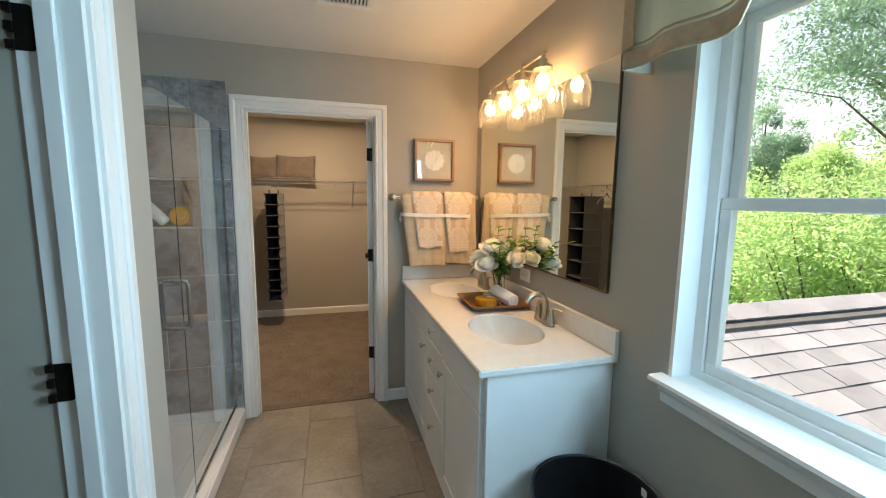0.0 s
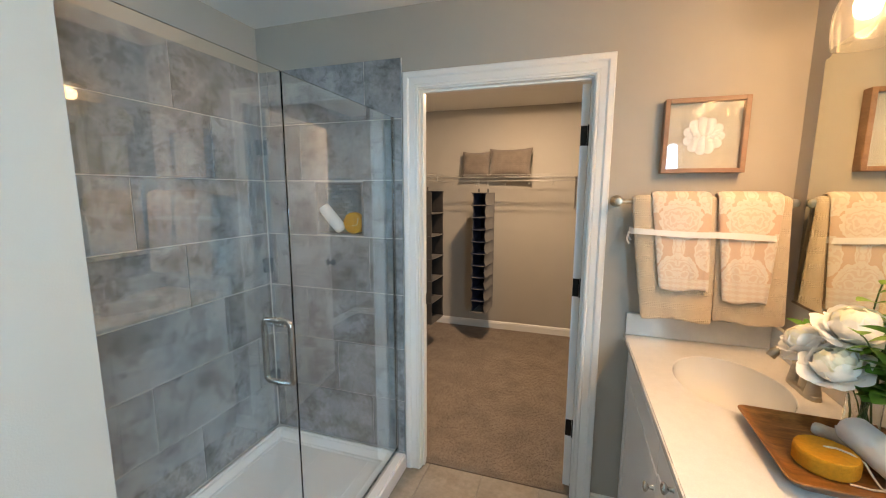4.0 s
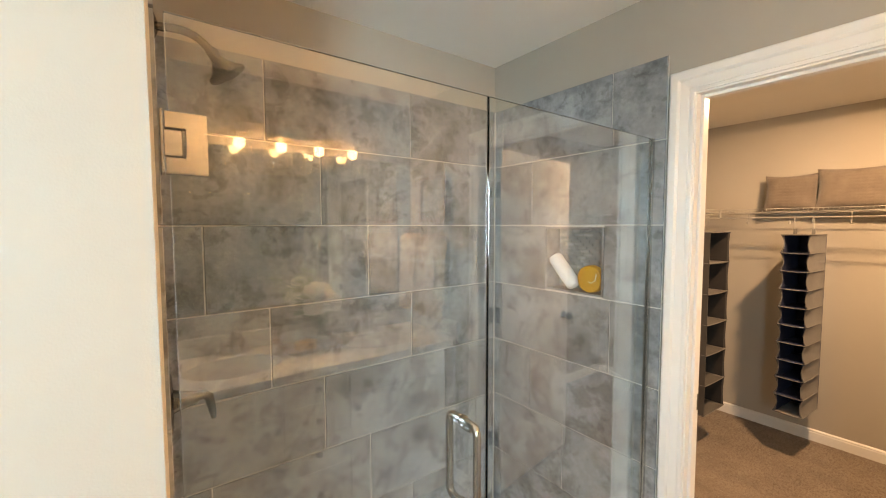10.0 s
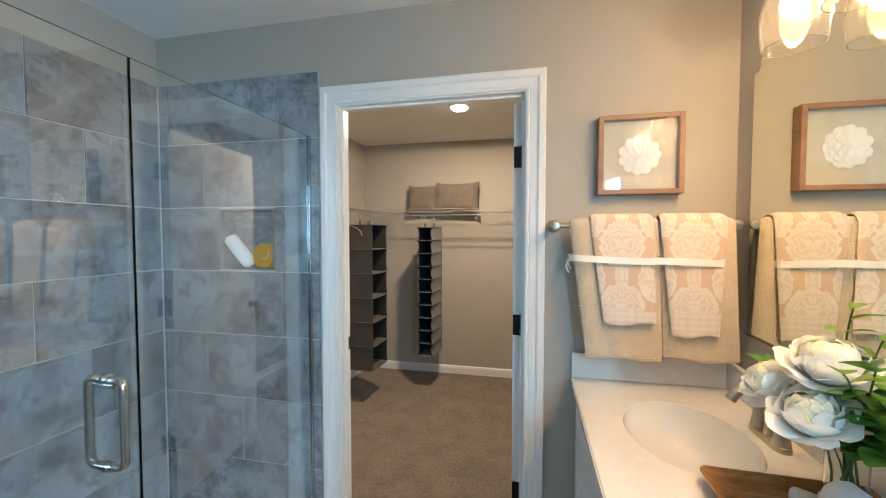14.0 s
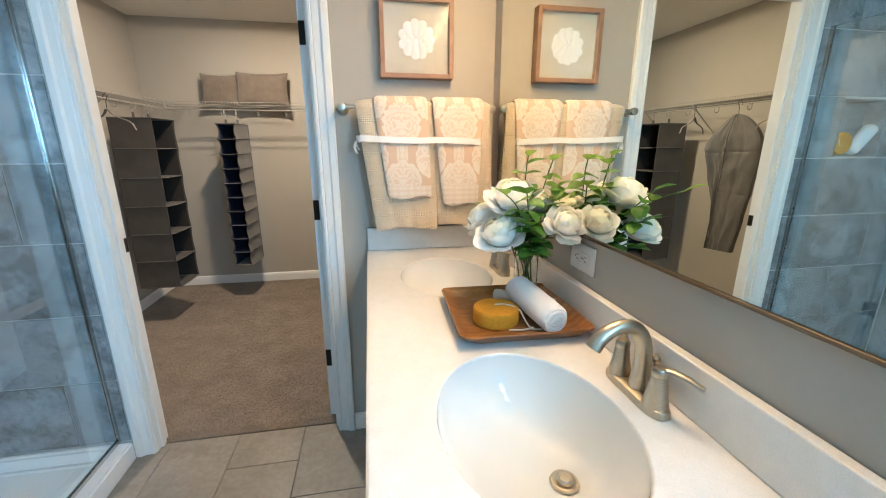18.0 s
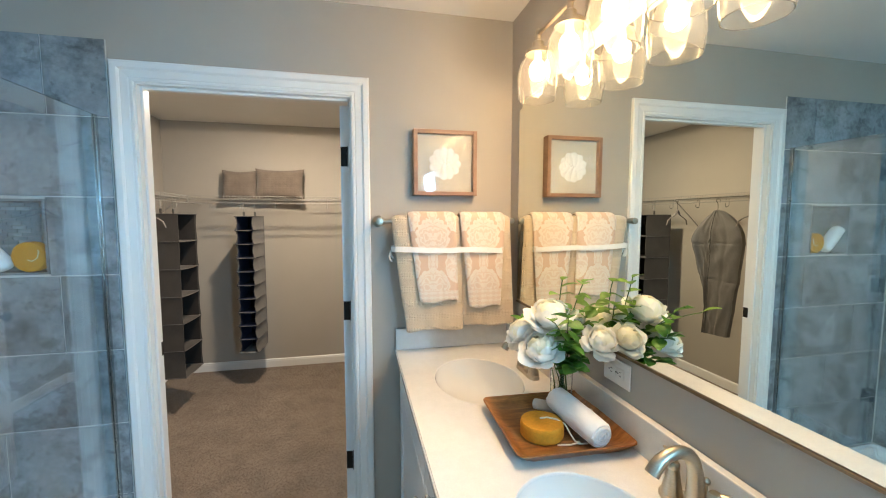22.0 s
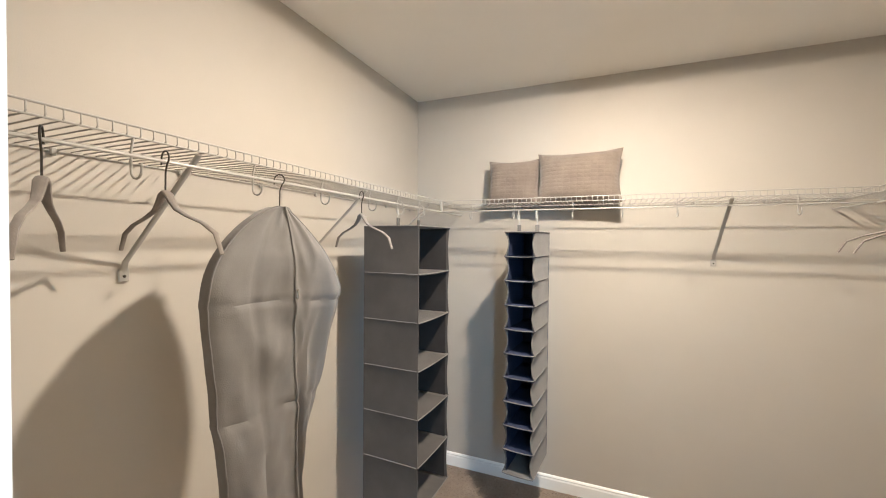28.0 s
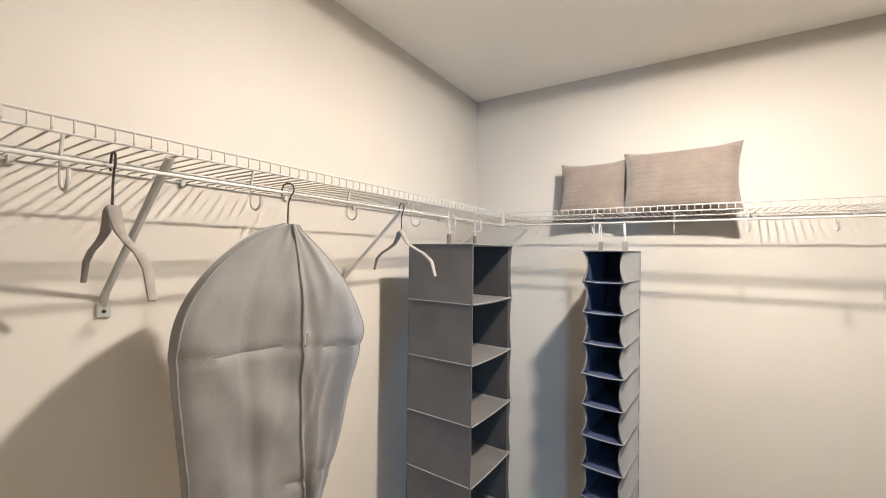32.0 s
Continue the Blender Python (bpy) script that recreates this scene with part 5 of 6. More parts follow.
def rose(parent, at, r, tilt, turn, seed, openness=1.0):
    """A full rose: rings of cupped petals round a paler heart."""
    rg = random.Random(seed)
    base = pose(*at, tilt, 0, turn)
    for name, mat, rings in (("bloom", PETAL, ((6, 1.02, 112, 42, 0.55), (7, 1.0, 82, 40, 0.40), (6, 0.93, 56, 46, 0.24), (6, 0.85, 36, 48, 0.13))), ("heart", PETAL_HEART, ((5, 0.81, 26, 52, 0.12), (5, 0.78, 18, 52, 0.10), (4, 0.75, 11, 58, 0.08), (3, 0.72, 4, 66, 0.05)))):
        bm = bmesh.new()
        for k, (cnt, shell, top, half, flare) in enumerate(rings):
            for q in range(cnt):
                a = 360 * (q + 0.5 * (k % 2)) / cnt + rg.uniform(-14, 14)
                petal(bm, base, a, half * rg.uniform(0.9, 1.1), r * shell * rg.uniform(0.96, 1.03), top * openness + rg.uniform(-8, 8), flare * rg.uniform(0.6, 1.4), rg.uniform(0, 6))
        if name == "heart":
            bmesh.ops.create_icosphere(bm, subdivisions=2, radius=r * 0.62, matrix=base)
        ob = part(name, bm, mat, parent, smooth=True)
        ob.modifiers.new("soft", "SUBSURF").levels = 1


def leaf(bm, m, length, width):
    mid, lft, rgt = [], [], []
    for k in range(6):
        v = k / 5
        w = width / 2 * math.sin(math.pi * min(1.0, v * 0.92 + 0.04)) ** 0.8
        z = -0.25 * length * v * v
        mid.append(bm.verts.new(m @ Vector((0, length * v, z))))
        lft.append(bm.verts.new(m @ Vector((-w, length * v, z + 0.25 * w))))
        rgt.append(bm.verts.new(m @ Vector((w, length * v, z + 0.25 * w))))
    for k in range(5):
        bm.faces.new((lft[k], mid[k], mid[k + 1], lft[k + 1]))
        bm.faces.new((mid[k], rgt[k], rgt[k + 1], mid[k + 1]))


VX, VY, VZ = 0.884, 2.088, TRAYZ + 0.0025
bouquet = thing("flower_vase", "clear glass vase of white roses standing on wooden tray", "flower vase", (VX, VY, VZ))
vase = part("vase", lathe([(0, 0), (0.031, 0), (0.034, 0.003), (0.034, 0.150), (0.0328, 0.151), (0.0315, 0.150), (0.0315, 0.012), (0, 0.012)], 36), WATER, bouquet, "clear glass cylinder vase", True)
vase.visible_shadow = False
HEADS = [(-0.116, -0.088, 0.228, 0.050, 50, -55), (-0.074, -0.058, 0.318, 0.054, 22, -40), (-0.134, 0.018, 0.250, 0.043, 52, -100), (0.046, -0.138, 0.254, 0.040, 58, 0), (0.012, -0.045, 0.290, 0.031, 25, -10), (0.030, 0.045, 0.262, 0.044, 30, 40), (-0.045, 0.065, 0.248, 0.042, 42, 150)]
for k, (x, y, z, r, tilt, turn) in enumerate(HEADS):
    rose(bouquet, (x, y, z), r * 0.99, tilt * 0.72, turn, 20 + k, 1.0)
    part("stem", tube(arc((0.022 * math.cos(k * 1.1), 0.022 * math.sin(k * 1.1), 0.018), (x * 0.1, y * 0.1, z * 0.7), (x * 0.97, y * 0.97, z - 0.004), 6), 0.0024, 7), STEM, bouquet, smooth=True)
rg = random.Random(11)
SPRIGS = [((-0.01, 0.0, 0.19), (-0.03, -0.02, 0.34), (-0.030, -0.045, 0.412)), ((0.01, 0.0, 0.21), (0.035, -0.01, 0.34), (0.040, -0.045, 0.402)), ((0.0, -0.02, 0.17), (-0.06, -0.10, 0.29), (-0.140, -0.195, 0.332)),
          ((0.0, -0.02, 0.16), (-0.04, -0.10, 0.25), (-0.078, -0.166, 0.330)), ((0.0, -0.02, 0.15), (-0.04, -0.09, 0.23), (-0.065, -0.158, 0.250)), ((0.0, -0.02, 0.14), (-0.02, -0.08, 0.19), (-0.042, -0.142, 0.178)),
          ((0.0, -0.02, 0.14), (0.0, -0.07, 0.20), (-0.01, -0.12, 0.195)), ((0.02, -0.01, 0.20), (0.04, -0.05, 0.27), (0.05, -0.07, 0.335)), ((-0.01, 0.0, 0.16), (-0.02, -0.03, 0.26), (-0.02, -0.06, 0.318)),
          ((0.02, 0.0, 0.15), (0.05, 0.05, 0.24), (0.05, 0.08, 0.26)), ((-0.03, 0.03, 0.16), (-0.08, 0.08, 0.24), (-0.09, 0.09, 0.25)), ((0.0, 0.0, 0.15), (0.0, -0.04, 0.24), (0.02, -0.08, 0.280)), ((-0.01, -0.02, 0.15), (-0.02, -0.07, 0.17), (-0.03, -0.09, 0.150))]
dark, pale = bmesh.new(), bmesh.new()
for k, (a, b, c) in enumerate(SPRIGS):
    pts = arc(a, b, c, 7)
    part("stem", tube(arc((0, 0, 0.02), (0, 0, 0.1), a, 4)[:-1] + pts, 0.0016, 6), STEM, bouquet, smooth=True)
    for i in range(2, 8):
        for sd in (-1, 1):
            if rg.random() < 0.18:
                continue
            d = (pts[min(i, 7)] - pts[max(i - 1, 0)]).normalized()
            yaw = math.degrees(math.atan2(-d.x, d.y)) + sd * rg.uniform(35, 85)
            m = pose(*pts[min(i, 7)], rg.uniform(-20, 40), rg.uniform(-30, 30), yaw)
            if sd == 1 and i == 7:
                m = pose(*pts[7], 35, 0, math.degrees(math.atan2(-d.x, d.y)))
            leaf(pale if k in (0, 1, 2, 7) else dark, m, rg.uniform(0.036, 0.052), rg.uniform(0.029, 0.041))
for name, bm, mat in (("foliage", dark, LEAF), ("young_foliage", pale, LEAF_LIGHT)):
    part(name, bm, mat, bouquet, smooth=True)

# ---- niche ----
rolled_towel(pose(-1.118, BACK + 0.026, NZ0 + 0.0885, 0, 48, 0), 0.160, 0.033, "white rolled towel leaning in the shower niche")
sp2 = sponge((0, 0, 0), pose(-0.976, BACK + 0.034, NZ0 + 0.0665, 90, 0, 0) @ pose(0, 0, -0.01), 0.058, 0.042, "round orange sponge with cord standing in niche")
part("cord", tube([(0.030, 0.028, 0.040), (0.036, 0.020, 0.0445), (0.030, -0.004, 0.0445), (0.012, -0.016, 0.0445), (-0.002, -0.010, 0.0445)], 0.002, 8), CORD, sp2, "cream cotton hanging cord", True)

# ---- waste bin ----
waste = thing("waste_bin", "black round plastic waste bin beside vanity", "waste bin", (0.760, 0.980, 0.001))
part("shell", lathe([(0, 0.0), (0.150, 0.0), (0.156, 0.005), (0.205, 0.527), (0.209, 0.533), (0.211, 0.541), (0.208, 0.546), (0.201, 0.542), (0.199, 0.527), (0.151, 0.013), (0, 0.011)], 56), BLACK, waste, smooth=True)
part("rim", lathe([(0.2115, 0.535), (0.214, 0.541), (0.2095, 0.5475), (0.204, 0.544)], 56), surf("dark chrome rim", (0.10, 0.11, 0.12), (0.14, 0.15, 0.16), 10, 0.25, metal=1.0), waste, smooth=True)
LINER = surf("white tag", (0.7, 0.7, 0.7), (0.75, 0.75, 0.75), 8, 0.6)
part("tag", soft_box(0.1925, -0.012, 0.498, 0.1955, 0.012, 0.526, 0.001, 1), LINER, waste, "small white tag inside the rim")

# ---- window valance ----
CREAM = thin(surf("cream linen", (0.76, 0.69, 0.53), (0.80, 0.73, 0.58), 60, 0.9, bump=0.4, bscale=600, sheen=0.3), 0.45)
BROWN = surf("tan silk band", (0.40, 0.255, 0.145), (0.48, 0.32, 0.19), 40, 0.55, bump=0.3, bscale=260, sheen=0.3)
valance = thing("window_valance", "cream fabric window valance with tan banded edge", "valance", (RIGHT, 0, 0))


def hem(y):
    """Height of the valance's lower edge along the window."""
    t = max(0.0, min(1.0, (y - 0.60) / 0.14))
    return 2.10 + (1.905 - 2.10) * t * t * (3 - 2 * t) + 0.05 * max(0.0, y - 0.74)


def valance_sheet(lo, hi, off):
    bm = bmesh.new()
    n = 40
    cols = []
    for k in range(n + 1):
        u = k / n
        if u < 0.12:
            y, x = 1.115, -0.004 - (0.125 - 0.004) * u / 0.12
        else:
            y = 1.115 - 1.22 * (u - 0.12) / 0.88
            x = -0.125 - 0.012 * math.sin(26 * (y - 1.1)) * (0.3 + (y > 0.6))
        z0, z1 = hem(y) + lo, (2.34 if hi is None else hem(y) + hi)
        cols.append([bm.verts.new((x - off * (u >= 0.12), y + off * (u < 0.12), z0 + (z1 - z0) * q / 4)) for q in range(5)])
    for a, b in zip(cols, cols[1:]):
        for q in range(4):
            bm.faces.new((a[q], b[q], b[q + 1], a[q + 1]))
    return bm


for nm, bm, mt in (("drape", valance_sheet(0.0, None, 0.0), CREAM), ("band", valance_sheet(-0.002, 0.055, 0.003), BROWN), ("piping", valance_sheet(0.064, 0.070, 0.003), BROWN)):
    ob = part(nm, bm, mt, valance, smooth=True)
    ob.modifiers.new("thick", "SOLIDIFY").thickness = 0.003
part("edge_band", soft_box(-0.1345, 1.064, hem(1.09) + 0.058, -0.1315, 1.112, 2.338, 0.001, 1), BROWN, valance)
part("board", boxes((-0.120, -0.10, 2.325, -0.001, 1.110, 2.340)), TRIM, valance)

# ---- closet: wire shelves ----
WIRE = surf("white coated wire", (0.31, 0.30, 0.275), (0.35, 0.34, 0.31), 10, 0.35)


WIREHOOK = surf("dark hook wire", (0.05, 0.045, 0.04), (0.08, 0.07, 0.06), 20, 0.35, metal=0.9)


def wire_shelf(name, length, depth, at, rz, braces, label, clips):
    """A ventilated shelf: back at y = 0, front at y = -depth, top at z = 0."""
    sh = thing(name, label, "wire shelf", at, rz, group="closet shelves")
    for y, z, r in ((-0.004, -0.003, 0.0020), (-depth * 0.5, -0.005, 0.0026), (-depth + 0.003, 0.0, 0.0024), (-depth, 0.022, 0.0024)):
        part("long_wire", tube([(0, y, z), (length, y, z)], r, 8), WIRE, sh, smooth=True)
    part("hang_rod", tube([(0, -depth - 0.004, -0.040), (length, -depth - 0.004, -0.040)], 0.0036, 10), WIRE, sh, smooth=True)
    cross = mesh_of("cross_wire", tube([(0, 0, 0), (0, -depth + 0.001, 0), (0, -depth - 0.001, 0.004), (0, -depth, 0.0215)], 0.0018, 6), WIRE, True)
    n = int(length / 0.0250)
    for k in range(n):
        piece("cross_wire", cross, sh, pose(0.012 + k * 0.0250, 0, 0.0015))
    for x in braces:
        part("brace", tube([(x, -depth + 0.01, -0.006), (x, -0.012, -0.272), (x, -0.004, -0.300)], 0.0085, 10, flat=0.45), WIRE, sh, "white diagonal support brace", True)
        part("brace_plate", soft_box(x - 0.013, -0.007, -0.326, x + 0.013, -0.001, -0.290, 0.002, 1), WIRE, sh)
        part("screw", lathe([(0, 0.0), (0.0042, 0.0), (0.0038, 0.002), (0, 0.0025)], 12), WIREHOOK, sh, "dark screw head", True).matrix_basis = pose(x, -0.007, -0.311, 90)
    hook = [(0, -depth + 0.004, -0.002), (0, -depth + 0.012, -0.030), (0, -depth + 0.012, -0.065)] + [(0, -depth - 0.006 + 0.018 * math.cos(a), -0.068 - 0.018 * math.sin(a)) for a in (radians(d) for d in (0, 30, 60, 90, 120, 150, 180))] + [(0, -depth - 0.024, -0.056)]
    hm = mesh_of("rod_hook", tube(hook, 0.0026, 8), WIRE, True)
    for x in clips:
        piece("rod_hook", hm, sh, pose(x, 0, 0, 0, 0, 0))
    wc = mesh_of("wall_clip", soft_box(-0.006, -0.010, -0.014, 0.006, -0.001, 0.006, 0.002, 1), WIRE)
    for k in range(int(length / 0.3) + 1):
        piece("wall_clip", wc, sh, pose(0.10 + k * 0.3, 0, 0) if 0.10 + k * 0.3 < length else pose(length - 0.02, 0, 0))
    return sh


SZ, SD = 1.702, 0.318
YC0 = BACK + WT + 0.002
wire_shelf("wire_shelf_unit", CB - YC0 - 0.002, SD, (CL + 0.001, YC0, SZ), 90, (0.545, 1.250, 1.86), "white wire closet shelf along the side wall", (0.14, 0.40, 0.70, 0.98, 1.27, 1.50, 1.72))
wire_shelf("wire_shelf_unit", 1.86, 0.330, (CL + SD + 0.006, CB - 0.001, SZ), 0, (1.39,), "white wire closet shelf along the back wall", (0.18, 0.42, 0.72, 0.95, 1.18, 1.62))
wire_shelf("wire_shelf_unit", 1.95, SD, (CR - 0.001, CB - 0.002, SZ), -90, (0.60, 1.3), "white wire closet shelf along the side wall", (0.45, 0.80, 1.1, 1.5))
cc = thing("shelf_connector", "white shelf corner connectors", "bracket", (CL + SD + 0.003, CB - 0.330, SZ))
part("clip", soft_box(-0.008, -0.008, -0.045, 0.008, 0.004, 0.028, 0.003, 1), WIRE, cc)

# ---- hangers ----
VELVET = surf("grey velvet", (0.150, 0.130, 0.113), (0.185, 0.163, 0.142), 40, 0.9, sheen=0.2, bump=0.2, bscale=500)


def make_hanger(at, rz):
    """A slim velvet hanger; the rod runs along y through the origin, arms along x."""
    h = thing("clothes_hanger", "slim grey velvet clothes hanger with dark hook", "hanger", at, rz, group="clothes hangers")
    hk = [(-0.016, 0, -0.012)] + [(0.0155 * math.cos(a), 0, 0.0155 * math.sin(a) + 0.002) for a in (radians(d) for d in (170, 135, 100, 65, 30, 0, -35, -60))] + [(0.001, 0, -0.030), (0, 0, -0.075)]
    part("hook", tube(hk, 0.0019, 8), WIREHOOK, h, "dark wire hook", True)
    for sx in (-1, 1):
        pts = [(0, 0, -0.072), (sx * 0.013, 0, -0.078), (sx * 0.026, 0, -0.095), (sx * 0.046, 0, -0.112), (sx * 0.087, 0, -0.127), (sx * 0.142, 0, -0.142), (sx * 0.184, 0, -0.163), (sx * 0.205, 0, -0.203)]
        part("arm", tube(pts, [0.0095, 0.0100, 0.0088, 0.0072, 0.0064, 0.0062, 0.0060, 0.0048], 10, flat=0.50), VELVET, h, smooth=True)
    return h


RX, RZ = CL + SD + 0.005, SZ - 0.040 + 0.006
h0 = make_hanger((RX, 3.338, RZ), -6)
for y, rz in ((2.985, -34), (3.135, -30), (4.075, -24)):
    copy_thing(h0, pose(RX, y, RZ, 0, 0, rz))
for y, rz in ((4.60, 158), (4.505, 166)):
    copy_thing(h0, pose(CR - SD - 0.005, y, RZ, 0, 0, rz))

# ---- garment bag ----
GREY = surf("grey nonwoven fabric", (0.113, 0.107, 0.100), (0.140, 0.132, 0.124), 7, 0.75, bump=0.3, bscale=340, sheen=0.2)
bag = thing("garment_bag", "grey zipped garment bag hanging from shelf rod", "garment bag", (RX, 3.660, RZ))


def bag_half(z, side):
    """Half width of the bag at a depth z below its top; the +y half is folded in towards the bottom."""
    top = math.sin(math.pi / 2 * min(1.0, z / 0.245)) ** 0.70
    if side < 0:
        return 0.222 * top - 0.095 * max(0.0, z - 0.26)
    return max(0.022, 0.120 * top - 0.255 * max(0.0, z - 0.24) ** 1.12)


bm = bmesh.new()
NU, NV, LEN = 44, 84, 1.02
frontv, backv = [], []
for j in range(NV + 1):
    z = LEN * (j / NV) ** 1.35
    fr, bk = [], []
    for i in range(NU + 1):
        u = 2 * i / NU - 1
        w = max(0.004, bag_half(z, u))
        thickness = 0.026 * (1 - u * u) ** 0.5 * min(1.0, z * 6 + 0.15)
        ridge = 0.011 * math.exp(-(u / 0.10) ** 2) * min(1.0, z * 5)
        crease = 0.016 * (0.5 - abs(noise.noise(Vector((u * 1.6 + 0.5 * z, z * 3.2 - u, 5.3))))) + 0.010 * (0.4 - abs(noise.noise(Vector((u * 2.4 - 1.5 * z, z * 5.5 + 1.8 * u, 2.4))))) + 0.006 * noise.noise(Vector((u * 2.2, z * 4.5, 3.1))) + 0.006 * noise.noise(Vector((u * 4, z * 11, 7.7))) + 0.004 * math.sin(z * 24 + 3 * u) * math.exp(-((z - 0.55) / 0.2) ** 2)
        crease *= min(1.0, 0.25 + 3.2 * z)
        fold = 0.135 * max(0.0, u) ** 1.05 * min(1.0, z * 4) * max(0.25, 1 - 0.95 * z) - 0.022 * max(0.0, -u)
        fold -= 0.006 * math.exp(-((z - 0.27 - 0.01 * u) / 0.007) ** 2) + 0.006 * math.exp(-((z - 0.56 + 0.02 * u) / 0.008) ** 2) + 0.005 * math.exp(-((u + 0.52 - 0.1 * z) / 0.05) ** 2) * min(1.0, z * 4)
        fold += 0.012 * math.exp(-((u + 0.14) / 0.16) ** 2) * abs(noise.noise(Vector((u * 5 + z * 6, z * 9, 1.7))))
        y = u * w + 0.012 * z * z - 0.006
        fr.append(bm.verts.new((0.020 + thickness + ridge + crease + fold, y, -0.078 - z)))
        bk.append(bm.verts.new((-0.010 - 0.5 * thickness + crease * 0.5 + fold, y, -0.078 - z)))
    frontv.append(fr)
    backv.append(bk)
for j in range(NV):
    for i in range(NU):
        bm.faces.new((frontv[j][i], frontv[j + 1][i], frontv[j + 1][i + 1], frontv[j][i + 1]))
        bm.faces.new((backv[j][i], backv[j][i + 1], backv[j + 1][i + 1], backv[j + 1][i]))
    bm.faces.new((frontv[j][0], backv[j][0], backv[j + 1][0], frontv[j + 1][0]))
    bm.faces.new((frontv[j][NU], frontv[j + 1][NU], backv[j + 1][NU], backv[j][NU]))
for i in range(NU):
    bm.faces.new((frontv[0][i], frontv[0][i + 1], backv[0][i + 1], backv[0][i]))
    bm.faces.new((frontv[NV][i], backv[NV][i], backv[NV][i + 1], frontv[NV][i + 1]))
bmesh.ops.recalc_face_normals(bm, faces=bm.faces[:])
PIPES = [[Vector(v.co) for v in col] for col in ([r[0] for r in frontv], [r[NU] for r in frontv])]
ZIPS = [Vector(r[NU // 2].co) + Vector((0.002, 0, 0)) for r in frontv]
part("cover", bm, GREY, bag, smooth=True)
PIPING = surf("grey piping", (0.105, 0.10, 0.095), (0.13, 0.125, 0.12), 20, 0.7)
part("piping", tube(PIPES[0][::-1] + PIPES[1][1:], 0.0026, 6), PIPING, bag, smooth=True)
part("zipper", tube(ZIPS, 0.0032, 6), PIPING, bag, smooth=True)
part("zip_pull", soft_box(0.066, -0.004, -0.345, 0.072, 0.006, -0.315, 0.002, 1), STEEL, bag, "small metal zip pull")
hk = [(0, -0.016, -0.012)] + [(0, 0.0155 * math.cos(a), 0.0155 * math.sin(a) + 0.002) for a in (radians(d) for d in (170, 135, 100, 65, 30, 0, -35, -60))] + [(0, 0.001, -0.030), (0, 0, -0.082)]
hook = part("hook", tube(hk, 0.0019, 8), WIREHOOK, bag, "dark wire hook", True)
hook.matrix_basis = pose(0, 0, 0, 0, 0, -70)


# ---- hanging organisers ----
NAVY = surf("navy fabric", (0.010, 0.016, 0.042), (0.018, 0.026, 0.062), 8, 0.8, bump=0.2, bscale=300)
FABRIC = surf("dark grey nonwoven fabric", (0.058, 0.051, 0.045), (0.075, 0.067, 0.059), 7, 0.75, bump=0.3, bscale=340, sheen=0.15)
FABRIC_LIGHT = surf("grey nonwoven side fabric", (0.115, 0.108, 0.100), (0.145, 0.137, 0.127), 7, 0.75, bump=0.3, bscale=340, sheen=0.15)
SEAM = surf("light grey seam", (0.17, 0.16, 0.15), (0.21, 0.20, 0.19), 20, 0.7)
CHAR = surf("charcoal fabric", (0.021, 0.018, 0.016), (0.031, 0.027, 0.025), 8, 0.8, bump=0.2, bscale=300)


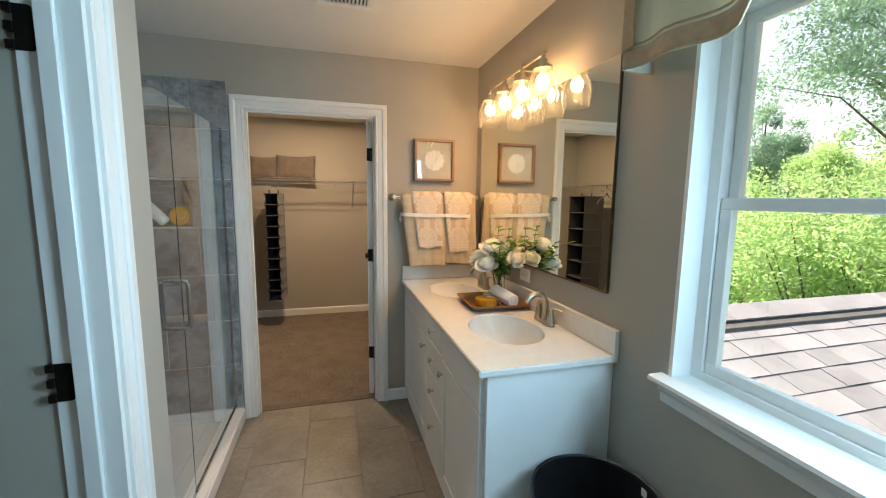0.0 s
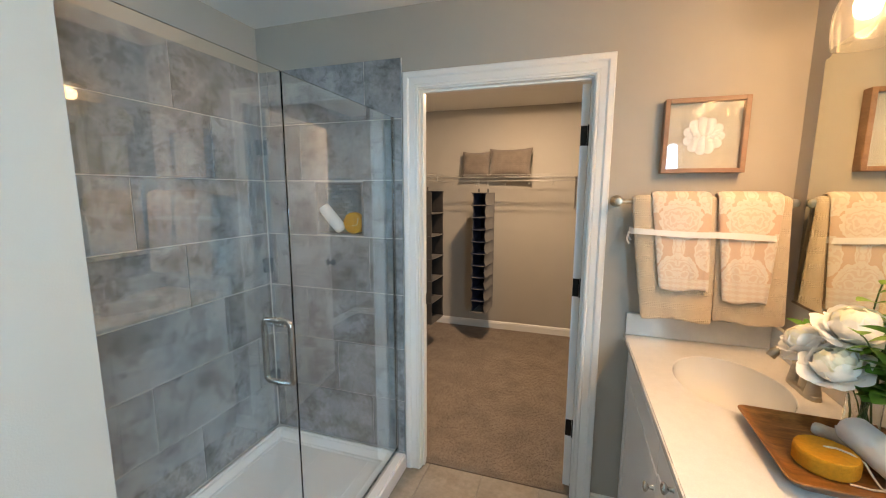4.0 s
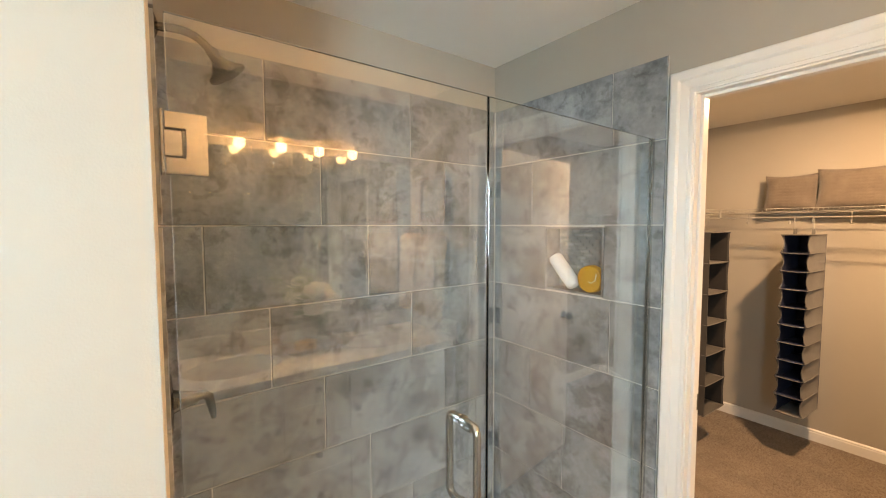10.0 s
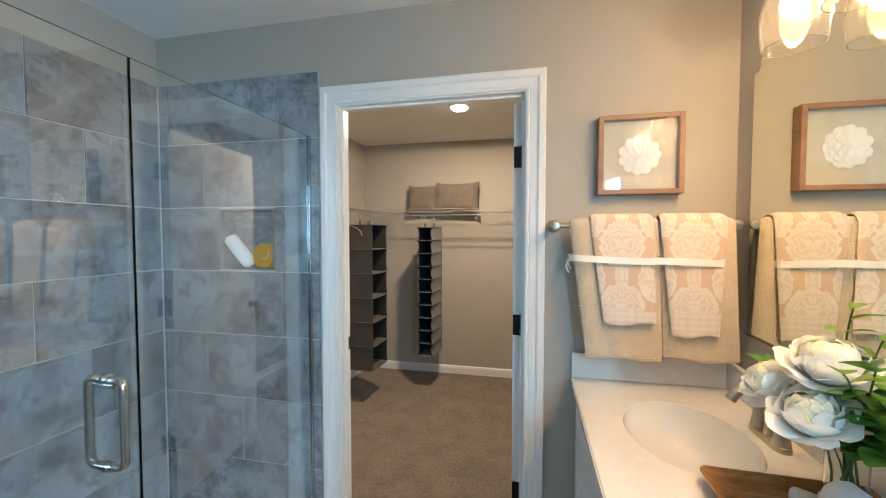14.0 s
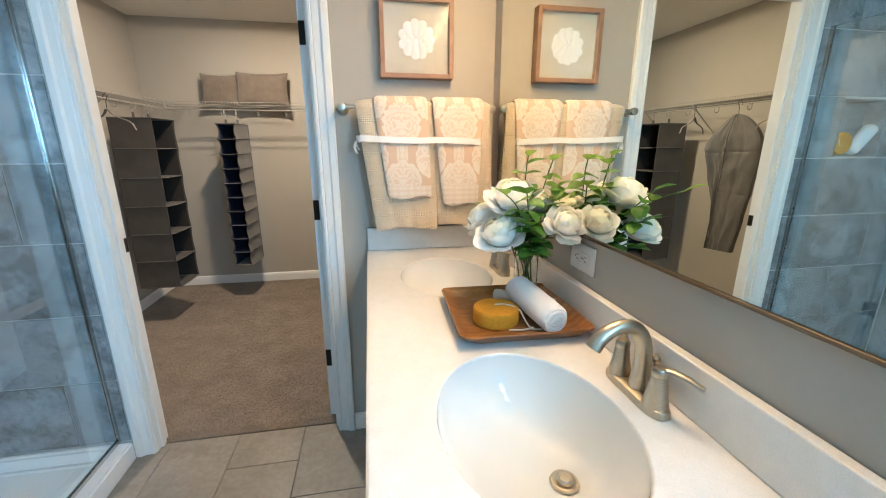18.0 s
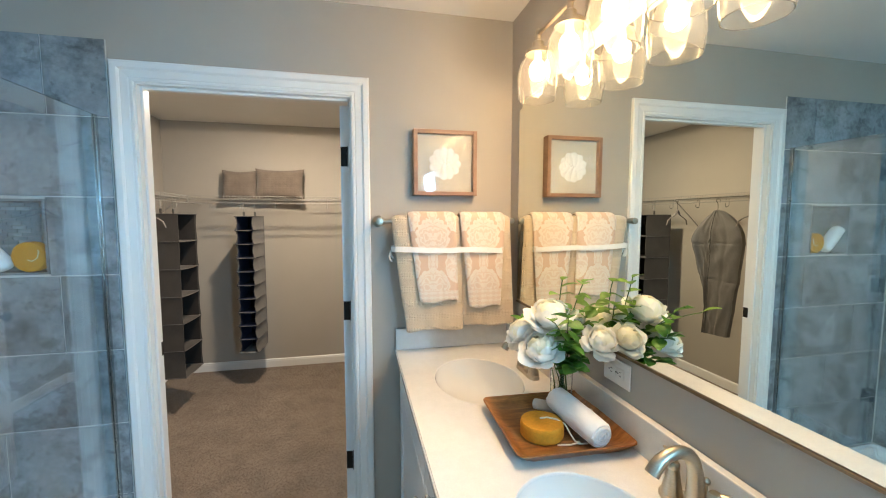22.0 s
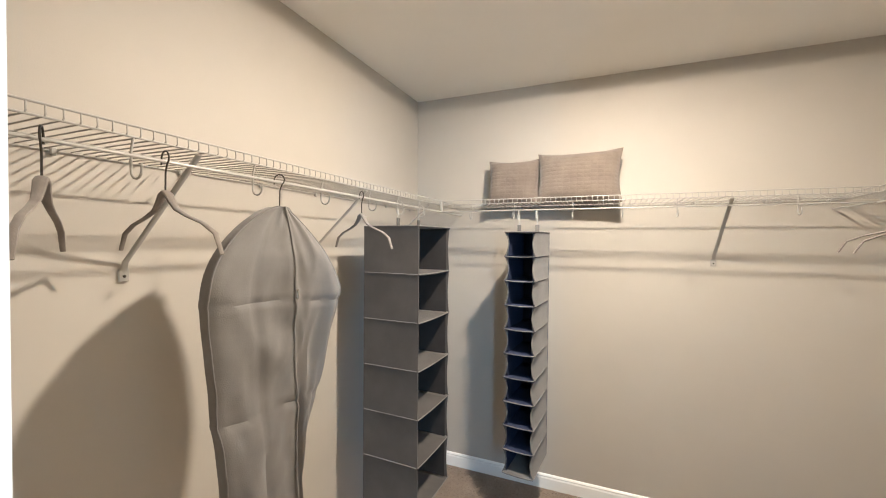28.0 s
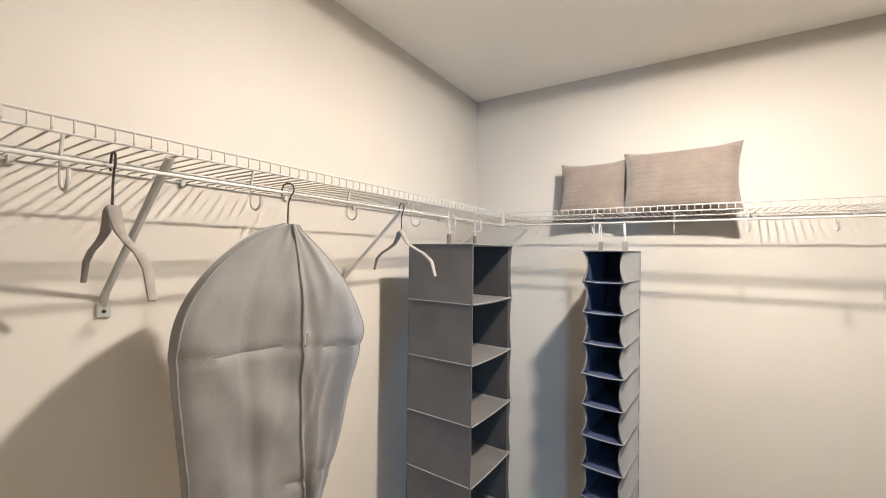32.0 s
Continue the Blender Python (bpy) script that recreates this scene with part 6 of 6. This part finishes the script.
def organiser(name, label, at, rz, w, d, cell, n, fabric, lining, tread, bulge):
    """A hanging fabric organiser: front open towards -y, top at z = 0."""
    o = thing(name, label, "organiser", at, rz)
    t = 0.004
    for sx in (-1, 1):
        bm = bmesh.new()
        rows_ = []
        for k in range(n * 6 + 1):
            z = -cell * k / 6
            b = bulge * math.sin(math.pi * (k % 6) / 6)
            rows_.append([(bm.verts.new((sx * (w / 2 - b * e), -d + d * q / 6 + (0.5 * b if q == 0 else 0), z)), bm.verts.new((sx * (w / 2 - b * e - t), -d + d * q / 6 + (0.5 * b if q == 0 else 0), z))) for q, e in zip(range(7), (1.2, 0.9, 0.6, 0.5, 0.5, 0.4, 0.2))])
        for a, b in zip(rows_, rows_[1:]):
            for q in range(6):
                bm.faces.new((a[q][0], a[q + 1][0], b[q + 1][0], b[q][0]))
                bm.faces.new((a[q][1], b[q][1], b[q + 1][1], a[q + 1][1]))
            bm.faces.new((a[0][0], b[0][0], b[0][1], a[0][1]))
        bmesh.ops.recalc_face_normals(bm, faces=bm.faces[:])
        part("side_panel", bm, fabric, o, smooth=True)
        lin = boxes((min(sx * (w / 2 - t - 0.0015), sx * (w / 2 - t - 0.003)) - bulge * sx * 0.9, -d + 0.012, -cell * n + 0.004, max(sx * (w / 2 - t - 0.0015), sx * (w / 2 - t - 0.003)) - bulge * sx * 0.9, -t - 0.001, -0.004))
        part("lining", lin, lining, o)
    for k in range(n + 1):
        for sx in (-1, 1):
            part("seam", tube([(sx * (w / 2 + 0.0005), -d + 0.003, -cell * k), (sx * (w / 2 + 0.0005), -0.003, -cell * k)], 0.0018, 6), SEAM, o)
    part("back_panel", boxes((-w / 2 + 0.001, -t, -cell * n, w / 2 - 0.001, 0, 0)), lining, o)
    for k in range(n + 1):
        z = -cell * k
        bm = bmesh.new()
        g = []
        for i in range(9):
            u = 2 * i / 8 - 1
            sag = -0.004 * (1 - u * u) * (0 if k == 0 else 1)
            g.append([bm.verts.new((u * (w / 2 - 0.0005), y, z + sag * f)) for y, f in ((-d - 0.002, 1.0), (-d * 0.66, 0.8), (-d * 0.33, 0.6), (-0.001, 0.2))])
        for a, b in zip(g, g[1:]):
            for q in range(3):
                bm.faces.new((a[q], b[q], b[q + 1], a[q + 1]))
        shf = part("shelf", bm, tread if 0 < k < n else fabric, o, smooth=True)
        shf.modifiers.new("thick", "SOLIDIFY").thickness = 0.005
        part("front_piping", tube([(2 * i / 8 * (w / 2) - w / 2, -d - 0.003, z - 0.004 * (1 - (2 * i / 8 - 1) ** 2) * (0 if k == 0 else 1)) for i in range(9)], 0.0022, 6), SEAM, shf, smooth=True)
    for sx in (-1, 1):
        x = sx * w * 0.30
        part("strap", soft_box(x - 0.010, -d * 0.5 - 0.004, 0.002, x + 0.010, -d * 0.5 + 0.004, 0.040, 0.002, 1), fabric, o)
        hk2 = [(x, -d * 0.5, 0.030), (x, -d * 0.5, 0.075)] + [(x, -d * 0.5 + 0.014 * math.cos(a) - 0.014, 0.084 + 0.028 * math.sin(a)) for a in (radians(q) for q in (0, 45, 90, 135, 180, 215))]
        part("hook", tube(hk2, 0.0030, 8), WIRE, o, "white metal hook", True)
    return o


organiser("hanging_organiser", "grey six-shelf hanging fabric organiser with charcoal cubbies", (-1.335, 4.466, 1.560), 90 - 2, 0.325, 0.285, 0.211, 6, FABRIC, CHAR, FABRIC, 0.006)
organiser("shoe_organiser", "grey ten-shelf hanging shoe organiser with navy cubbies", (-0.684, 5.003, 1.544), -5, 0.160, 0.285, 0.122, 10, FABRIC_LIGHT, NAVY, NAVY, 0.014)

# ---- pillows ----
TAUPE = surf("taupe quilted fabric", (0.142, 0.113, 0.091), (0.18, 0.145, 0.118), 10, 0.85, bump=0.7, bscale=85, sheen=0.4, grain=0.12, gscale=300)


def quilted(m, step, depth):
    """Stitched channels in both directions across a cushion."""
    n, ln = m.node_tree.nodes, m.node_tree.links
    tc, sp = n.new("ShaderNodeTexCoord"), n.new("ShaderNodeSeparateXYZ")
    ln.new(tc.outputs["Object"], sp.inputs[0])
    waves = []
    for ax, st in (("X", step * 1.6), ("Z", step)):
        k, sn, ab = n.new("ShaderNodeMath"), n.new("ShaderNodeMath"), n.new("ShaderNodeMath")
        k.operation, sn.operation, ab.operation = "MULTIPLY", "SINE", "ABSOLUTE"
        k.inputs[1].default_value = math.pi / st
        ln.new(sp.outputs[ax], k.inputs[0])
        ln.new(k.outputs[0], sn.inputs[0])
        ln.new(sn.outputs[0], ab.inputs[0])
        pw = n.new("ShaderNodeMath")
        pw.operation, pw.inputs[1].default_value = "POWER", 0.4
        ln.new(ab.outputs[0], pw.inputs[0])
        waves.append(pw.outputs[0])
    mn, bp = n.new("ShaderNodeMath"), n.new("ShaderNodeBump")
    mn.operation = "MULTIPLY"
    ln.new(waves[0], mn.inputs[0])
    ln.new(waves[1], mn.inputs[1])
    bp.inputs["Strength"].default_value, bp.inputs["Distance"].default_value = 0.28, depth
    old = n["Principled BSDF"].inputs["Normal"].links[0].from_socket
    ln.new(old, bp.inputs["Normal"])
    ln.new(mn.outputs[0], bp.inputs["Height"])
    ln.new(bp.outputs["Normal"], n["Principled BSDF"].inputs["Normal"])
    return m


quilted(TAUPE, 0.022, 0.004)


def pillow(label, at, rz, w, h, d, lean):
    p = thing("pillow", label, "pillow", at, group="pillows on the shelf")
    p.matrix_basis = pose(*at, lean, 0, rz)
    bm = bmesh.new()
    n = 18
    sides = []
    for sg in (-1, 1):
        g = []
        for i in range(n + 1):
            u = 2 * i / n - 1
            row = []
            for j in range(n + 1):
                v = 2 * j / n - 1
                puff = ((1 - u ** 4) * (1 - v ** 4)) ** 0.62
                pinch = 0.085 * (abs(u) ** 3) * (1 - v * v)
                pz = 0.115 * (abs(v) ** 3) * (1 - u * u)
                rc = 0.006 * (u * v) ** 8
                x = u * w / 2 * (1 - pinch - rc)
                z = h / 2 + v * h / 2 * (1 - pz - rc)
                y = sg * (d / 2 * puff + 0.001) + 0.004 * noise.noise(Vector((u * 3, v * 3, sg * 2)))
                row.append(bm.verts.new((x, y, z)))
            g.append(row)
        sides.append(g)
    for g in sides:
        for i in range(n):
            for j in range(n):
                bm.faces.new((g[i][j], g[i + 1][j], g[i + 1][j + 1], g[i][j + 1]))
    bmesh.ops.remove_doubles(bm, verts=bm.verts[:], dist=0.0035)
    bmesh.ops.recalc_face_normals(bm, faces=bm.faces[:])
    part("cushion", bm, TAUPE, p, smooth=True)
    return p


pillow("small taupe quilted pillow standing on wire shelf", (-0.830, 5.080, SZ + 0.0035), 3, 0.31, 0.282, 0.10, -9)
pillow("large taupe quilted pillow standing on wire shelf", (-0.468, 5.062, SZ + 0.0035), -2, 0.455, 0.303, 0.12, -9)

# ---- closet downlight ----
dl = thing("ceiling_downlight", "round white low-profile ceiling light switched on", "ceiling light", (-0.266, 4.09, H))
part("trim_ring", lathe([(0, -0.0005), (0.080, -0.0005), (0.080, -0.008), (0.074, -0.014), (0.060, -0.016), (0.0, -0.016)], 40), TRIM, dl, smooth=True)
part("lens", lathe([(0.058, -0.0165), (0.057, -0.024), (0.050, -0.030), (0.035, -0.033), (0, -0.0345)], 40), LED, dl, "glowing white lens", True)



# ---- floor tiles ----
FT = {}


def floor_tile(x0, x1, y0, y1):
    key = (round(x1 - x0, 3), round(y1 - y0, 3))
    if key not in FT:
        w, h = key
        bm = boxes((-w / 2, -h / 2, -0.006, w / 2, h / 2, 0.0))
        bmesh.ops.bevel(bm, geom=[e for e in bm.edges if all(v.co.z > -0.001 for v in e.verts)], offset=0.0012, segments=1, affect="EDGES")
        FT[key] = mesh_of("tile", bm, FLOOR_TILE)
    piece("tile", FT[key], floor_bath, pose((x0 + x1) / 2, (y0 + y1) / 2, 0))


JX = [-0.843, -0.538, -0.233, 0.072, 0.377, 0.682, 0.987]
for c, (xa, xb) in enumerate(zip(JX, JX[1:])):
    xa, xb = max(xa, -0.655), min(xb, RIGHT)
    y = 2.833
    first = (0.42, 0.02, 0.22)[c % 3]
    while y > -1.09:
        y0 = max(-1.095, y - (first if y > 2.83 and first > 0.05 else 0.61))
        floor_tile(xa + 0.0015, xb - 0.0015, y0 + 0.0015, y - 0.0015)
        y = y0

# ---- carpet pile ----
rs = np.random.RandomState(5)
N1, N2 = 3200, 88000
px = np.concatenate([rs.uniform(DX0 + 0.02, DX1 - 0.02, N1), rs.uniform(CL + 0.01, CR - 0.01, N2)])
py = np.concatenate([rs.uniform(2.838, BACK + WT + 0.01, N1), rs.uniform(BACK + WT + 0.01, CB - 0.02, N2)])
ph = rs.uniform(0.002, 0.0045, len(px))
pr = rs.uniform(0.0040, 0.0068, len(px))
pa = rs.uniform(0, 6.28, len(px))
lx, ly = rs.normal(0, 0.004, len(px)), rs.normal(0, 0.004, len(px))
vs = np.empty((len(px), 4, 3))
for k in range(3):
    vs[:, k] = np.stack([px + pr * np.cos(pa + k * 2.094), py + pr * np.sin(pa + k * 2.094), np.full(len(px), 0.0038)], -1)
vs[:, 3] = np.stack([px + lx, py + ly, 0.004 + ph], -1)
base = np.arange(len(px)) * 4
tri = np.concatenate([np.stack([base, base + 1, base + 3], -1), np.stack([base + 1, base + 2, base + 3], -1), np.stack([base + 2, base, base + 3], -1)])
me = bpy.data.meshes.new("carpet_pile")
me.from_pydata(vs.reshape(-1, 3).tolist(), [], tri.tolist())
me.materials.append(CARPET)
pile = tagged(new("carpet_pile", me), "short brown carpet pile", kind="stuff")
pile.parent = floor_closet

# ---- outside ----
SHINGLE = surf("weathered grey shingle", (0.136, 0.155, 0.181), (0.222, 0.247, 0.283), 1.4, 0.9, bump=0.6, bscale=320, rand=True, grain=0.12, gscale=140, lo=0.35, hi=0.65)
SIDING = surf("pale siding", (0.50, 0.49, 0.46), (0.55, 0.54, 0.51), 3, 0.7)
VENT = surf("dark ridge vent", (0.07, 0.075, 0.08), (0.10, 0.105, 0.11), 20, 0.6)
setting("ground", boxes((-300, -300, -3.3, 300, 300, -3.05)), surf("grass ground", (0.05, 0.09, 0.02), (0.09, 0.15, 0.035), 0.8, 0.95, bump=0.5, bscale=8), "green lawn below the window", "ground")
setting("wall_storey_below", boxes((-1.79, -1.22, -3.05, RIGHT + 0.14, CB + 0.12, -0.145)), SIDING, "plain house wall of the storey below", "wall")
RY, RZ0, SL = 2.05, 0.748, 0.35
RX0, RX1 = RIGHT + 0.15, 6.2
roof = thing("porch_roof", "low gabled roof of weathered grey shingles", "roof", (RX0, RY, RZ0))
L = RX1 - RX0
deck = extrude_profile([(0, -0.02), (2.6, -0.02 - 2.6 * SL), (2.6, -0.14 - 2.6 * SL), (0, -0.14), (-2.6, -0.14 - 2.6 * SL), (-2.6, -0.02 - 2.6 * SL)], (0, 0, 0), (L, 0, 0), (0, 1, 0), (0, 0, 1))
part("roof_deck", deck, SHINGLE, roof)
part("gable_wall", boxes((0.05, -2.2, -1.4 - 2.55, L - 0.2, 2.2, -1.35)), SIDING, roof)
ang = math.degrees(math.atan(SL))
tabs = {}
rt = random.Random(8)
cosr = math.cos(math.radians(ang))
for r in range(17):
    x = -0.15 * (r % 3)
    dist = 0.125 + 0.146 * r
    while x < 4.3:
        w = rt.choice((0.20, 0.24, 0.28, 0.33))
        if w not in tabs:
            bm = boxes((0.002, -0.165, -0.003, w - 0.0015, 0.02, 0.008))
            tabs[w] = mesh_of("shingle", bm, SHINGLE)
        if x + w > 0:
            lift = rt.uniform(0, 0.004)
            piece("shingle", tabs[w], roof, pose(max(x, 0), -dist * cosr, -0.02 - dist * cosr * SL + 0.006 + lift, ang - 2.4, 0, 0))
        x += w
bm = extrude_profile([(-0.205, -0.050), (-0.205, -0.082), (0, -0.012), (0.205, -0.082), (0.205, -0.050), (0, 0.022)], (0, 0, 0), (L, 0, 0), (0, 1, 0), (0, 0, 1))
part("ridge_vent", bm, VENT, roof, "dark ridge vent strip")
cap = mesh_of("cap_shingle", extrude_profile([(-0.155, -0.020), (-0.155, -0.030), (0, 0.024), (0.155, -0.030), (0.155, -0.020), (0, 0.034)], (0, 0, 0), (0.17, 0, 0.004), (0, 1, 0), (0, 0, 1)), SHINGLE)
for k in range(30):
    piece("cap_shingle", cap, roof, pose(0.01 + k * 0.15, 0, 0.004))

LEAVES = thin(surf("sunlit leaves", (0.31, 0.53, 0.22), (0.49, 0.72, 0.36), 0.9, 0.55, lo=0.3, hi=0.7), 0.55)
LEAVES_B = thin(surf("blue green leaves", (0.19, 0.37, 0.265), (0.33, 0.53, 0.41), 0.9, 0.55, lo=0.3, hi=0.7), 0.55)
BARK = surf("grey bark", (0.10, 0.085, 0.07), (0.16, 0.14, 0.12), 6, 0.9, bump=0.6, bscale=40)


def leaf_cloud(name, centres, count, size, seed, material):
    """Many small folded leaves scattered round clump centres (x, y, z, radius)."""
    r_ = np.random.RandomState(seed)
    c = np.array(centres)
    pick = r_.choice(len(c), count, p=c[:, 3] ** 2 / (c[:, 3] ** 2).sum())
    d = r_.normal(size=(count, 3))
    d /= np.linalg.norm(d, axis=1, keepdims=True)
    p = c[pick, :3] + d * (c[pick, 3] * r_.uniform(0.1, 1.3, count) ** 0.8)[:, None] * (1.0, 1.0, 0.75)
    a = r_.normal(size=(count, 3))
    a /= np.linalg.norm(a, axis=1, keepdims=True)
    b = np.cross(a, r_.normal(size=(count, 3)))
    b /= np.linalg.norm(b, axis=1, keepdims=True)
    n = np.cross(a, b)
    sz = (size * r_.uniform(0.6, 1.3, count))[:, None]
    v = np.stack([p - a * sz, p + b * sz * 0.42 + n * sz * 0.15, p + a * sz, p - b * sz * 0.42 + n * sz * 0.15], 1)
    i = np.arange(count)[:, None] * 4
    f = np.concatenate([i + (0, 1, 2), i + (0, 2, 3)])
    me_ = bpy.data.meshes.new(name)
    me_.from_pydata(v.reshape(-1, 3).tolist(), [], f.tolist())
    me_.materials.append(material)
    return me_


def tree(label, at, crown, clumps_, count, size, seed, material):
    """A tapered trunk, limbs and leaf clumps; crown = (middle height, side radius, height radius)."""
    t = thing("tree", label, "tree", at, group="trees behind the house")
    r_ = random.Random(seed)
    zc, rx, rz_ = crown
    bm = tube([(0, 0, 0), (0.05, 0.03, zc * 0.35), (-0.04, 0.05, zc * 0.7), (0.02, 0, zc + rz_ * 0.6)], [0.20, 0.16, 0.11, 0.02], 10)
    clumps = []
    for k in range(clumps_):
        d = Vector((r_.gauss(0, 1), r_.gauss(0, 1), r_.gauss(0, 1))).normalized() * r_.uniform(0.45, 1.0)
        tip = (d.x * rx, d.y * rx, zc + d.z * rz_)
        root = min(tip[2] * 0.85, zc)
        tube([(0, 0, root * 0.8), (tip[0] * 0.5, tip[1] * 0.5, (root + tip[2]) / 2), tip], [0.038, 0.018, 0.005], 6, bm)
        clumps.append((*tip, r_.uniform(0.17, 0.36) * rx))
    part("trunk", bm, BARK, t, smooth=True)
    ob = new("crown", leaf_cloud("crown", clumps, count, size, seed, material))
    ob.parent = t


def away(bearing, dist, z=-3.05):
    return (dist * math.sin(radians(bearing)), dist * math.cos(radians(bearing)), z)


tree("tall broadleaf tree with light green crown", away(66.5, 13), (9.0, 3.5, 3.4), 46, 44000, 0.055, 31, LEAVES_B)
tree("slender broadleaf tree beyond the roof", away(54.0, 25), (7.2, 1.9, 2.2), 30, 20000, 0.065, 32, LEAVES_B)
tree("broadleaf tree beyond the roof", away(60, 22), (6.0, 1.6, 1.7), 26, 16000, 0.065, 33, LEAVES)
tree("broadleaf tree at the edge of the lawn", away(57, 30), (5.6, 2.6, 1.6), 22, 7000, 0.10, 34, LEAVES_B)
tree("broadleaf tree at the edge of the lawn", away(65, 30), (6.0, 2.6, 1.8), 22, 7000, 0.10, 35, LEAVES)
for k, (bear, dist, top) in enumerate(((46, 12, 1.3), (51, 11, 0.9), (56, 12.5, 1.5), (61, 11, 1.2), (66, 12, 1.7), (71, 11.5, 1.4), (49, 15.5, 2.0), (58, 16, 2.2), (68, 16, 2.4))):
    bx, by_, _ = away(bear, dist)
    r_ = random.Random(60 + k)
    bush = thing("bush", "dense sunlit green bush beyond the roof", "bush", (bx, by_, -3.05), group="bushes behind the house")
    cl = [(r_.uniform(-1.5, 1.5), r_.uniform(-1.3, 1.3), r_.uniform(0.4, top + 3.05), r_.uniform(0.5, 0.95)) for _ in range(26)]
    ob = new("foliage", leaf_cloud("foliage", cl, 9500, 0.058, 90 + k, LEAVES))
    ob.parent = bush
    bm = bmesh.new()
    for c in cl[:9]:
        tube([(0, 0, 0), (c[0] * 0.4, c[1] * 0.4, c[2] * 0.5), c[:3]], [0.05, 0.03, 0.01], 6, bm)
    part("branches", bm, BARK, bush, smooth=True)
